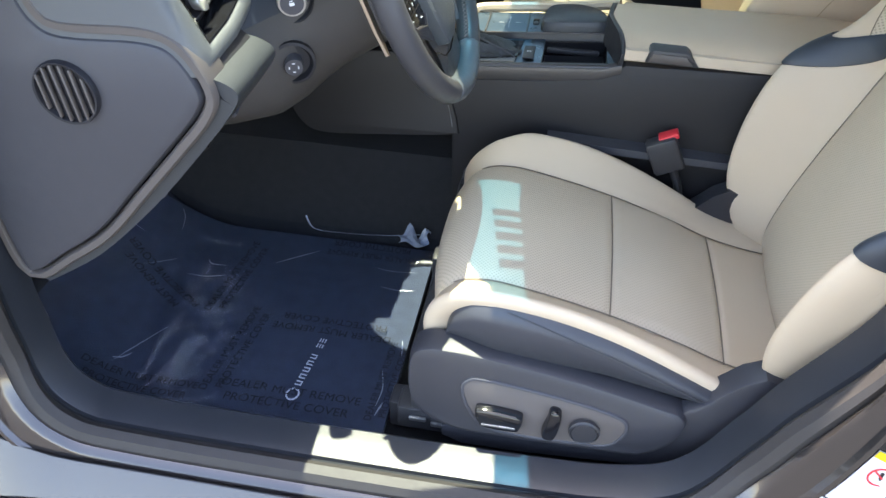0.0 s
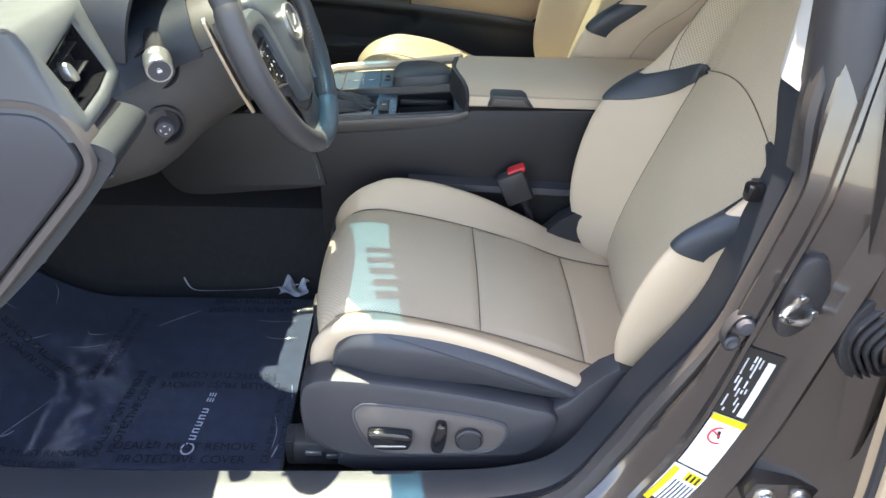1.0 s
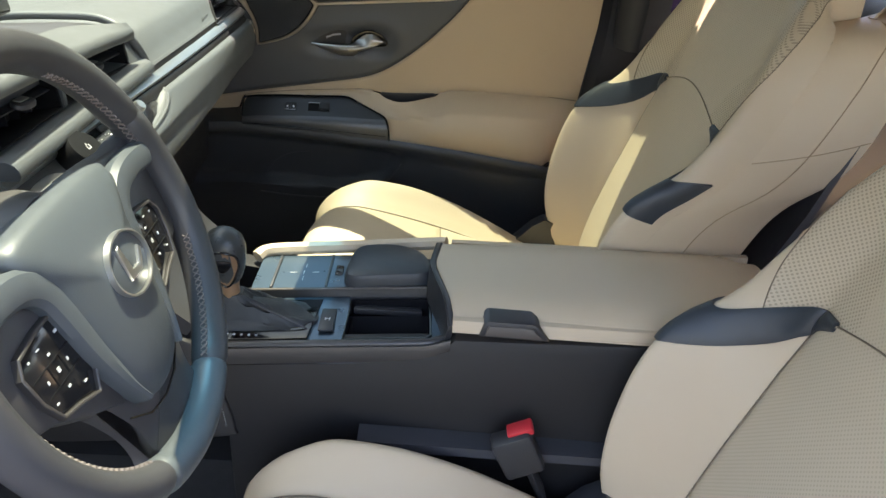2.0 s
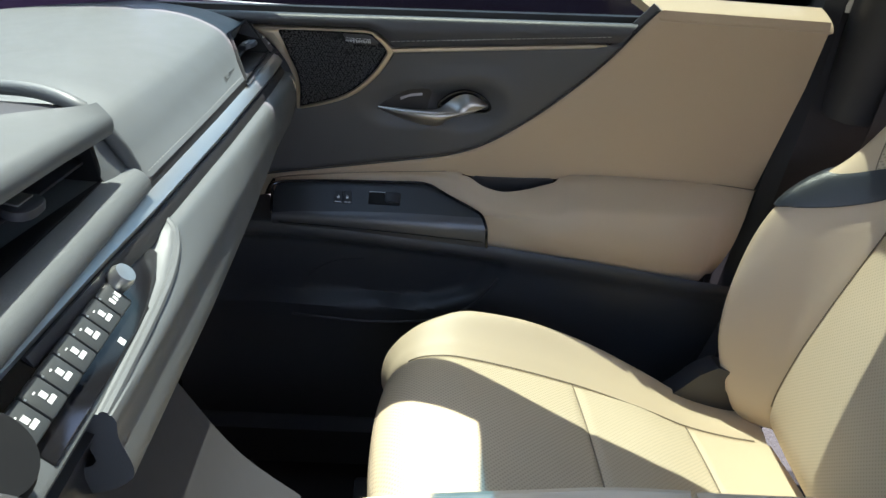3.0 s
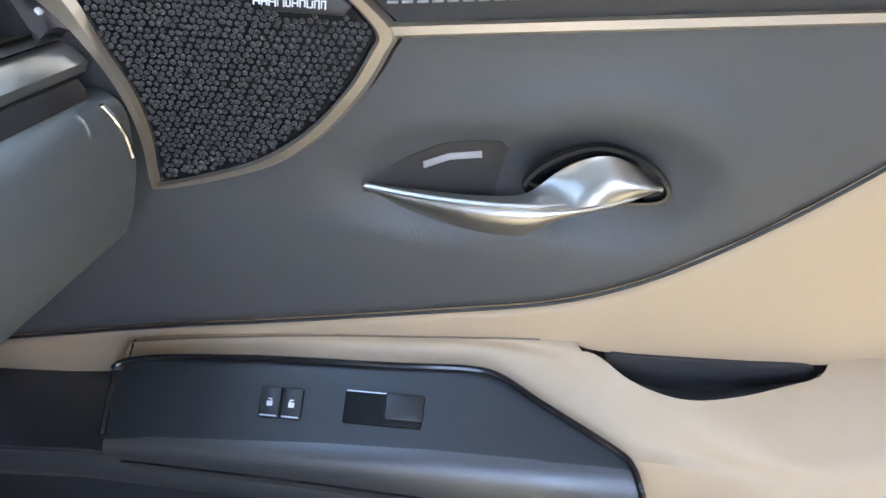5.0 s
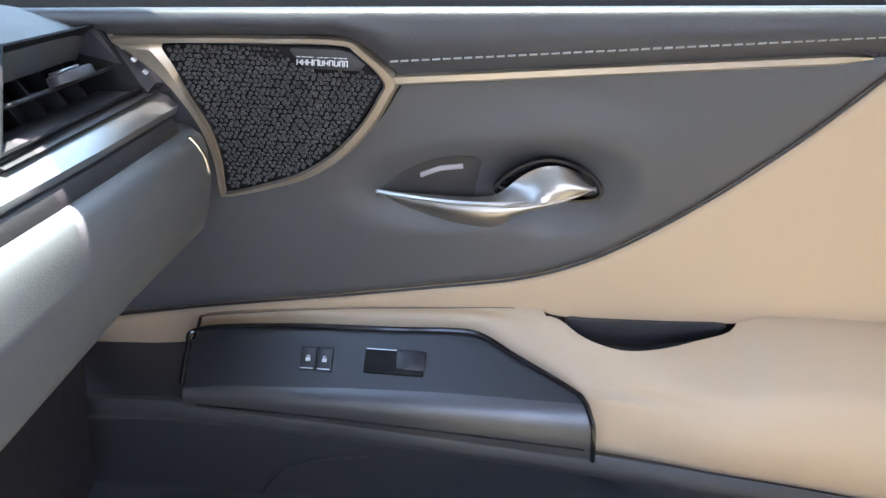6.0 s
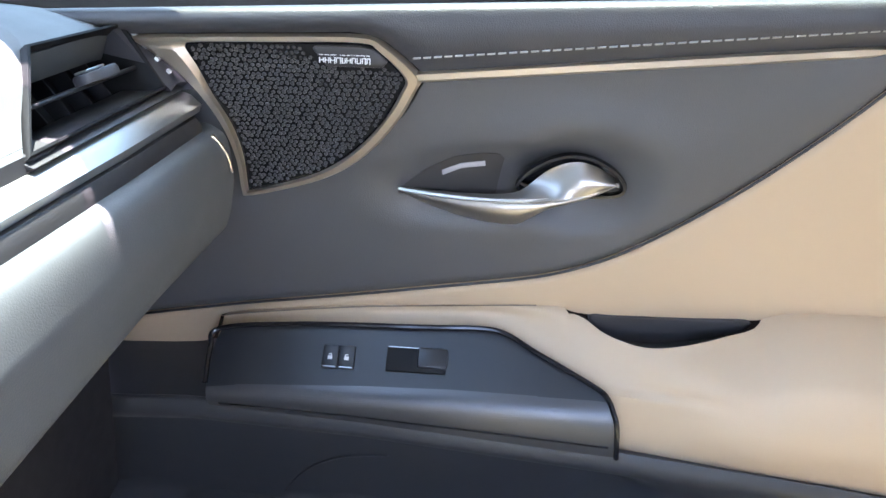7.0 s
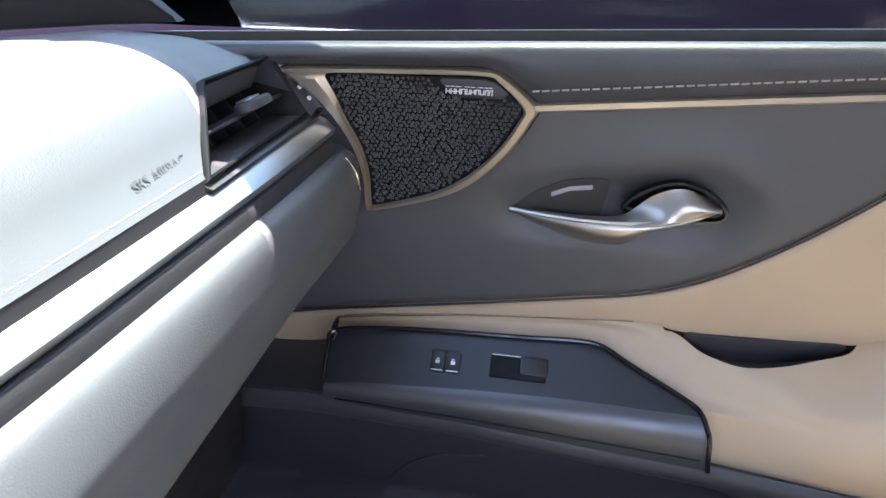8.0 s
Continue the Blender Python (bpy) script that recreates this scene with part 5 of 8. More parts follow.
lathe("stalk_recess", [(0.031, -0.020), (0.031, 0.000), (0.029, 0.0015), (0.026, -0.001), (0.022, -0.012), (0.0, -0.012)], kr, M["trim_black"], knob, "black round recess behind the knob", sides=32)
ab = axis_pose((-0.317, -0.523, 0.887), (0.35, -0.90, -0.05), (1, 0, 0))
adj = thing("column_adjuster", (-0.34, -0.48, 0.85), "small round steering column adjuster switch in a recess", "switch")
lathe("recess", [(0.029, -0.014), (0.030, 0.001), (0.026, 0.002), (0.022, -0.006), (0.0, -0.006)], ab, M["trim_black"], adj)
lathe("button", [(0.0125, -0.01), (0.0130, 0.010), (0.0115, 0.013), (0.0, 0.013)], ab, M["grey_plastic"], adj)
bars("button_mark", [(0, 0.006, 0.004, 0.0015), (0, -0.006, 0.004, 0.0015), (0.006, 0, 0.0015, 0.004), (-0.006, 0, 0.0015, 0.004)], ab @ Matrix.Translation((0, 0, 0.0131)), M["print"], adj, depth=0.0004)

# ---------------------------------------------------------------- steering wheel
W0 = Vector((-0.171, -0.399, 0.9975))
th = 0.37
WM = Matrix.Translation(W0) @ Matrix(((0, -math.sin(th), math.cos(th)), (1, 0, 0), (0, math.cos(th), math.sin(th)))).to_4x4()
wheel = thing("steering_wheel", (W0.x - 0.06, W0.y, W0.z - 0.05), "black leather steering wheel with satin trim and switch pads", "steering wheel")
R0 = 0.1805
segs = ((-1.13, 0.44, "wheel_leather", "black leather side grip"), (0.44, math.pi - 0.44, "wheel_leather", "smooth black leather upper rim"),
        (math.pi - 0.44, math.pi + 1.13, "wheel_leather", "black leather side grip"), (math.pi + 1.13, 2 * math.pi - 1.13, "pad_leather", "smooth grey-black lower rim"))
for a0, a1, mt, lb in segs:
    verts, faces = [], []
    n = 40
    for i in range(n + 1):
        a = a0 + (a1 - a0) * i / n
        edge = min(i, n - i) / n
        r = 0.0172 - 0.0018 * math.exp(-(edge / 0.012) ** 2)
        for k in range(14):
            t = 2 * math.pi * k / 14
            verts.append(WM @ Vector(((R0 + r * math.cos(t)) * math.cos(a), (R0 + r * math.cos(t)) * math.sin(a), r * 1.06 * math.sin(t))))
    for i in range(n):
        for k in range(14):
            q = (k + 1) % 14
            faces.append((i * 14 + k, (i + 1) * 14 + k, (i + 1) * 14 + q, i * 14 + q))
    raw("rim", verts, faces, M[mt], wheel, lb)
# cross stitches inside the rim
cs_v, cs_f = [], []
for a0, a1 in ((-1.10, -0.28), (0.20, 1.15), (math.pi - 1.15, math.pi - 0.20), (math.pi + 0.28, math.pi + 1.10)):
    for i in range(int((a1 - a0) / 0.04)):
        for sgn in (1, -1):
            a = a0 + i * 0.04
            p = [WM @ Vector(((R0 - 0.0158) * math.cos(a + s * sgn * 0.015), (R0 - 0.0158) * math.sin(a + s * sgn * 0.015), 0.0035 + s * 0.0032)) for s in (-1, 1)]
            nrm = (WM.to_3x3() @ Vector((-math.cos(a), -math.sin(a), 0))) * 0.0022
            wd = WM.to_3x3() @ Vector((-math.sin(a), math.cos(a), 0)) * 0.0005
            k = len(cs_v)
            for q in p:
                cs_v += [q - wd, q - wd + nrm, q + wd + nrm, q + wd]
            for q in range(4):
                w = (q + 1) % 4
                cs_f.append((k + q, k + w, k + 4 + w, k + 4 + q))
            cs_f += [(k, k + 3, k + 2, k + 1), (k + 4, k + 5, k + 6, k + 7)]
tagged(raw("cross_stitch", cs_v, cs_f, M["wheel_thread"], wheel, "brown-grey cross stitching inside the rim", smooth=False), kind="stuff")
toW = lambda a, b, d: WM @ Vector((a, b, d))


def dome(name, outline, depth, height, material, parent, label="", base=-0.02, rings=5):
    """Padded cushion over an outline: domed towards its middle."""
    cx = sum(p[0] for p in outline) / len(outline)
    cy = sum(p[1] for p in outline) / len(outline)
    n = len(outline)
    rows = [[toW(p[0], p[1], base) for p in outline], [toW(p[0], p[1], depth - 0.006) for p in outline]]
    for r in range(1, rings + 1):
        k = 1 - (r / (rings + 0.6)) ** 1.5
        h = depth - 0.006 + 0.006 * min(1, r * 0.8) + height * (1 - k * k)
        rows.append([toW(cx + (p[0] - cx) * k, cy + (p[1] - cy) * k, h) for p in outline])
    verts = [p for r in rows for p in r]
    faces = []
    for r in range(len(rows) - 1):
        for i in range(n):
            j = (i + 1) % n
            faces.append((r * n + i, r * n + j, (r + 1) * n + j, (r + 1) * n + i))
    faces.append(tuple(range((len(rows) - 1) * n, len(rows) * n)))
    return raw(name, verts, faces, material, parent, label, flat_angle=60)


both = lambda half: half + [(-a, b) for a, b in half[::-1] if a > 1e-6]
pad_o = [(a, b) for a, b, _ in cr([(p[0], p[1], 0) for p in both([(0.0, 0.068), (0.045, 0.067), (0.080, 0.063), (0.088, 0.050), (0.078, 0.028), (0.073, 0.006), (0.069, -0.022), (0.062, -0.055), (0.052, -0.086), (0.038, -0.108), (0.02, -0.118), (0.0, -0.121)])], 4, True)]
dome("airbag_pad", pad_o, 0.007, 0.013, M["pad_leather"], wheel, "domed grey-black centre pad")
EC = (0.014, -0.009)
oval = lambda ra, rb: [(ra * math.cos(t) + EC[0], rb * math.sin(t) + EC[1]) for t in np.linspace(0, 2 * math.pi, 48, endpoint=False)]
frame_ring("emblem_ring", oval(0.0355, 0.0282), oval(0.0322, 0.0249), toW, 0.0235, M["silver"], wheel, "chrome oval ring", base=0.012)
plate("emblem_field", oval(0.0325, 0.0252), toW, 0.0205, 0.001, M["pad_leather"], wheel, base=0.012)
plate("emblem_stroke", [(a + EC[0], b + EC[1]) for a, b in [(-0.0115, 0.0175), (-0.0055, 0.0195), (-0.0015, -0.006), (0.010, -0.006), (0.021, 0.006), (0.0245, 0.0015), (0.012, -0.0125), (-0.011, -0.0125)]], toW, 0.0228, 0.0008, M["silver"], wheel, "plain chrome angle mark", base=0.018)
for s in (-1, 1):
    sp = [(s * p[0], p[1]) for p in [(0.050, 0.066), (0.095, 0.064), (0.135, 0.060), (0.166, 0.064), (0.171, 0.020), (0.168, -0.030), (0.158, -0.046), (0.128, -0.056), (0.095, -0.078), (0.050, -0.100)]]
    spoke = plate("spoke", sp, toW, -0.004, 0.005, M["wheel_leather"], wheel, "black side spoke", base=-0.026)
    # raised rib that runs in from the spoke and down beside the pad
    mid_l = cr([(s * p[0], p[1], 0) for p in [(0.158, 0.040), (0.122, 0.042), (0.092, 0.037), (0.073, 0.022), (0.065, -0.006), (0.060, -0.045), (0.050, -0.085), (0.040, -0.108)]], 5)
    rib = []
    for k, p in enumerate(mid_l):
        f = k / (len(mid_l) - 1)
        t = (mid_l[min(k + 1, len(mid_l) - 1)] - mid_l[max(k - 1, 0)]).normalized()
        n2 = Vector((-t.y, t.x, 0)) * (0.0135 * (1 - 0.75 * sm(0.55, 1.0, f)))
        rib.append([toW(p.x + n2.x * o, p.y + n2.y * o, d) for o, d in ((-1, -0.010), (-1, 0.004), (-0.7, 0.0095), (0, 0.0115), (0.7, 0.0095), (1, 0.004), (1, -0.010))])
    sweep("spoke_rib", rib, M["pad_leather"], spoke, "grey-black ridge beside the pad")
    cov = [(s * p[0], p[1]) for p in [(0.074, 0.005), (0.100, 0.004), (0.128, 0.000), (0.134, -0.010), (0.131, -0.034), (0.122, -0.053), (0.100, -0.058), (0.078, -0.066), (0.064, -0.046), (0.064, -0.018)]]
    wing = inset2(cov, -0.0032)
    frame_ring("spoke_trim", wing, cov, toW, 0.002, M["rail_satin"], spoke, "thin satin silver switch edge", base=-0.012)
    keys = plate("switch_pad", cov, toW, -0.0005, 0.002, M["gloss_black"], spoke, "black switch pad with white symbols", base=-0.016)
    marks = [(s * 0.100, -0.028, 0.0036, 0.0007), (s * 0.100, -0.0265, 0.0036, 0.0007), (s * 0.100, -0.0295, 0.0036, 0.0007)]
    for kx_, ky_, w_, h_ in ((0.100, -0.014, 0.0050, 0.0030), (0.100, -0.043, 0.0050, 0.0030), (0.086, -0.028, 0.0030, 0.0050), (0.116, -0.028, 0.0030, 0.0050), (0.081, -0.006, 0.0060, 0.0040), (0.107, -0.005, 0.0070, 0.0018), (0.121, -0.006, 0.0040, 0.0030), (0.120, -0.044, 0.0050, 0.0022), (0.083, -0.052, 0.0060, 0.0024)):
        marks.append((s * kx_, ky_, w_ * 0.62, h_ * 0.55))
    bars("switch_marks", marks, WM @ Matrix.Translation((0, 0, -0.0004)), M["print"], keys, depth=0.0005)
    bars("switch_gaps", [(s * 0.100, -0.0195, 0.058, 0.0009), (s * 0.100, -0.037, 0.050, 0.0009), (s * 0.0915, -0.028, 0.0009, 0.018), (s * 0.1085, -0.028, 0.0009, 0.018)], WM @ Matrix.Translation((0, 0, -0.0005)), M["grille_gap"], keys, depth=0.0006)
    # shift paddle behind
    pad = [(s * p[0], p[1]) for p in [(0.150, 0.072), (0.157, 0.066), (0.1605, 0.03), (0.158, -0.03), (0.151, -0.066), (0.146, -0.068), (0.1455, -0.03), (0.147, 0.03)]]
    if s < 0:
        plate("shift_paddle", pad, lambda a, b, d: toW(a, b, -0.036 - d), 0.005, 0.002, M["champagne"], wheel, "slim satin metal shift paddle", base=0.0)
low_sp = [(a, b) for a, b, _ in cr([(p[0], p[1], 0) for p in both([(0.0, -0.095), (0.05, -0.085), (0.092, -0.068), (0.078, -0.095), (0.064, -0.125), (0.061, -0.150), (0.066, -0.166), (0.035, -0.172), (0.0, -0.173)])], 3, True)]
plate("lower_spoke", low_sp, toW, -0.006, 0.006, M["wheel_leather"], wheel, "black lower spoke", base=-0.024)
tube("lower_spoke_seam", [toW(a, b, -0.0055) for a, b in ((-0.058, -0.112), (-0.030, -0.130), (0.0, -0.135), (0.030, -0.130), (0.058, -0.112))], 0.0010, M["gloss_black"], wheel, sides=5)
st = []
for s_, hw, up_, dn_ in ((0.040, 0.080, 0.075, 0.072), (0.060, 0.090, 0.082, 0.080), (0.10, 0.095, 0.085, 0.088), (0.14, 0.102, 0.088, 0.096), (0.175, 0.125, 0.095, 0.106), (0.205, 0.165, 0.110, 0.118), (0.235, 0.195, 0.12, 0.125), (0.30, 0.20, 0.12, 0.12)):
    sec = []
    for t in np.linspace(0, 2 * math.pi, 40, endpoint=False):
        c_, n_ = math.cos(t), math.sin(t)
        sec.append(WM @ Vector((hw * math.copysign(abs(c_) ** 0.75, c_), (up_ if n_ > 0 else dn_) * math.copysign(abs(n_) ** 0.8, n_) - 0.005, -s_)))
    st.append(sec)
sweep("column_shroud", st, M["column_grey"], wheel, "grey-brown flared column shroud", flat_angle=60)


def hood_skirt(u, v):
    """Black skirt of the instrument hood that lies over the flare of the column shroud."""
    t = 0.10 + (math.pi - 0.25) * u
    a_ = 0.085 + 0.02 * (1 - sm(0.3, 0.8, u))
    s_ = a_ + (0.30 - a_) * v
    hw = lerp_line([(0.06, 0.090), (0.10, 0.095), (0.14, 0.102), (0.175, 0.125), (0.205, 0.165), (0.235, 0.195), (0.30, 0.20)], s_) + 0.004
    up_ = lerp_line([(0.06, 0.082), (0.10, 0.085), (0.14, 0.088), (0.175, 0.095), (0.205, 0.110), (0.235, 0.12), (0.30, 0.12)], s_) + 0.004
    c_, n_ = math.cos(t), math.sin(t)
    return WM @ Vector((hw * math.copysign(abs(c_) ** 0.75, c_), up_ * math.copysign(abs(n_) ** 0.8, n_) - 0.005, -s_))


surf("hood_skirt", hood_skirt, 30, 14, M["hood_black"], wheel, 0.003, "navy-black skirt under the instrument hood")
tube("shroud_seam", [Vector(st[k][19]).lerp(Vector(st[k][18]), 0.5) + Vector((0, -0.0004, 0)) for k in range(6)], 0.0008, M["gloss_black"], wheel, sides=5)
lathe("hub_back", [(0.07, 0.0), (0.075, -0.02), (0.0, -0.02)], WM @ Matrix.Translation((0, 0, -0.014)), M["plastic"], wheel, sides=24)
for s in (1,):
    tube("stalk", [WM @ Vector((s * 0.06, 0.012, -0.07)), WM @ Vector((s * 0.13, 0.02, -0.062)), WM @ Vector((s * 0.175, 0.025, -0.055)), WM @ Vector((s * 0.20, 0.026, -0.052))], 0.009, M["plastic"], wheel, "black stalk lever", sides=8)

# ---------------------------------------------------------------- centre console
con = thing("centre_console", (0.1, 0.015, 0.45), "tall dark grey centre console with tan padded top", "console")
cons_out = [(-0.160, 0.40), (-0.165, 0.565), (-0.30, 0.58), (-0.36, 0.69), (-0.30, 0.73), (-0.15, 0.706), (0.0, 0.7125), (0.128, 0.7225), (0.145, 0.738), (0.60, 0.752), (0.66, 0.70), (0.66, 0.40)]
for yy, s in ((-0.098, -1), (0.138, 1)):
    plate("side_wall", cons_out, lambda x, z, d, yy=yy, s=s: (x, yy + s * (d + 0.018 * sm(0.70, 0.45, z)) - (0.012 if s < 0 else 0) * sm(0.1, 0.4, x), z), 0.008, 0.004, M["console_side"], con, "dark grey smooth console side", base=-0.03)
plate("leather_wedge", [(a, b) for a, b, _ in cr([(p[0], p[1], 0) for p in [(-0.52, 0.68), (-0.497, 0.61), (-0.470, 0.562), (-0.425, 0.543), (-0.30, 0.552), (-0.165, 0.566), (-0.153, 0.580), (-0.165, 0.63), (-0.19, 0.70), (-0.24, 0.725), (-0.42, 0.715)]], 4, True)], lambda x, z, d: (x, -0.106 - d - 0.018 * sm(0.70, 0.45, z), z), 0.007, 0.004, M["console_side"], con, "black leather knee pad on the console", base=-0.01)
ws_v, ws_f = [], []
for i in range(24):
    q0, q1 = cr([(-0.185, 0, 0.69), (-0.172, 0, 0.65), (-0.160, 0, 0.61), (-0.156, 0, 0.585)], 16)[i * 2: i * 2 + 2]
    k = len(ws_v)
    for q in (q0, q1):
        yy = -0.1140 - 0.018 * sm(0.70, 0.45, q.z)
        ws_v += [(q.x - 0.009, yy, q.z), (q.x - 0.0075, yy - 0.001, q.z), (q.x - 0.0075, yy + 0.002, q.z), (q.x - 0.009, yy + 0.002, q.z)]
    for a in range(4):
        b = (a + 1) % 4
        ws_f.append((k + a, k + b, k + 4 + b, k + 4 + a))
raw("wedge_stitch", ws_v, ws_f, M["thread"], con, "grey stitching", smooth=False)
# top trays
tz = lambda x: 0.717 + 0.075 * x
deck = [(-0.30, -0.094), (0.0, -0.094), (0.118, -0.094), (0.136, -0.080), (0.136, 0.13), (-0.15, 0.13), (-0.30, 0.13)]
rail = tube("deck_rail", cr([(-0.30, -0.096, tz(-0.3)), (-0.1, -0.0965, tz(-0.1)), (0.09, -0.0965, tz(0.09)), (0.118, -0.0945, tz(0.12) + 0.001), (0.137, -0.082, tz(0.137) + 0.002), (0.140, -0.06, tz(0.14) + 0.008), (0.138, 0.0, tz(0.14) + 0.022)], 5), 0.0065, M["rail_satin"], con, "dark satin rail along the cup tray", sides=10)
rail_low = lambda x: tz(x) - 0.0235 + 0.020 * sm(0.095, 0.150, x)
surf("rail_face", lambda u, v: (-0.31 + 0.448 * u, -0.1040 - 0.0055 * math.sin(math.pi * (0.15 + 0.7 * v)) ** 0.5, rail_low(-0.31 + 0.448 * u) + (tz(-0.31 + 0.448 * u) + 0.002 + 0.010 * sm(0.10, 0.15, -0.31 + 0.448 * u) - rail_low(-0.31 + 0.448 * u)) * v), 40, 8, M["rail_satin"], con, 0.006, "dark taupe band along the console")
tube("rail_parting", [(-0.31 + 0.44 * k / 20, -0.1072, rail_low(-0.31 + 0.44 * k / 20) - 0.0006) for k in range(21)], 0.0009, M["gloss_black"], con, sides=5)
surf("gear_deck", lambda u, v: (-0.32 + 0.313 * u, -0.09 + 0.108 * v, tz(-0.32 + 0.313 * u) - 0.003 + 0.006 * v), 10, 6, M["console_metal"], con, 0.02, "satin grey gear deck")
# cup bin
bin_o = [(-0.009, -0.0885), (0.106, -0.0885), (0.114, -0.079), (0.110, 0.012), (-0.006, 0.012)]
surf("bin_border", lambda u, v: (0.113 + 0.026 * u, -0.09 + 0.125 * v, tz(0.113 + 0.026 * u) - 0.003 + 0.006 * v), 5, 6, M["console_metal"], con, 0.02, "satin grey deck beside the cup tray")
rbox("bin_step", (0.049, 0.006, tz(0.049) - 0.016), (0.10, 0.010, 0.010), 0.003, M["plastic"], con)
frame_ring("cup_bin_rim", bin_o, inset2(bin_o, 0.004), lambda x, y, d: (x, y, tz(x) - 0.006 + d), 0.008, M["gloss_black"], con, base=-0.02)
for a, b in ((0, 1), (1, 2), (2, 3), (3, 4), (4, 0)):
    p, q = inset2(bin_o, 0.002)[a], inset2(bin_o, 0.002)[b]
    raw("bin_wall", [(p[0], p[1], 0.61), (q[0], q[1], 0.61), (q[0], q[1], tz(q[0])), (p[0], p[1], tz(p[0])), (p[0] + 0.001, p[1] + 0.001, 0.61), (q[0] + 0.001, q[1] + 0.001, 0.61), (q[0] + 0.001, q[1] + 0.001, tz(q[0])), (p[0] + 0.001, p[1] + 0.001, tz(p[0]))],
        [(0, 1, 2, 3), (7, 6, 5, 4), (0, 4, 5, 1), (3, 2, 6, 7)], M["plastic"], con, smooth=False)
raw("bin_floor", [(x, y, 0.615 + dz) for dz in (0, 0.004) for x, y in bin_o], [(0, 1, 2, 3, 4), (9, 8, 7, 6, 5)] + [(i, (i + 1) % 5, 5 + (i + 1) % 5, 5 + i) for i in range(5)], M["rubber"], con, smooth=False)
# raised far shelf: charging tray and roll lid
sh = lambda x: 0.728 + 0.075 * x
surf("shelf_face", lambda u, v: (-0.16 + 0.27 * u, 0.018 + 0.004 * v, tz(-0.16 + 0.27 * u) - 0.004 + 0.020 * v), 6, 3, M["plastic"], con, 0.006)
tube("shelf_edge", [(-0.158 + 0.26 * k / 8, 0.021, tz(-0.158 + 0.26 * k / 8) + 0.0155) for k in range(9)], 0.0016, M["taupe_plastic"], con, sides=6)
shelf = surf("charging_tray", lambda u, v: (-0.155 + 0.175 * u, 0.024 + 0.100 * v, sh(-0.155 + 0.175 * u) + 0.004), 4, 4, M["console_metal"], con, 0.012, "satin blue-grey charging tray")
bars("tray_marks", [(-0.100, 0.070, 0.011, 0.0008), (-0.066, 0.070, 0.010, 0.0008), (-0.083, 0.052, 0.0008, 0.012), (-0.083, 0.090, 0.0008, 0.010), (-0.084, 0.070, 0.0012, 0.009)], Matrix.Translation((0, 0, sh(0) + 0.0045)) @ pose(0, 0, 0, 0, -4.3), M["print"], shelf, depth=0.0006)
rbox("tray_lip", (-0.126, 0.074, sh(-0.126) + 0.005), (0.004, 0.095, 0.004), 0.001, M["plastic"], shelf)
rbox("tray_lip", (-0.045, 0.074, sh(-0.045) + 0.005), (0.004, 0.095, 0.004), 0.001, M["plastic"], shelf)
rbox("tray_key", (-0.030, 0.074, sh(-0.030) + 0.005), (0.012, 0.026, 0.004), 0.002, M["gloss_black"], shelf)
lid_o = [(a, b) for a, b, _ in cr([(p[0], p[1], 0) for p in [(-0.014, 0.028), (-0.016, 0.080), (-0.006, 0.116), (0.020, 0.126), (0.060, 0.122), (0.098, 0.092), (0.109, 0.034), (0.045, 0.025)]], 4, True)]
plate("bin_lid", lid_o, lambda x, y, d: (x, y, sh(x) + d), 0.026, 0.010, M["inlay_leather"], con, "black padded roll lid", base=-0.01)
plate("lid_base", lid_o, lambda x, y, d: (x, y + 0.003, sh(x) - 0.016 + d), 0.016, 0.003, M["gloss_black"], con, base=-0.01)
# far rim of the trays, tan armrest box
tube("far_rail", cr([(-0.165, 0.118, sh(-0.16) + 0.006), (-0.15, 0.132, sh(-0.15) + 0.010), (-0.1, 0.136, sh(-0.1) + 0.011), (0.0, 0.138, sh(0) + 0.012), (0.07, 0.135, sh(0.07) + 0.016), (0.132, 0.120, sh(0.12) + 0.026)], 5), 0.0105, M["leather"], con, "cream rail on the far edge", sides=8)


front_x = [(a, b) for a, b, _ in smooth_line([(-0.11, 0.143), (-0.06, 0.134), (-0.01, 0.121), (0.03, 0.114), (0.07, 0.119), (0.135, 0.127)], 4)]


def box_top(u, v):
    """Padded lid: across v, along u, rounded over both sides."""
    x = 0.142 + 0.47 * u
    a = (v - 0.5) * 2
    ex = abs(a) ** 5
    yl = -0.098 - 0.012 * sm(0.14, 0.4, x)
    y = (yl + 0.132) / 2 + a * (0.132 - yl) / 2
    z0 = 0.747 + 0.012 * (x - 0.14)
    crown = 0.030 + 0.004 * math.sin(math.pi * u)
    z = z0 + crown * (1 - ex) - 0.012 * sm(0.8, 1.0, u)
    return Vector((x + (lerp_line(front_x, y) - 0.142) * (1 - u) ** 3, y, z))


surf("armrest_lid", box_top, 40, 36, M["leather"], con, 0.014, "tan leather padded armrest lid")
for yy, s in ((-0.0975, -1), (0.1315, 1)):
    plate("armrest_side", [(0.140, 0.745), (0.40, 0.747), (0.61, 0.751), (0.61, 0.764), (0.14, 0.764)], lambda x, z, d, yy=yy, s=s: (x, yy - (0.012 if s < 0 else 0) * sm(0.14, 0.4, x) + s * d, z), 0.001, 0.0005, M["leather"], con, base=-0.01)
surf("front_cheek", lambda u, v: (lerp_line(front_x, -0.094 + 0.225 * u) - 0.003 + 0.004 * v, -0.094 + 0.225 * u, 0.720 + 0.012 * u * (1 - v) + (0.028 + 0.030 * (1 - abs(2 * u - 1) ** 5)) * v), 24, 8, M["plastic"], con, 0.008, "black front cheek of the armrest box")
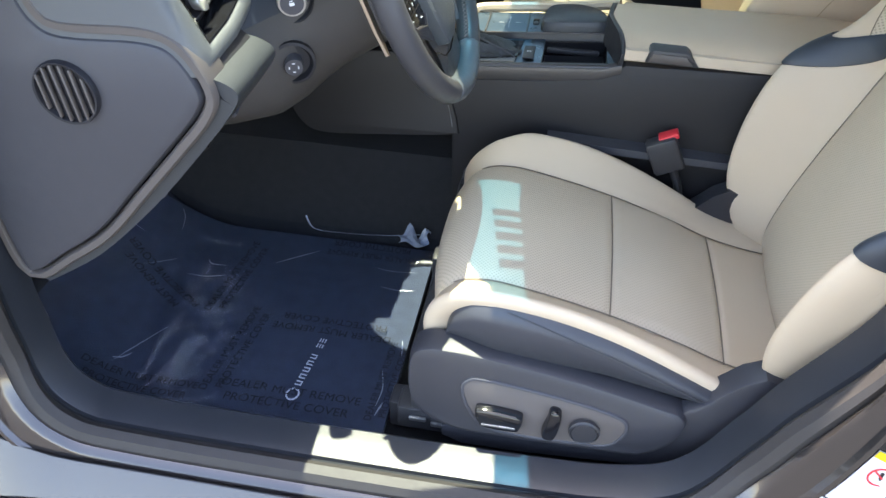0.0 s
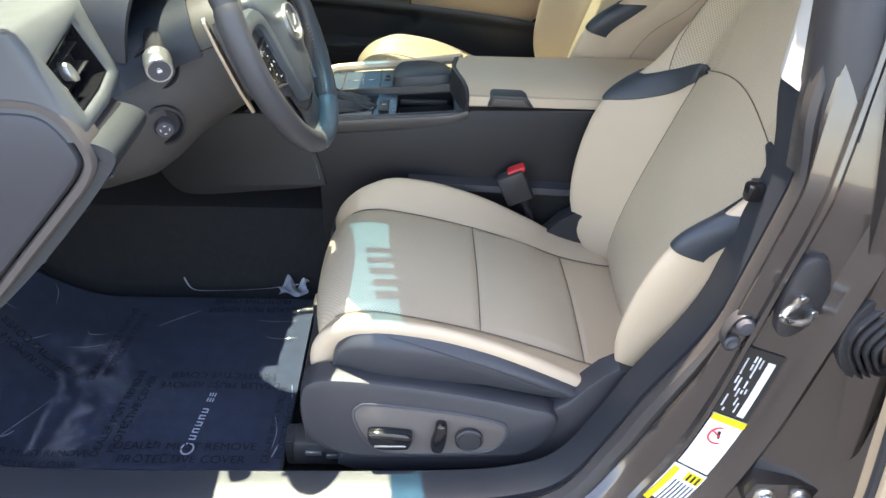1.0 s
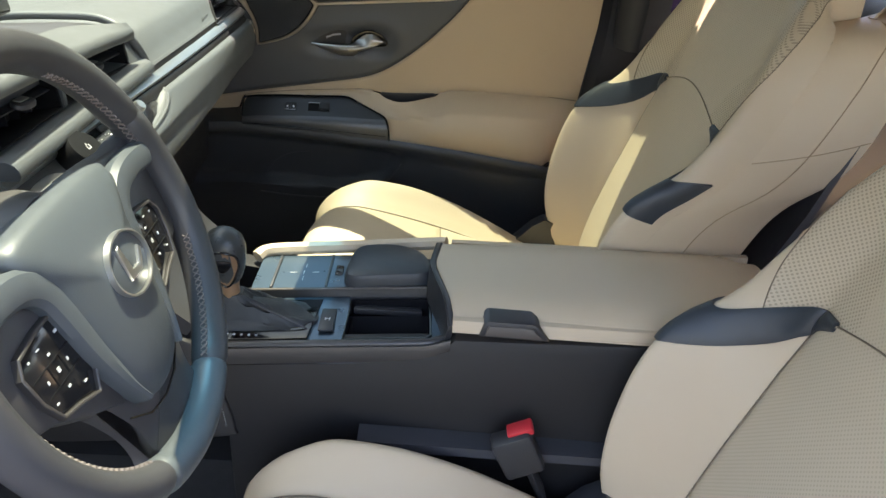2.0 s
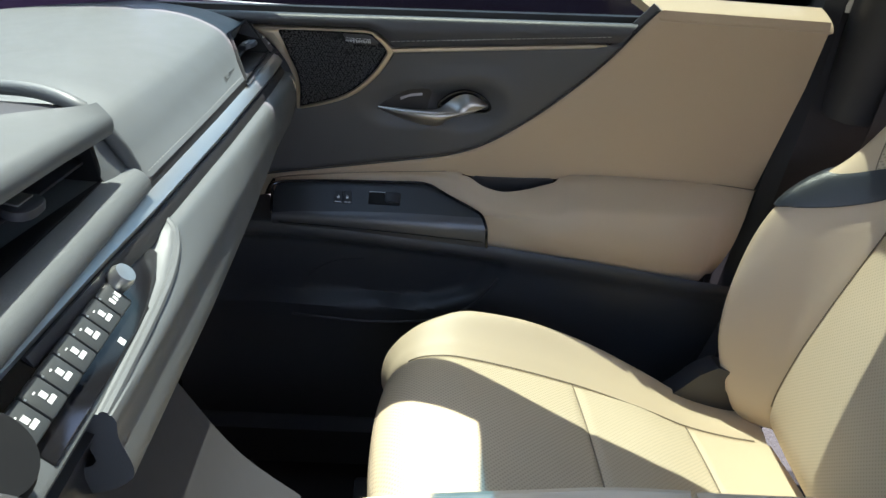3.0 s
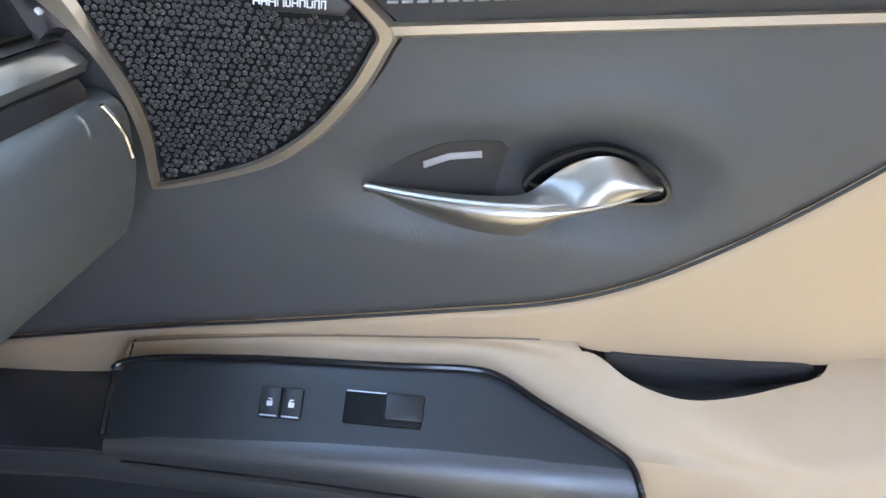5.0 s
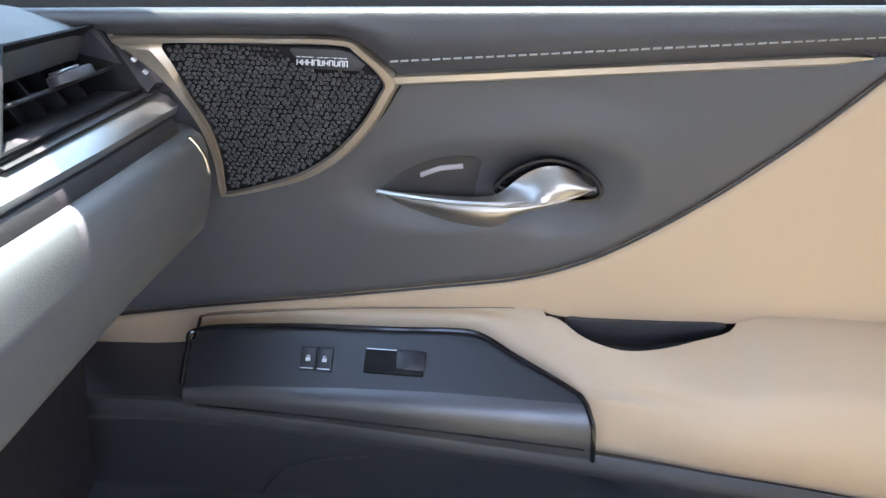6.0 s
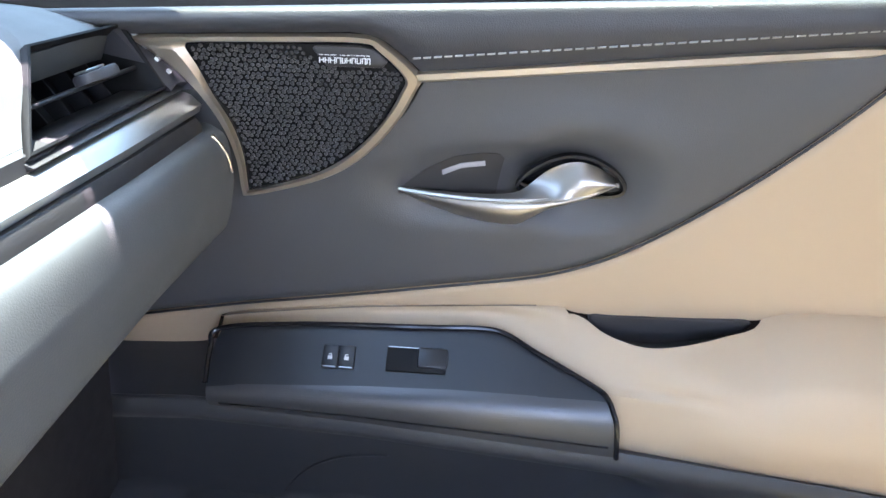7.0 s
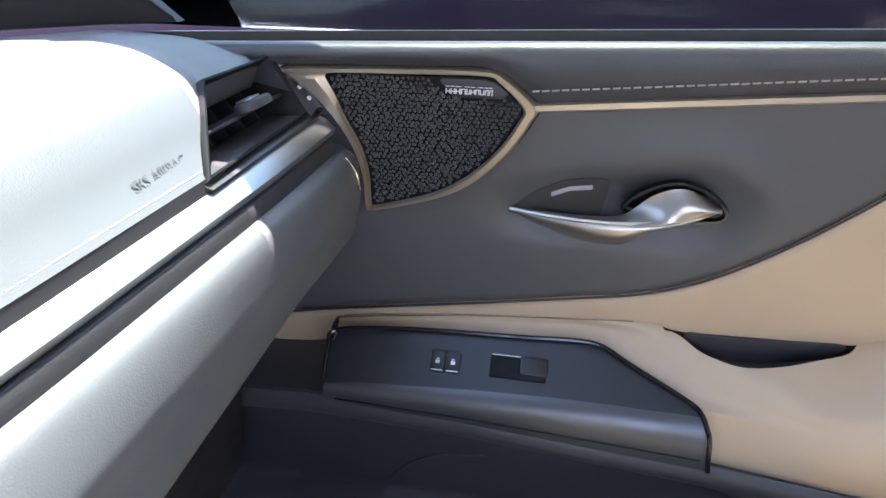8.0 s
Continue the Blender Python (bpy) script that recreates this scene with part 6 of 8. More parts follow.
tube("front_lip", [box_top(0.0, v) + Vector((-0.001, 0, -0.001)) for v in np.linspace(0.02, 0.98, 30)], 0.0035, M["plastic"], con, sides=8)
plate("latch", [(0.176, 0.747), (0.182, 0.768), (0.188, 0.7715), (0.244, 0.7715), (0.252, 0.768), (0.268, 0.747)], lambda x, z, d: (x, -0.103 - 0.012 * sm(0.14, 0.4, x) - d, z), 0.004, 0.002, M["plastic"], con, "black armrest latch", base=-0.03)
plate("latch_button", [(0.182, 0.750), (0.187, 0.766), (0.246, 0.766), (0.258, 0.750)], lambda x, z, d: (x, -0.103 - 0.012 * sm(0.14, 0.4, x) - d, z), 0.0065, 0.002, M["taupe_plastic"], con, base=0.0)
# gear selector
gear = thing("gear_selector", (-0.15, -0.04, 0.705), "leather and metal gear lever with dark boot on the console", "gear lever")
boot = []
for k, (zz, rx_, ry_, cx_) in enumerate([(0.705, 0.083, 0.038, -0.130), (0.713, 0.081, 0.037, -0.131), (0.719, 0.073, 0.034, -0.135), (0.724, 0.062, 0.030, -0.140), (0.731, 0.048, 0.026, -0.147), (0.737, 0.035, 0.021, -0.154), (0.743, 0.022, 0.017, -0.161), (0.752, 0.014, 0.014, -0.165)]):
    ring = []
    for t in np.linspace(0, 2 * math.pi, 48, endpoint=False):
        cr_, sr_ = math.copysign(abs(math.cos(t)) ** 0.6, math.cos(t)), math.copysign(abs(math.sin(t)) ** 0.6, math.sin(t))
        fold = 0.0 if k in (0, 7) else 0.0030 * math.sin(5 * t + 1.7 * k) + 0.0018 * math.sin(11 * t - 2.3 * k)
        ring.append((cx_ + rx_ * cr_ * (1 + 0.04 * math.sin(7 * t + 2 * k)), -0.033 + ry_ * sr_ * (1 + 0.06 * math.sin(6 * t + 1.4 * k)), zz + fold + tz(-0.13) - 0.707))
    boot.append(ring)
sweep("boot", boot, M["boot_leather"], gear, "creased dark leather boot")
tube("boot_seam", cr([(-0.058, -0.066, 0.7165), (-0.082, -0.061, 0.727), (-0.108, -0.055, 0.7345), (-0.138, -0.048, 0.745)], 5), 0.0016, M["black_leather"], gear, sides=6)
gm = axis_pose((-0.166, -0.036, 0.742), (-0.06, 0.0, 1.0), (0, 1, 0))
lathe("collar", [(0.0120, 0.0), (0.0122, 0.020), (0.0140, 0.030), (0.0, 0.030)], gm, M["bronze"], gear, "satin bronze collar")
kn = []
for h, rx_, ry_ in ((0.027, 0.013, 0.013), (0.034, 0.018, 0.016), (0.048, 0.0235, 0.020), (0.066, 0.0275, 0.024), (0.082, 0.0285, 0.026), (0.094, 0.0255, 0.024), (0.103, 0.018, 0.017), (0.108, 0.009, 0.009), (0.109, 0.002, 0.002)):
    kn.append([gm @ Vector((ry_ * math.sin(t), rx_ * math.cos(t), h)) for t in np.linspace(0, 2 * math.pi, 28, endpoint=False)])
knb = sweep("knob", kn, M["knob_leather"], gear, "dark leather gear knob")


def on_knob(a, b, d):
    """Point on the knob's near side: a across, b along its height, d out of it."""
    r = lerp_line([(0.027, 0.013), (0.034, 0.016), (0.048, 0.020), (0.066, 0.024), (0.082, 0.026), (0.094, 0.024)], b)
    return gm @ Vector((-r * math.sqrt(max(1 - (a / 0.0285) ** 2, 0.05)) - d, a, b))


loop_pts = [(a, b) for a, b, _ in cr([(p[0], p[1], 0) for p in [(0.0, 0.026), (0.0115, 0.038), (0.0205, 0.060), (0.0175, 0.078), (0.0, 0.085), (-0.0175, 0.078), (-0.0205, 0.060), (-0.0115, 0.038)]], 4, True)]
inlay = plate("knob_inlay", loop_pts, on_knob, 0.0012, 0.0006, M["bronze"], knb, "bronze metal inlay", base=-0.004)
tube("inlay_loop", [on_knob(a, b, 0.0012) for a, b in loop_pts], 0.0016, M["gloss_black"], inlay, "gloss black loop round the inlay", sides=8, closed=True)
plate("inlay_slot", [(a * 0.60, 0.0655 + (b - 0.0655) * 0.34) for a, b in loop_pts], on_knob, 0.0022, 0.0006, M["gloss_black"], inlay, base=-0.002)
plate("gear_plate", [(-0.25, -0.088), (-0.056, -0.088), (-0.046, 0.012), (-0.25, 0.012)], lambda x, y, d: (x, y, tz(x) + d), 0.004, 0.002, M["gloss_black"], gear, base=-0.006)
bars("gear_mark", [(-0.165 + 0.010 * k, -0.080, 0.003, 0.004) for k in range(5)], Matrix.Translation((0, 0, tz(-0.14) + 0.0052)), M["print"], gear, depth=0.0004)
pk = rbox("park_key", (-0.0330, -0.042, tz(-0.033) + 0.0025), (0.021, 0.054, 0.004), 0.0015, M["plastic"], gear, "park brake key")
bars("park_mark", [(-0.033, -0.042, 0.006, 0.0012), (-0.036, -0.042, 0.0012, 0.007), (-0.030, -0.042, 0.0012, 0.007)], Matrix.Translation((0, 0, tz(-0.033) + 0.0047)), M["print"], pk, depth=0.0003)

# ---------------------------------------------------------------- front seats
cush_line = [(a, b) for a, b, _ in smooth_line([(-0.108, 0.485), (-0.124, 0.525), (-0.120, 0.562), (-0.094, 0.588), (-0.055, 0.596), (0.0, 0.590), (0.15, 0.553), (0.26, 0.515), (0.33, 0.487), (0.40, 0.470), (0.46, 0.462)], 6)]
cl_len = [0.0]
for p, q in zip(cush_line, cush_line[1:]):
    cl_len.append(cl_len[-1] + math.hypot(q[0] - p[0], q[1] - p[1]))
cl_tab = [(l / cl_len[-1], p) for l, p in zip(cl_len, cush_line)]


def cl_at(u):
    for (a, p), (b, q) in zip(cl_tab, cl_tab[1:]):
        if u <= b:
            t = (u - a) / (b - a)
            return p[0] + (q[0] - p[0]) * t, p[1] + (q[1] - p[1]) * t, q[0] - p[0], q[1] - p[1]
    return (*cl_tab[-1][1], 1, 0)


INS = 0.66


def cushion(u, v):
    """Seat cushion skin: u from the front underside to the back, v across from -1 to 1."""
    x, z, dx, dz = cl_at(u)
    L = math.hypot(dx, dz)
    nx, nz = -dz / L, dx / L
    front = 1 - sm(-0.16, -0.02, x)
    w = 0.230 - 0.030 * front - 0.006 * sm(0.25, 0.46, x)
    a = abs(v)
    if a < INS:
        s, h = a / INS * 0.158, 0.006 * math.cos(a / INS * math.pi / 2)
    else:
        t = (a - INS) / (1 - INS)
        ang = t * math.pi * 0.60
        s = 0.158 + (w - 0.158) * math.sin(min(ang, math.pi / 2)) ** 0.85
        h = 0.042 * math.sin(min(ang * 1.25, math.pi * 0.5)) ** 1.2 * (1 - 0.5 * front) * (1 - 0.85 * sm(0.05, 0.44, x))
        if ang > math.pi * 0.32:
            k = (ang - math.pi * 0.32) / (math.pi * 0.28)
            h -= 0.036 * k ** 1.7
            s += 0.004 * math.sin(k * math.pi)
    h -= 0.0045 * math.exp(-((a - INS) / 0.018) ** 2)
    for xs in (0.150, 0.330):
        if a < INS:
            h -= 0.004 * math.exp(-((x - xs) / 0.004) ** 2)
    if a < INS:
        h += 0.004 * math.sin(math.pi * sm(0.15, 0.33, x)) if 0.15 < x < 0.33 else 0
    nose = (1 - sm(-0.14, 0.10, x)) * (s / 0.23) ** 3
    return x + nx * h + 0.036 * nose, math.copysign(s, v), z + nz * h - 0.022 * nose


back_line = [(a, b) for a, b, _ in smooth_line([(0.445, 0.455), (0.428, 0.49), (0.438, 0.56), (0.470, 0.67), (0.508, 0.78), (0.545, 0.89), (0.583, 1.00), (0.606, 1.055), (0.628, 1.090), (0.658, 1.110), (0.72, 1.116)], 6)]
bl_len = [0.0]
for p, q in zip(back_line, back_line[1:]):
    bl_len.append(bl_len[-1] + math.hypot(q[0] - p[0], q[1] - p[1]))
bl_tab = [(l / bl_len[-1], p) for l, p in zip(bl_len, back_line)]


def bl_at(u):
    for (a, p), (b, q) in zip(bl_tab, bl_tab[1:]):
        if u <= b:
            t = (u - a) / (b - a)
            return p[0] + (q[0] - p[0]) * t, p[1] + (q[1] - p[1]) * t, q[0] - p[0], q[1] - p[1]
    return (*bl_tab[-1][1], 1, 0)


INB = 0.52
half_w = [(0.45, 0.205), (0.55, 0.238), (0.70, 0.262), (0.80, 0.272), (0.90, 0.266), (1.0, 0.250), (1.05, 0.232), (1.085, 0.205), (1.105, 0.17), (1.116, 0.14)]
wing_f = [(a, b) for a, b, _ in smooth_line([(0.45, 0.018), (0.50, 0.055), (0.55, 0.086), (0.60, 0.104), (0.66, 0.114), (0.72, 0.116), (0.76, 0.108), (0.79, 0.092), (0.82, 0.070), (0.86, 0.050), (0.92, 0.036), (0.97, 0.028), (1.03, 0.020), (1.10, 0.012), (1.19, 0.006)], 3)]
core_w = [(0.45, 0.172), (0.60, 0.180), (0.80, 0.182), (0.90, 0.175), (1.0, 0.160), (1.1, 0.11)]


def backrest(u, v, lift=0.0):
    """Backrest skin: u from below up, v across from -1 to 1."""
    x, z, dx, dz = bl_at(u)
    L = math.hypot(dx, dz)
    nx, nz = -dz / L, dx / L
    w, f, core = lerp_line(half_w, z), lerp_line(wing_f, z), lerp_line(core_w, z)
    a = abs(v)
    if a < INB:
        s, h = core * a / INB, 0.010 * math.cos(a / INB * math.pi / 2)
    else:
        t = (a - INB) / (1 - INB)
        s = core + (w - core) * (1 - (1 - t) ** 1.35) if t < 1 else w
        h = f * (sm(-0.10, 0.74, t) ** 1.1 - sm(-0.10, 0.74, 0) ** 1.1 * (1 - t) ** 2)
        if t > 0.72:
            k = (t - 0.72) / 0.28
            h -= 0.060 * k ** 2.0
            s += 0.004 * math.sin(math.pi * k)
    if z < 0.90:
        h -= 0.005 * math.exp(-((a - INB) / 0.016) ** 2)
    h += lift
    return x + nx * h, math.copysign(s, v), z + nz * h


# lower and upper edge of the dark inlay, seam over the back and edges of the perforated band, as lines over the width or the height
inlay_lo = [(a, b) for a, b, _ in smooth_line([(0.42, 0.886), (0.50, 0.866), (0.62, 0.817), (0.75, 0.772), (0.88, 0.750), (1.0, 0.752)], 5)]
inlay_hi = [(a, b) for a, b, _ in smooth_line([(0.42, 0.890), (0.50, 0.889), (0.58, 0.880), (0.70, 0.850), (0.80, 0.822), (0.88, 0.818), (0.94, 0.828), (1.0, 0.842)], 5)]
band_in = [(0.89, 0.32), (0.96, 0.41), (1.004, 0.52), (1.061, 0.68), (1.12, 0.80)]
band_out = [(0.86, 0.64), (0.90, 0.67), (0.958, 0.77), (1.016, 0.87), (1.06, 0.92), (1.12, 0.96)]


def yoke(a):
    """Height of the break between the lower and upper back over the width."""
    a = abs(a)
    if a < 0.42:
        return 0.888 + 0.027 * math.cos(a / 0.42 * math.pi / 2)
    return (lerp_line(inlay_lo, a) + lerp_line(inlay_hi, a)) / 2


def u_of_z(zz):
    best = min(bl_tab, key=lambda e: abs(e[1][1] - zz) + (10 if e[0] > 0.97 else 0))
    lo, hi = 0.05, 0.96
    for _ in range(40):
        m_ = (lo + hi) / 2
        if bl_at(m_)[1] < zz:
            lo = m_
        else:
            hi = m_
    return lo


def u_of_x(xx):
    lo, hi = 0.2, 1.0
    for _ in range(40):
        m_ = (lo + hi) / 2
        if cl_at(m_)[0] < xx:
            lo = m_
        else:
            hi = m_
    return lo


def seat(name, cy, dz, out, label, switches, dx=0.0, back_dx=0.0, back_dz=0.0):
    """A front seat centred on y = cy; out is the side of the door, -1 or 1."""
    s = thing(name, (0.15, cy, 0.28 + dz), label, "car seat", "front seats")
    C = lambda u, v: Vector(cushion(u, v)) + Vector((dx, cy, dz))
    B = lambda u, v, l=0.0: Vector(backrest(u, v, l)) + Vector((back_dx, cy, back_dz))
    ua, ub = u_of_x(0.150), u_of_x(0.330)
    for nm, u0, u1, mt in (("cushion_front", 0.0, ua, "perf_seat"), ("cushion_middle", ua, ub, "perf_faint_seat"), ("cushion_rear", ub, 1.0, "leather")):
        surf(nm, lambda u, v, u0=u0, u1=u1: C(u0 + (u1 - u0) * u, (2 * v - 1) * INS), 44 if u0 == 0 else 24, 30, M[mt], s, 0.015)
    for sd in (-1, 1):
        surf("cushion_bolster", lambda u, v, sd=sd: C(u, sd * (INS + (1 - INS) * v)), 80, 22, M["leather"], s, 0.012, "cream leather side bolster", flip=sd < 0)
        pts = [C(u, sd * INS) + Vector((0, 0, 0.0028)) for u in np.linspace(0.16, 0.97, 60)]
        tube("cushion_seam", pts, 0.0012, M["seam"], s, sides=5)
    for uu in (ua, ub):
        tube("cross_seam", [C(uu, v) + Vector((0, 0, 0.0012)) for v in np.linspace(-INS, INS, 24)], 0.0012, M["seam"], s, sides=5)
    # dark skirt below the bolster, both sides, and the front
    for sd in (-1, 1):
        def skirt(u, v, sd=sd):
            uu = 0.10 + 0.88 * u
            p = C(uu, sd * 0.985)
            q = C(uu, sd * 0.79)
            p.z = q.z
            p.y = q.y + (p.y - q.y) * math.sqrt(min(v / 0.25, 1.0))
            low_z = lerp_line([(-0.16, 0.515), (0.0, 0.520), (0.15, 0.505), (0.26, 0.480), (0.34, 0.465), (0.46, 0.45)], p.x) + dz
            top = lerp_line([(-0.16, 0.548), (-0.08, 0.583), (0.0, 0.592), (0.15, 0.578), (0.26, 0.556), (0.36, 0.535), (0.46, 0.50)], p.x) + dz
            top = p.z - 0.001
            z = top + (min(low_z, top - 0.005) - top) * v
            bow = 0.014 * math.sin(math.pi * (0.12 + 0.88 * v))
            return Vector((p.x + 0.012 * (0.5 - u), p.y + sd * (0.003 + bow), z))
        surf("cushion_skirt", skirt, 60, 12, M["black_leather"], s, 0.008, "black leather cushion side", flip=sd < 0)
        tube("skirt_seam", [skirt(0.2 + 0.75 * t, 0.12 + 0.50 * t) + Vector((0, sd * 0.0010, 0)) for t in np.linspace(0, 1, 30)], 0.0010, M["plastic"], s, sides=5)
        tube("skirt_piping", [skirt(t, 0.0) + Vector((0, sd * 0.001, 0.0005)) for t in np.linspace(0, 1, 50)], 0.0012, M["black_leather"], s, sides=6)
    # plastic base shells
    base_o = [(-0.132, 0.44), (-0.135, 0.50), (-0.12, 0.525), (-0.08, 0.532), (0.0, 0.524), (0.12, 0.506), (0.235, 0.482), (0.262, 0.474), (0.272, 0.455), (0.255, 0.415), (0.225, 0.388), (0.19, 0.380), (0.0, 0.376), (-0.06, 0.380), (-0.105, 0.40)]
    base_s = [(a, b + dz) for a, b, _ in cr([(p[0], p[1], 0) for p in base_o], 3, True)]
    rail_o = [(-0.05, 0.33), (-0.055, 0.382), (0.20, 0.386), (0.262, 0.47), (0.29, 0.490), (0.36, 0.555), (0.43, 0.50), (0.44, 0.38), (0.36, 0.345), (0.25, 0.345)]
    rail_s = [(a, b + dz) for a, b, _ in cr([(p[0], p[1], 0) for p in rail_o], 3, True)]
    for sd in (-1, 1):
        lean = lambda x, z, d, sd=sd: (x, cy + sd * (0.244 + 0.018 * sm(0.53, 0.42, z - dz) + d), z)
        shell_ = plate("base_shell", base_s, lean, 0.014, 0.010, M["base_dark"], s, "dark grey plastic seat base", base=-0.03)
        plate("rear_shell", rail_s, lambda x, z, d, sd=sd: (x, cy + sd * (0.240 + 0.012 * sm(0.53, 0.42, z - dz) + d), z), 0.010, 0.006, M["base_dark"], s, "dark grey rear base cover", base=-0.03)
        if switches and sd == out:
            pl = [(-0.055, 0.472), (-0.045, 0.488), (-0.02, 0.492), (0.09, 0.480), (0.17, 0.464), (0.192, 0.448), (0.186, 0.420), (0.165, 0.398), (0.12, 0.393), (0.02, 0.392), (-0.02, 0.404), (-0.045, 0.440)]
            pl = [(a, b + dz) for a, b, _ in cr([(p[0], p[1], 0) for p in pl], 4, True)]
            recess = frame_ring("switch_field_rim", pl, inset2(pl, 0.005), lambda x, z, d: lean(x, z, 0.014 + d), 0.003, M["grey_plastic"], shell_, base=-0.004)
            plate("switch_field", inset2(pl, 0.004), lambda x, z, d: lean(x, z, 0.013 + d), 0.0025, 0.001, M["taupe_plastic"], shell_, "taupe switch field", base=-0.01)
            lsw = [(a, b + dz) for a, b, _ in cr([(p[0], p[1], 0) for p in [(-0.030, 0.440), (-0.024, 0.449), (0.02, 0.446), (0.040, 0.441), (0.038, 0.420), (0.028, 0.413), (-0.012, 0.414), (-0.026, 0.425)]], 3, True)]
            k1 = plate("slide_switch", lsw, lambda x, z, d: lean(x, z, 0.0155 + d), 0.014, 0.006, M["gloss_black"], shell_, "black seat slide switch", base=-0.002)
            # silver bar stands in for a highlight on the switch
            rbox("painted_slide_glint", (0.006, cy + sd * 0.2915, 0.424 + dz), (0.050, 0.002, 0.004), 0.001, M["silver"], k1)
            rsw = [(a, b + dz) for a, b, _ in cr([(p[0], p[1], 0) for p in [(0.079, 0.462), (0.092, 0.462), (0.096, 0.448), (0.092, 0.416), (0.084, 0.406), (0.072, 0.410), (0.070, 0.422), (0.076, 0.445)]], 3, True)]
            plate("recline_switch", rsw, lambda x, z, d: lean(x, z, 0.0155 + d), 0.014, 0.006, M["gloss_black"], shell_, "black backrest switch", base=-0.002)
            lathe("lumbar_switch", [(0.0225, 0.0), (0.0225, 0.006), (0.020, 0.008), (0.0188, 0.0065), (0.0178, 0.0085), (0.0, 0.0095)], axis_pose(lean(0.131, 0.429 + dz, 0.0155), (0, sd, 0.05), (1, 0, 0)), M["plastic"], shell_, "round black lumbar switch", sides=28)
    plate("base_front", [(cy - 0.235, 0.33 + dz), (cy - 0.24, 0.50 + dz), (cy + 0.24, 0.50 + dz), (cy + 0.235, 0.33 + dz)], lambda y, z, d: (-0.118 - d, y, z), 0.02, 0.01, M["plastic"], s, base=-0.02)
    for sd in (-1, 1):
        rbox("floor_rail", (0.10, cy + sd * 0.19, 0.315), (0.56, 0.045, 0.06 + 0.0 * dz), 0.006, M["plastic"], s)
        rbox("rail_foot", (-0.11, cy + sd * 0.215, 0.345), (0.10, 0.05, 0.05), 0.006, M["plastic"], s)
        for k in range(3):
            rbox("rail_catch", (-0.125 + 0.035 * k, cy + sd * 0.243, 0.352 - 0.008 * k), (0.028, 0.006, 0.008), 0.002, M["silver"], s)
        tube("rail_link", [(0.1, cy + sd * 0.19, 0.34), (0.16, cy + sd * 0.2, 0.42 + dz)], 0.02, M["plastic"], s)
    # backrest
    cut_u = {}

    def u_cut(a):
        k = round(abs(a), 4)
        if k not in cut_u:
            cut_u[k] = u_of_z(yoke(k))
        return cut_u[k]

    def upper(w, lo, hi, t, sd):
        """Upper back between two lines over the height; w from the break to the top."""
        zz = bl_at(u_cut(0.3) + (1 - u_cut(0.3)) * w)[1]
        a0, a1 = (lerp_line(q, zz) if q else e for q, e in ((lo, 0.0), (hi, 1.0)))
        a = a0 + (a1 - a0) * t
        return B(u_cut(a) + (1 - u_cut(a)) * w, sd * a)

    surf("backrest_lower", lambda u, v: B(u_cut((2 * v - 1) * INB) * u, (2 * v - 1) * INB), 44, 40, M["perf_faint"], s, 0.02)
    surf("backrest_upper", lambda u, v: upper(u, None, band_in, abs(2 * v - 1), 1 if v > 0.5 else -1), 34, 40, M["perf_faint"], s, 0.02)
    for sd in (-1, 1):
        surf("perforated_band", lambda u, v, sd=sd: upper(u, band_in, band_out, v, sd), 34, 14, M["perf_back"], s, 0.02, "perforated cream leather band", flip=sd < 0)
        surf("shoulder_pad", lambda u, v, sd=sd: upper(u, band_out, None, v, sd), 40, 16, M["leather"], s, 0.014, "smooth cream leather shoulder", flip=sd < 0)
        surf("backrest_bolster", lambda u, v, sd=sd: B(u_cut(INB + (1 - INB) * v) * u, sd * (INB + (1 - INB) * v)), 60, 30, M["leather"], s, 0.014, "cream leather backrest bolster", flip=sd < 0)
        tube("band_seam", [upper(w, band_out, None, 0.0, sd) + Vector((-0.0008, 0, 0.0008)) for w in np.linspace(0.03, 0.95, 40)], 0.0008, M["seam"], s, sides=5)

        # dark inlay across the bolster
        def inlay(u, v, sd=sd):
            a = 0.425 + 0.555 * u
            zl, zh = lerp_line(inlay_lo, a), lerp_line(inlay_hi, a)
            return B(u_of_z(zl + (zh - zl) * v), sd * a, 0.0026 - 0.0022 * abs(2 * v - 1) ** 4)
        surf("bolster_inlay", inlay, 40, 14, M["inlay_leather"], s, 0.004, "dark slate leather inlay", flip=sd < 0)
        for vv in (0.0, 1.0):
            tube("inlay_piping", [inlay(t, vv) for t in np.linspace(0, 1, 40)], 0.0017, M["black_leather"], s, sides=6)
        tube("inlay_piping", [inlay(1.0, t) for t in np.linspace(0, 1, 12)], 0.0017, M["black_leather"], s, sides=6)
        tube("backrest_seam", [B(u, sd * INB) + Vector((-0.0016, 0, 0.0008)) for u in np.linspace(0.06, u_of_z(0.858), 50)], 0.0010, M["seam"], s, sides=5)
        # padded flank running back from the bolster
        def flank(u, v, sd=sd):
            p = B(0.02 + 0.97 * u, sd * 1.0)
            t = v
            dep = 0.19 * lerp_line([(0, 0.9), (0.5, 1.0), (0.85, 0.8), (1, 0.35)], u)
            return Vector((p.x + dep * t, p.y - sd * (0.028 * t ** 1.5) + sd * 0.006 * math.sin(math.pi * t), p.z + 0.02 * t))
        tube("flank_cross_seam", [flank(0.58 + 0.02 * t, t) + Vector((0, sd * 0.0006, 0)) for t in np.linspace(0.02, 0.98, 20)], 0.0008, M["thread_tan"], s, sides=5)
        surf("backrest_flank", flank, 50, 14, M["leather"], s, 0.012, "cream leather backrest flank", flip=sd < 0)
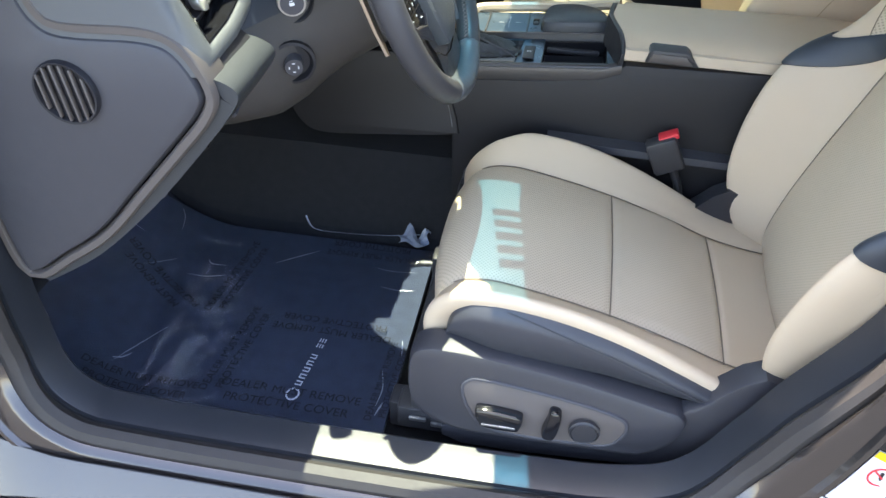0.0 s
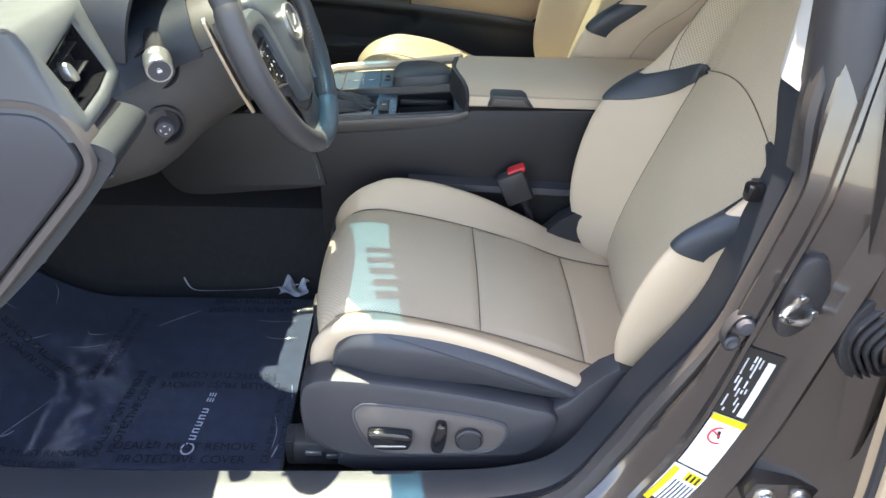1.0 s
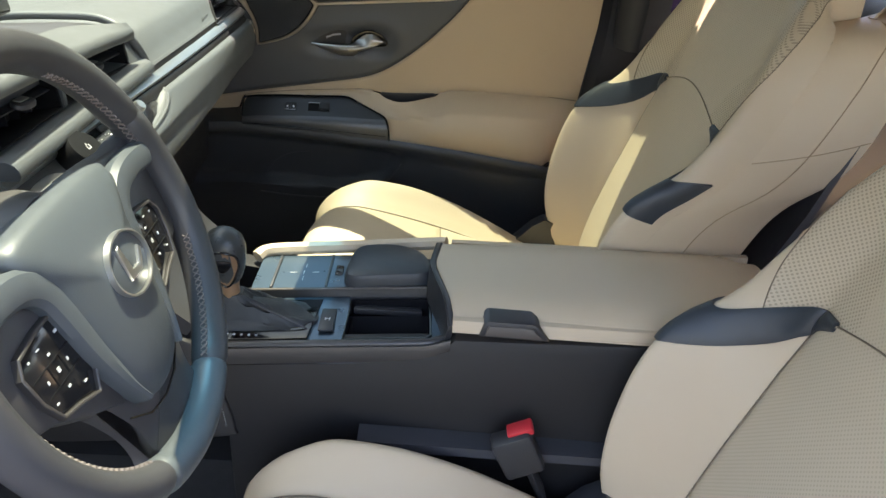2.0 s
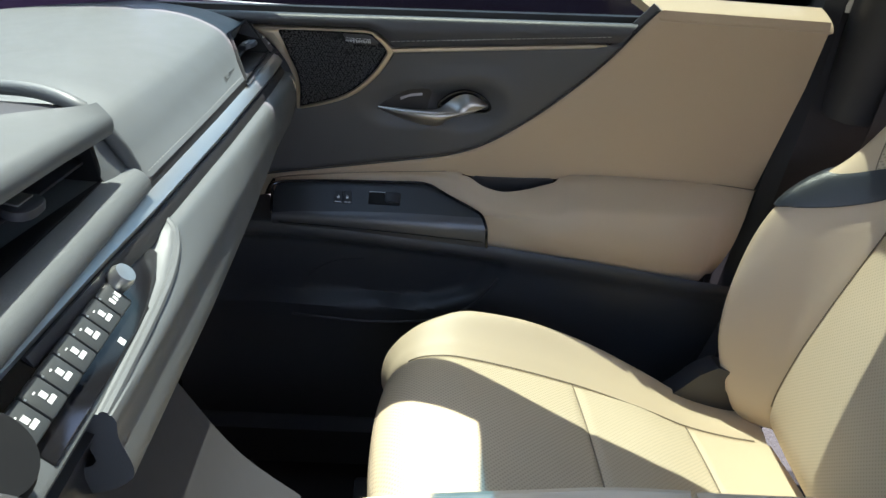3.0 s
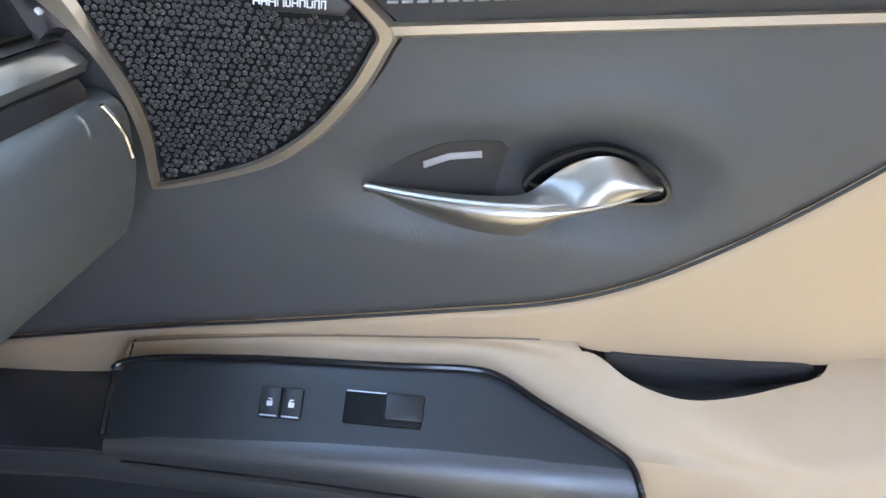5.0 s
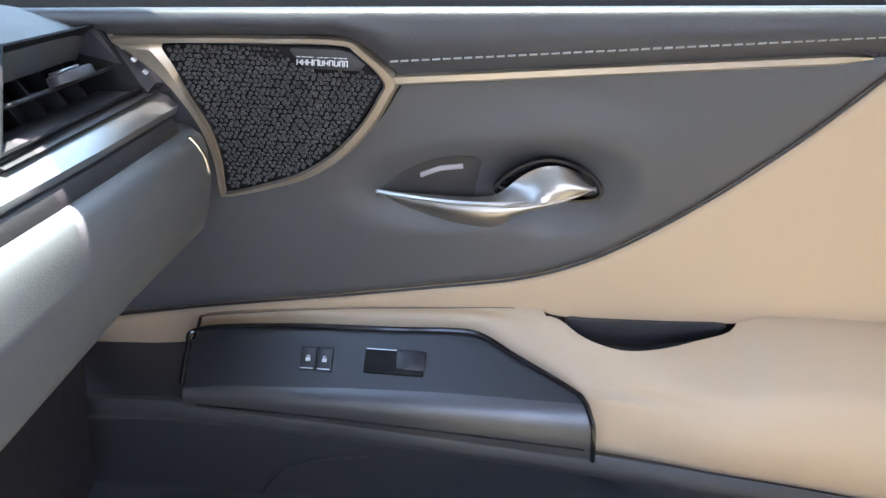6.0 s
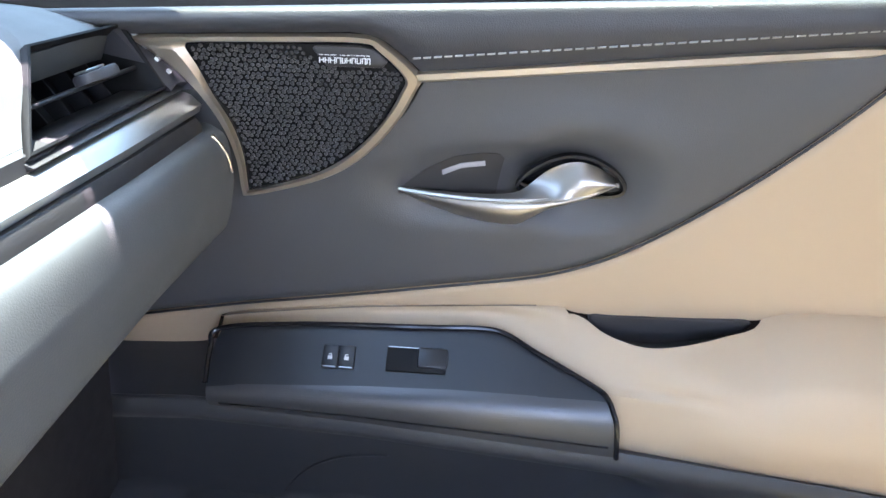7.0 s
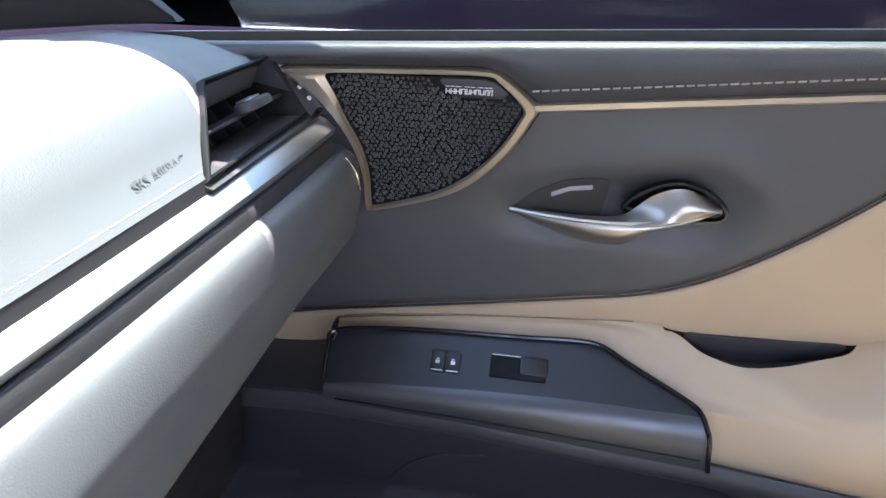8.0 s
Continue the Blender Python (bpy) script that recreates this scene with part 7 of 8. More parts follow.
        tube("flank_seam", [flank(t, 0.28 + 0.30 * t) + Vector((0, sd * 0.0008, 0)) for t in np.linspace(0.1, 0.95, 40)], 0.0008, M["thread_tan"], s, sides=5)
    tube("yoke_seam", [B(u_cut(v), v) + Vector((-0.001, 0, 0.001)) for v in np.linspace(-0.42, 0.42, 36)], 0.0011, M["seam"], s, sides=5)

    def shell_back(u, v):
        x, z, _, _ = bl_at(0.03 + 0.94 * u)
        w = lerp_line(half_w, z) - 0.022
        return Vector((x + 0.19 - 0.05 * sm(0.9, 1.19, z) - 0.02 * (2 * v - 1) ** 4, cy + (2 * v - 1) * w, z + back_dz))
    surf("backrest_shell", shell_back, 24, 16, M["grey_plastic"], s, 0.01, "dark grey backrest shell")
    hm = Matrix.Translation((0.70, cy, 1.235 + back_dz)) @ pose(0, 0, 0, 0, 12)
    rbox("headrest", (0, 0, 0), (0.085, 0.25, 0.16), 0.035, M["leather"], s, "cream leather headrest", m=hm, seg=4)
    for sd in (-1, 1):
        tube("headrest_post", [(0.685, cy + sd * 0.06, 1.08 + back_dz), (0.70, cy + sd * 0.06, 1.20 + back_dz)], 0.006, M["chrome"], s)
    return s


seat("car_seat", -0.405, 0.0, -1, "cream leather driver seat with black side trim and power switches", True)
seat("car_seat", 0.372, 0.032, 1, "cream leather passenger seat with dark bolster inlays", False, -0.02, 0.006, 0.05)

# belt buckle beside the driver's cushion
bk = thing("belt_buckle", (0.27, -0.16, 0.50), "black belt buckle with a red release button on a webbing stalk", "belt buckle")
bkm = axis_pose((0.238, -0.158, 0.612), (-0.42, -0.05, 0.90), (0, 1, 0))
bb = rbox("buckle_body", (0, 0, -0.016), (0.030, 0.056, 0.070), 0.006, M["plastic"], bk, m=bkm)
rbox("release_button", (0, 0.004, 0.021), (0.023, 0.036, 0.011), 0.003, M["red"], bk, "red release button", m=bkm)
tube("stalk", [bkm @ Vector((0, 0, -0.03)), bkm @ Vector((0, 0.002, -0.09)), bkm @ Vector((0, 0.012, -0.15))], 0.016, M["plastic"], bk, sides=8, squash=0.5)
rail2 = thing("console_side_rail", (0.2, -0.145, 0.56), "thin grey ledge along the console beside the seat", "trim", kind="structure")
bar("ledge", [(0.02, 0.585), (0.02, 0.600), (0.42, 0.586), (0.42, 0.572)], [-0.155, -0.12], M["grey_plastic"], rail2)

# rear bench
rb = thing("rear_bench", (1.2, 0, 0.3), "cream leather rear bench seat", "car seat")
surf("bench_cushion", lambda u, v: (0.92 + 0.5 * u, (v - 0.5) * 1.34, 0.30 + 0.27 * sm(0, 0.12, u) + 0.02 * math.sin(6 * math.pi * v) - 0.05 * u), 20, 40, M["leather"], rb, 0.1)
surf("bench_back", lambda u, v: (1.38 + 0.25 * u, (v - 0.5) * 1.34, 0.50 + 0.60 * u), 16, 30, M["leather"], rb, 0.1, flip=True)

# ---------------------------------------------------------------- floor mat with clear cover
floor_z = lambda x: 0.296 + 0.16 * sm(-0.62, -1.0, x)
fm = thing("floor_mat", (-0.45, -0.4, 0.29), "navy-black carpet floor mat in the driver footwell", "floor mat")
surf("pile", lambda u, v: (-0.92 + 0.735 * u, -0.665 + 0.505 * v, floor_z(-0.92 + 0.735 * u) + 0.003), 24, 10, M["mat"], fm, 0.012)
film_m = bpy.data.materials.new("clear_film")
film_m.use_nodes = True
fn, fl = film_m.node_tree.nodes, film_m.node_tree.links.new
fn.clear()
f_out, f_tr, f_gl, f_mx, f_fr = (fn.new(k) for k in ("ShaderNodeOutputMaterial", "ShaderNodeBsdfTransparent", "ShaderNodeBsdfGlossy", "ShaderNodeMixShader", "ShaderNodeFresnel"))
f_tr.inputs[0].default_value = (0.93, 0.94, 0.97, 1)
f_gl.inputs["Roughness"].default_value = 0.10
f_fr.inputs[0].default_value = 1.5
f_half = fn.new("ShaderNodeMath")
f_half.operation = "MULTIPLY"
f_half.inputs[1].default_value = 0.035
fl(f_fr.outputs[0], f_half.inputs[0])
fl(f_half.outputs[0], f_mx.inputs[0])
fl(f_tr.outputs[0], f_mx.inputs[1])
fl(f_gl.outputs[0], f_mx.inputs[2])
fl(f_mx.outputs[0], f_out.inputs[0])
M["film"] = film_m


def film_at(x, y):
    n1 = noise.noise(Vector((x * 9, y * 9, 1.3)))
    n2 = noise.noise(Vector((x * 30 + y * 12, y * 22 - x * 15, 4.0)))
    n3 = noise.noise(Vector((x * 7 + 3, y * 11 - x * 6, 7.0)))
    n4 = noise.noise(Vector((x * 14 - y * 9, y * 6 + x * 12, 2.2)))
    patch = 0.25 + 0.75 * sm(-0.05, 0.30, noise.noise(Vector((x * 9 + 9, y * 9, 5.0))))
    ridge = (0.0012 * max(1 - abs(n3) * 14, 0) ** 2 + 0.0004 * max(1 - abs(n4) * 14, 0) ** 2) * patch
    crease = ridge + 0.004 * math.exp(-((x * 0.8 + y + 0.93) / 0.008) ** 2) + 0.003 * math.exp(-((x - 0.5 * y + 0.12) / 0.006) ** 2)
    up = 0.022 * sm(-0.24, -0.15, y)
    return floor_z(x) + 0.010 + 0.0016 * n1 + 0.0004 * abs(n2) + crease + up


cover = thing("mat_cover", (-0.45, -0.4, 0.31), "crinkled clear plastic cover with printed warnings over the mat", "plastic cover")
surf("film", lambda u, v: (-0.93 + 0.755 * u, -0.672 + 0.517 * v, film_at(-0.93 + 0.755 * u, -0.672 + 0.517 * v)), 170, 120, M["film"], cover, 0.0006, "crinkled clear film")
M["film_print"] = pbr("black_film_print", (0.014, 0.016, 0.022), 0.6, var=0.5, var_scale=40, spec=0.2)


def print_at(text, x, y, rot, size):
    """Printed words that follow the creases of the film."""
    ob = letters("printed_line", text, size, Matrix.Translation((x, y, 0)) @ pose(0, 0, 0, 0, 0, rot), M["film_print"], cover, depth=0.0)
    for v in ob.data.vertices:
        v.co.z = film_at(v.co.x, v.co.y) + 0.0014


for x, y, rot, size in ((-0.359, -0.612, 0, 0.024), (-0.332, -0.430, 180, 0.022), (-0.700, -0.385, 150, 0.022), (-0.625, -0.628, 0, 0.020), (-0.315, -0.205, 180, 0.018), (-0.487, -0.515, 84, 0.021), (-0.560, -0.325, 84, 0.021), (-0.200, -0.540, 88, 0.018)):
    o = Vector((0, size * 0.62, 0))
    o.rotate(Euler((0, 0, radians(rot))))
    print_at("DEALER MUST REMOVE" if rot not in (150,) else "MUST REMOVE", x + o.x, y + o.y, rot, size)
    print_at("PROTECTIVE COVER", x - o.x, y - o.y, rot, size)
lg = Matrix.Translation((-0.350, -0.535, floor_z(-0.35) + 0.005)) @ pose(0, 0, 0, 0, 0, 84)
bars("mat_emblem", [(-0.040 + 0.0165 * k + e, 0, 0.0022, 0.012) for k in range(5) for e in (0, 0.0080)] + [(-0.036 + 0.0165 * k, 0.0048 if k % 2 else -0.0048, 0.0090, 0.0020) for k in range(5)] + [(0.058 + 0.014 * k, e, 0.009, 0.0020) for k in range(2) for e in (-0.005, 0, 0.005)], lg, M["print"], fm, label="pale woven emblem strokes")
em = [(0.014 * math.cos(t) - 0.062, 0.012 * math.sin(t)) for t in np.linspace(0, 2 * math.pi, 24, endpoint=False)]
frame_ring("mat_ring", em, inset2(em, 0.003), lambda a, b, d: lg @ Vector((a, b, d)), 0.0012, M["print"], fm)


tube("film_fold_glint", cr([(-0.47, -0.158, 0.352), (-0.45, -0.170, 0.330), (-0.40, -0.172, 0.328), (-0.32, -0.168, 0.330), (-0.26, -0.163, 0.334), (-0.22, -0.160, 0.340)], 6), 0.003, M["film_fold_glint"], cover, "folded film edge with its shine put into a pale colour", sides=6, squash=0.5, radii=[0.0022 - 0.0018 * math.sin(math.pi * i / 30) for i in range(31)])
surf("film_crumple", lambda u, v: (-0.262 + 0.060 * u + 0.004 * math.sin(9 * v), -0.178 + 0.030 * v + 0.008 * math.sin(7 * u), 0.325 + 0.016 * math.sin(11 * u + 5 * v) * v + 0.012 * v), 12, 8, M["film_fold_glint"], cover, 0.0008, "crumpled film corner")
# thin pale strips laid on the film as painted highlights
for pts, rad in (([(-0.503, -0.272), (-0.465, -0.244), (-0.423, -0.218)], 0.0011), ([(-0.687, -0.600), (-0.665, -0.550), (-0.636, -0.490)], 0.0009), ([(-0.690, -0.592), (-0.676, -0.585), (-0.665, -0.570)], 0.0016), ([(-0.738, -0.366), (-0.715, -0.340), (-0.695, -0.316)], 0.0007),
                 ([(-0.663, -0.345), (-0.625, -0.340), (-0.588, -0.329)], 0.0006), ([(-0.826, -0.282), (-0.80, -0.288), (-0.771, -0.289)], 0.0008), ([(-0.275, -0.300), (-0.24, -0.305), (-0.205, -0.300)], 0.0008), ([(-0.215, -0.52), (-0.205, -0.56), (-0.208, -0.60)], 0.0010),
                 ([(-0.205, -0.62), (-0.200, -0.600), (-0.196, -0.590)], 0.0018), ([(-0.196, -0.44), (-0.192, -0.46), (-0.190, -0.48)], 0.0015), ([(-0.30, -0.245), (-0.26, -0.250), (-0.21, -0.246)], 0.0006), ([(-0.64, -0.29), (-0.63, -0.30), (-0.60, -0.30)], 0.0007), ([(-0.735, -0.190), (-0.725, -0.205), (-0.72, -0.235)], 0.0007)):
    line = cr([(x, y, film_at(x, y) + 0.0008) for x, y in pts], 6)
    tube("film_glint", line, rad, M["film_fold_glint"], cover, sides=5, squash=0.4, radii=[rad * (0.25 + 0.75 * math.sin(math.pi * i / (len(line) - 1))) for i in range(len(line))])
# ---------------------------------------------------------------- driver's pillar: labels, striker, fixings


def rail_at(t, o, y):
    """A point by the cut line's index t, o outward of it."""
    k = int(min(max(t, 0), len(aper) - 2))
    fr = t - k
    return aper[k].lerp(aper[k + 1], fr) + aper_n[k].lerp(aper_n[k + 1], fr) * o + Vector((0, y, 0))


def rail_t(x, z, o):
    best = min((i * 0.1 for i in range(10 * (len(aper) - 1))), key=lambda t: (rail_at(t, o, 0).x - x) ** 2 + (rail_at(t, o, 0).z - z) ** 2)
    return best


lab = thing("pillar_label", (0.42, -0.80, 0.5), "white and yellow warning labels on the painted pillar", "label")


def label_patch(name, t0, t1, w0, w1, material, parent, label="", lift=0.0012):
    def f(u, v):
        w = w0 + (w1 - w0) * v
        return rail_at(t0 + (t1 - t0) * u, 0.075 + 0.045 * w, -0.7903 - 0.0117 * w - lift)
    return surf(name, f, 10, 6, material, parent, 0.0011, label)


ta, tb, tc, td = rail_t(0.354, 0.424, 0.098), rail_t(0.437, 0.501, 0.098), rail_t(0.494, 0.600, 0.098), rail_t(0.512, 0.715, 0.098)
l1 = label_patch("white_label", ta, tb - 0.1, -0.12, 1.15, M["white_label"], lab, "white airbag label with fine print")
label_patch("yellow_band", ta + 0.25, tb - 0.35, 0.0, 0.2, M["yellow_label"], l1, lift=0.0026)
label_patch("yellow_box", tb - 1.0, tb - 0.3, 0.5, 1.0, M["yellow_label"], l1, lift=0.0026)
for k in range(6):
    label_patch("print_line", ta + 0.3, tb - 1.25, 0.34 + 0.12 * k, 0.37 + 0.12 * k, M["grey_plastic"], l1, lift=0.0026)
for k in range(3):
    label_patch("print_line", tb - 0.95, tb - 0.38, 0.56 + 0.15 * k, 0.62 + 0.15 * k, M["black_label"], l1, lift=0.0036)
label_patch("yellow_label", ta - 1.6, ta - 0.25, 0.0, 1.1, M["yellow_label"], lab, "yellow label strip")
l2 = label_patch("white_label", tb + 0.05, tc - 0.05, 0.0, 1.0, M["white_label"], lab, "white label with a red prohibition sign")
label_patch("yellow_band", tc - 0.45, tc - 0.05, 0.0, 1.0, M["yellow_label"], l2, lift=0.0026)
rc = rail_at(rail_t(0.470, 0.566, 0.098), 0.098, -0.7985)
rm = axis_pose(rc, (0.0, -1, 0.06), (1, 0, 0))
ro = [(0.0155 * math.cos(t), 0.0155 * math.sin(t)) for t in np.linspace(0, 2 * math.pi, 28, endpoint=False)]
frame_ring("red_ring", ro, inset2(ro, 0.0022), lambda a, b, d: rm @ Vector((a, b, d)), 0.0012, M["red"], l2)
bars("red_slash", [(0, 0, 0.028, 0.0022)], rm @ pose(0, 0, 0, 0, 0, -45), M["red"], l2)
bars("sign_mark", [(0, 0.003, 0.004, 0.010), (0.003, -0.004, 0.008, 0.003)], rm, M["black_label"], l2, depth=0.0006)
l3 = label_patch("black_label", tc + 0.05, td, -0.05, 0.95, M["black_label"], lab, "black label with pale fine print")
rngp = random.Random(8)
for k in range(34):
    t = tc + 0.12 + (td - tc) * rngp.random() * 0.9
    w = rngp.choice((0.04, 0.14, 0.24, 0.34, 0.44))
    label_patch("print_line", t, min(t + rngp.uniform(0.15, 0.5), td - 0.1), w, w + 0.045, M["print"], l3, lift=0.0022)
label_patch("print_strip", tc + 0.2, td - 0.5, 0.60, 0.80, M["white_label"], l3, lift=0.0024)

stk = thing("door_striker", (0.50, -0.80, 0.80), "zinc steel door striker loop bolted to a black plate", "striker")
plate("striker_plate", [(a, b) for a, b, _ in cr([(p[0], p[1], 0) for p in [(0.488, 0.765), (0.487, 0.82), (0.497, 0.862), (0.520, 0.868), (0.535, 0.84), (0.538, 0.80), (0.525, 0.765), (0.505, 0.750)]], 4, True)], lambda x, z, d: (x, -0.795 - d, z), 0.010, 0.004, M["plastic"], stk, "black striker backing", base=-0.01)
tube("striker_loop", cr([(0.505, -0.800, 0.812), (0.492, -0.822, 0.815), (0.478, -0.832, 0.814), (0.474, -0.834, 0.806), (0.486, -0.830, 0.797), (0.508, -0.826, 0.792), (0.522, -0.804, 0.792)], 5), 0.0046, M["steel"], stk, "bright steel loop", sides=10)
for x, z in ((0.507, 0.813), (0.524, 0.792)):
    lathe("bolt_head", [(0.0058, -0.008), (0.0058, 0.003), (0.0045, 0.004), (0.0, 0.004)], axis_pose((x, -0.808, z), (0.2, -1, 0), (1, 0, 0)), M["steel"], stk, sides=12)

cup = thing("fixing_recess", (0.455, -0.79, 0.74), "oval black fixing recess with a bolt in the flange", "fixing")
co = [(a, b) for a, b, _ in cr([(p[0], p[1], 0) for p in [(0.437, 0.722), (0.436, 0.742), (0.446, 0.765), (0.462, 0.772), (0.470, 0.758), (0.468, 0.738), (0.456, 0.716), (0.445, 0.712)]], 4, True)]
frame_ring("recess_rim", co, inset2(co, 0.003), lambda x, z, d: (x, -0.783 - d, z), 0.005, M["plastic"], cup, base=-0.01)
plate("recess_floor", inset2(co, 0.002), lambda x, z, d: (x, -0.780 - d, z), 0.003, 0.001, M["gloss_black"], cup, base=-0.004)
lathe("bolt", [(0.010, 0), (0.010, 0.007), (0.007, 0.009), (0.004, 0.007), (0.0, 0.007)], axis_pose((0.447, -0.783, 0.727), (0, -1, 0.1), (1, 0, 0)), M["grey_plastic"], cup, sides=16)
lathe("plug", [(0.012, 0), (0.0125, 0.009), (0.009, 0.013), (0.0, 0.014)], axis_pose((0.458, -0.783, 0.754), (0, -1, 0.1), (1, 0, 0)), M["grey_plastic"], cup, sides=18)

hinge = thing("rear_door_hinge", (0.58, -0.85, 0.44), "painted metal door hinge with two bolts on the pillar", "hinge")
plate("hinge_plate", [(0.503, 0.485), (0.500, 0.508), (0.510, 0.530), (0.565, 0.528), (0.600, 0.520), (0.625, 0.498), (0.620, 0.484), (0.565, 0.482)], lambda x, z, d: (x, -0.842 - d, z), 0.008, 0.003, M["paint"], hinge, base=-0.03)
for x, z in ((0.523, 0.507), (0.574, 0.506)):
    lathe("hinge_bolt", [(0.015, 0), (0.015, 0.004), (0.010, 0.006), (0.010, 0.012), (0.007, 0.014), (0.0, 0.013)], axis_pose((x, -0.850, z), (0, -1, 0.1), (1, 0, 0)), M["steel"], hinge, sides=12)
boot_t = thing("wiring_boot", (0.63, -0.85, 0.68), "black ribbed rubber wiring boot beside the pillar", "boot")
for k in range(4):
    oo = [((0.040 - 0.007 * k) * math.cos(t) * (1 + 0.25 * abs(math.cos(2 * t))) * 0.9 + 0.604, (0.060 - 0.009 * k) * math.sin(t) + 0.775) for t in np.linspace(0, 2 * math.pi, 28, endpoint=False)]
    frame_ring("rib", oo, inset2(oo, 0.004), lambda x, z, d, k=k: (x, -0.838 - d - 0.006 * k, z), 0.005, M["rubber"], boot_t, base=-0.006)
plate("boot_base", [(0.604 + 0.05 * math.cos(t), 0.775 + 0.07 * math.sin(t)) for t in np.linspace(0, 2 * math.pi, 24, endpoint=False)], lambda x, z, d: (x, -0.826 - d, z), 0.008, 0.004, M["rubber"], boot_t, base=-0.02)
outer = thing("pillar_skin", (0.66, -0.84, 0.3), "bronze-grey painted outer pillar with a pressed ridge", "pillar", kind="structure")
sweep("pressed_skin", [[(0.60 + 0.05 * sm(1.15, 0.4, z) + 0.035 * math.sin(3.0 * (z - 0.3)) * 0.4 + dx, y, z) for dx, y in ((-0.07, -0.815), (-0.045, -0.850), (-0.03, -0.856), (-0.018, -0.850), (0.0, -0.832), (0.05, -0.835), (0.09, -0.850), (0.12, -0.86), (0.12, -0.78), (-0.07, -0.78))] for z in np.linspace(0.26, 1.16, 20)], M["paint"], outer)

# upper pillar trim in pale grey, belt and guide
ub = thing("upper_pillar_trim", (0.46, -0.66, 1.07), "pale grey upper pillar trim above the black one", "trim", kind="structure")
along_cut("pale_trim", [(0.05, -0.655), (0.002, -0.664), (-0.006, -0.690), (0.000, -0.726), (0.05, -0.728)], M["headliner"], ub, lo=min(range(len(aper)), key=lambda i: abs(aper[i].z - 1.03) + (0 if aper[i].x > 0 else 9)))
hk = thing("belt_guide", (0.46, -0.69, 0.89), "small black belt guide loop beside the backrest", "belt guide")
rbox("loop", (0.468, -0.690, 0.893), (0.024, 0.018, 0.026), 0.006, M["gloss_black"], hk)
rbox("loop_arm", (0.488, -0.676, 0.893), (0.04, 0.012, 0.020), 0.004, M["plastic"], hk)
for side, nm in ((-1, "driver"), (1, "passenger")):
    bt = thing("seat_belt", (0.56, side * 0.64, 0.4), "black woven seat belt hanging along the pillar", "seat belt", "front belts")
    st = []
    for p in cr([(0.47, side * 0.655, 0.36), (0.52, side * 0.672, 0.6), (0.545, side * 0.672, 0.9), (0.545, side * 0.64, 1.12), (0.53, side * 0.59, 1.30)], 5):
        st.append([(p.x - 0.024, p.y, p.z), (p.x + 0.024, p.y + side * 0.004, p.z), (p.x + 0.024, p.y + side * 0.006, p.z), (p.x - 0.024, p.y + side * 0.002, p.z)])
    sweep("webbing", st, M["rubber"], bt)
    rbox("anchor", (0.50, side * 0.668, 0.46), (0.03, 0.012, 0.06), 0.004, M["grey_plastic"], bt, m=pose(0, 0, 0, 0, 20))
pale = thing("far_pillar_cover", (0.5, 0.70, 1.08), "pale grey cover on the upper middle pillar", "trim", kind="structure")
sweep("pale_cover", [[(x0, y0, z0), (x0 + 0.02, y0 - 0.026, z0), (x0 + 0.13, y0 - 0.026, z0), (x0 + 0.15, y0 + 0.03, z0), (x0, y0 + 0.04, z0)] for x0, y0, z0 in ((0.455, 0.752, 1.09), (0.457, 0.742, 1.14), (0.465, 0.70, 1.25), (0.475, 0.635, 1.37))], M["headliner"], pale)

# ---------------------------------------------------------------- next car, seen through the passenger window
nb = thing("parked_car", (-0.2, 2.35, 0.0), "dark plum glossy car parked alongside", "car")
pr = cr([(1.72, 0.22, 0), (1.66, 0.45, 0), (1.635, 0.70, 0), (1.638, 0.86, 0), (1.645, 0.96, 0), (1.662, 1.025, 0), (1.72, 1.07, 0), (1.96, 1.24, 0), (2.10, 1.40, 0), (2.35, 1.47, 0), (2.9, 1.47, 0)], 4)
st = []
for x in np.linspace(-3.3, 1.9, 30):
    tp = 1 - 0.09 * (abs(x + 0.7) / 2.6) ** 3
    st.append([(x, p[0] + (1 - tp) * 0.9, p[1] * (tp if p[1] < 1.03 else tp * (1 - 0.32 * sm(1.1, 2.5, abs(x + 0.7))))) for p in pr])
st = [s_ + [(s_[0][0], 2.9, 0.22)] for s_ in st]
sweep("body_shell", st, M["plum"], nb, "dark plum glossy body", flat_angle=60)
for x in (-2.12, 0.72):
    lathe("tyre", [(0.20, -0.1), (0.31, -0.1), (0.325, -0.07), (0.325, 0.07), (0.31, 0.1), (0.20, 0.1)], axis_pose((x, 1.80, 0.325), (0, -1, 0), (1, 0, 0)), M["rubber"], nb, sides=28)
    lathe("rim", [(0.0, 0.05), (0.20, 0.07), (0.205, -0.05), (0.0, -0.05)], axis_pose((x, 1.80, 0.325), (0, -1, 0), (1, 0, 0)), M["silver"], nb, sides=24)
sw_pts = [(-1.7, 1.79, 1.12), (-1.0, 1.945, 1.23), (-0.4, 1.985, 1.26), (0.3, 1.945, 1.23), (0.8, 1.79, 1.12), (-0.4, 1.765, 1.10)]
raw("side_window", [Vector(p) + Vector((0, -0.004, 0.004)) for p in sw_pts] + [Vector(p) + Vector((0, 0.004, 0.0)) for p in sw_pts], [tuple(range(6)), tuple(range(11, 5, -1))] + [(i, (i + 1) % 6, 6 + (i + 1) % 6, 6 + i) for i in range(6)], M["gloss_black"], nb, smooth=False)
for x in (-0.95, 0.15):
    tube("door_pull", [(x, 1.640, 0.80), (x + 0.04, 1.622, 0.805), (x + 0.16, 1.622, 0.808), (x + 0.20, 1.640, 0.806)], 0.012, M["chrome"], nb, sides=8)

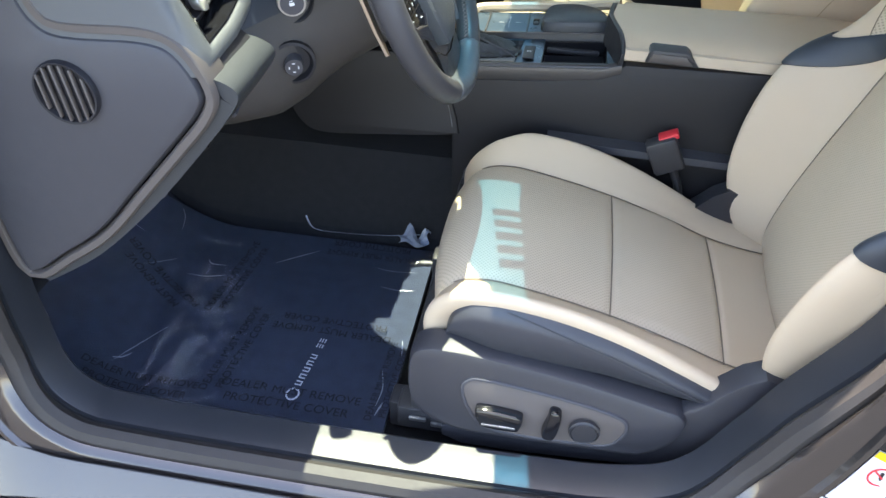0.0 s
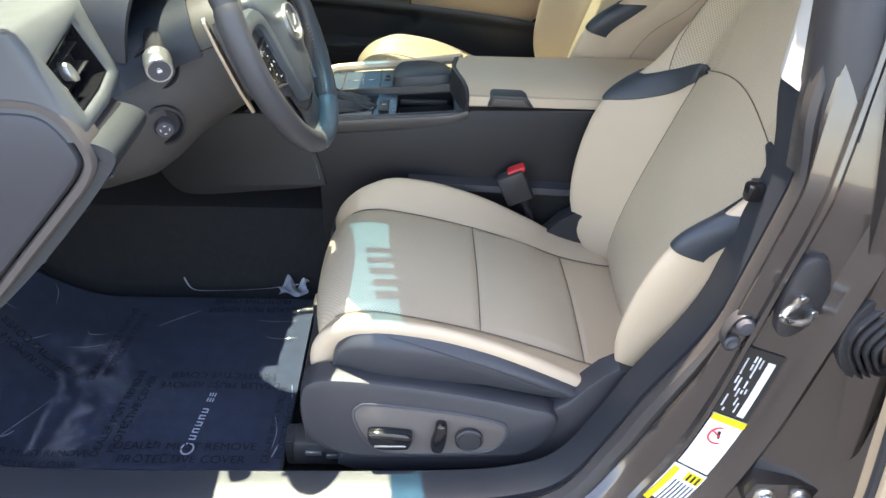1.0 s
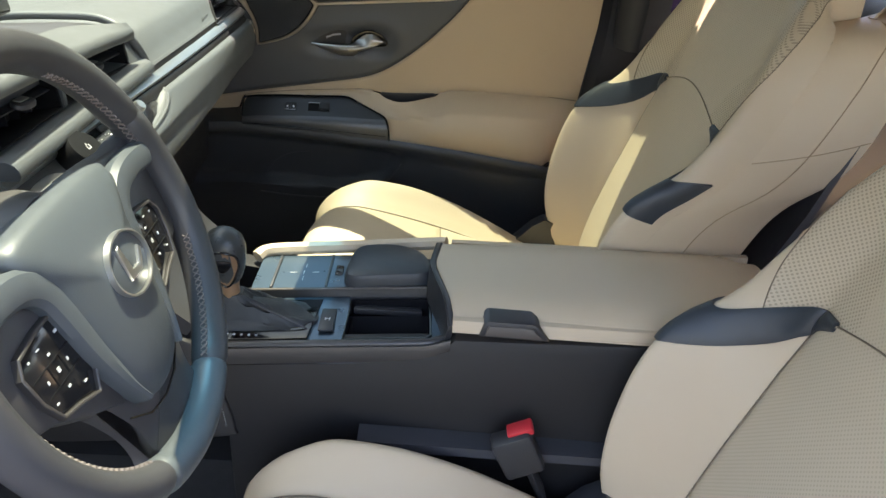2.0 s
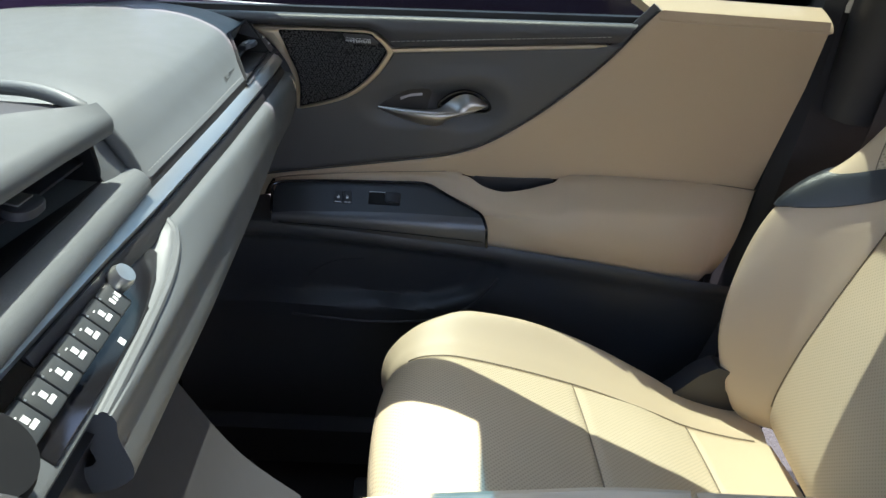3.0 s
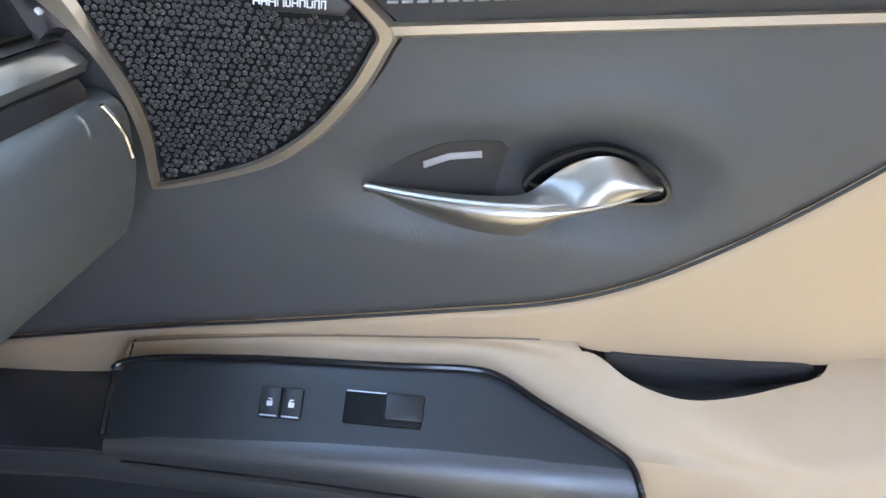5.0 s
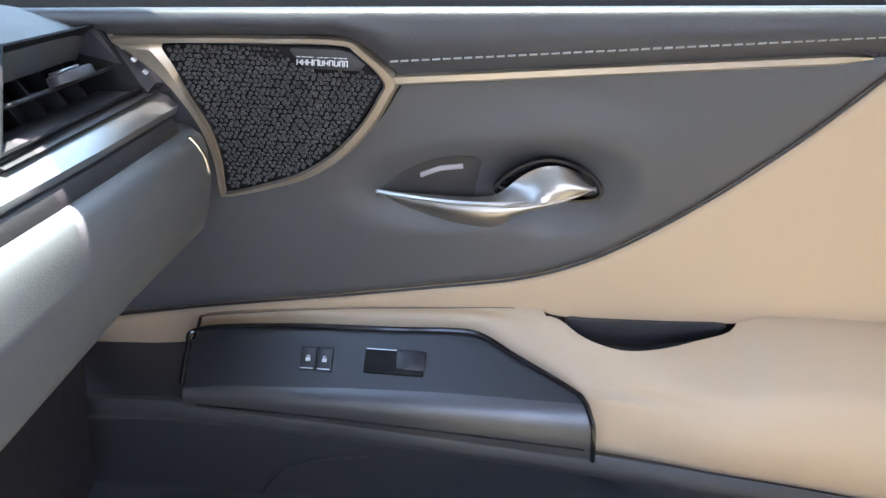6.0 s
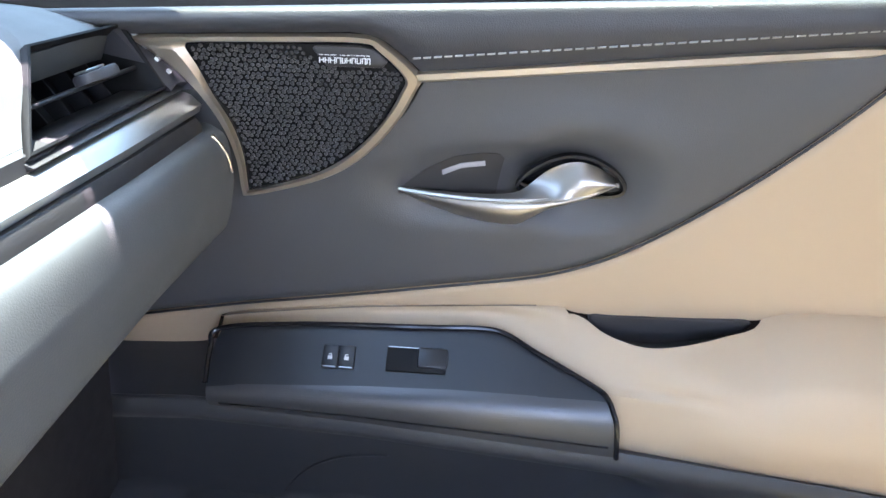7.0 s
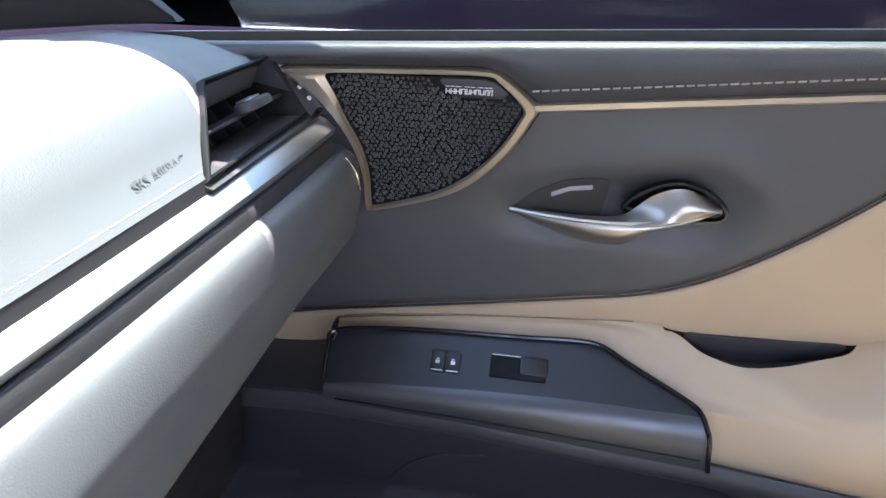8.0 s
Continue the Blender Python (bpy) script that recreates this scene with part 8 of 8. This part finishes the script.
# edge of the open rear door
rd = thing("rear_door", (0.62, -0.93, 0.30), "edge of the open rear door with tan trim", "car door")
plate("door_trim", [(0.608, 0.30), (0.6015, 0.58), (0.574, 0.80), (0.566, 0.90), (0.72, 0.95), (0.80, 0.30)], lambda x, z, d: (x, -0.935 - d, z), 0.012, 0.006, M["door_beige"], rd, "tan inner door trim", base=-0.03)
tube("door_edge_seal", cr([(0.604, -0.935, 0.32), (0.597, -0.935, 0.58), (0.5695, -0.935, 0.80), (0.5615, -0.935, 0.90)], 6), 0.006, M["rubber"], rd, "black door edge seal", sides=8)

# ---------------------------------------------------------------- rest of the car's outside
plate("boot_lid", [(1.52, -0.72), (1.50, 0.72), (1.98, 0.68), (2.08, 0.60), (2.08, -0.60), (1.98, -0.68)], lambda x, y, d: (x, y, 1.06 - 0.06 * (x - 1.5) + d), 0.03, 0.012, M["paint"], body, "bronze-grey boot lid")
surf("rear_screen", lambda u, v: (1.68 + 0.05 * u + 0.18 * u, (v - 0.5) * (1.08 + 0.14 * u), 1.335 - 0.26 * u), 8, 10, M["windshield"], body, 0.004, "clear rear screen", flip=True)
bar("front_bumper", [(-2.06, 0.22), (-2.16, 0.28), (-2.20, 0.42), (-2.17, 0.58), (-2.10, 0.68), (-2.02, 0.72), (-2.00, 0.22)], np.linspace(-0.84, 0.84, 9), M["paint"], bonnet, "bronze-grey front bumper", shift=lambda y: (0.16 * (y / 0.84) ** 2, 0))
bar("rear_bumper", [(2.06, 0.25), (2.14, 0.30), (2.16, 0.48), (2.12, 0.66), (2.02, 0.70), (2.00, 0.25)], np.linspace(-0.82, 0.82, 9), M["paint"], body, "bronze-grey rear bumper", shift=lambda y: (-0.10 * (y / 0.82) ** 2, 0))
for x in (-1.42, 1.40):
    for side in (-1, 1):
        ax_m = axis_pose((x, side * 0.80, 0.325), (0, side, 0), (1, 0, 0))
        wh = thing("road_wheel", (x, side * 0.80, 0.0), "black tyre on a silver alloy rim", "wheel", "road wheels")
        lathe("tyre", [(0.21, -0.11), (0.31, -0.11), (0.325, -0.08), (0.325, 0.08), (0.31, 0.108), (0.225, 0.108), (0.215, 0.09)], ax_m, M["rubber"], wh, sides=32)
        rim_p = lathe("rim", [(0.0, 0.085), (0.05, 0.09), (0.06, 0.075), (0.19, 0.088), (0.222, 0.105), (0.222, 0.0), (0.0, 0.0)], ax_m, M["silver"], wh, "satin silver rim", sides=32)
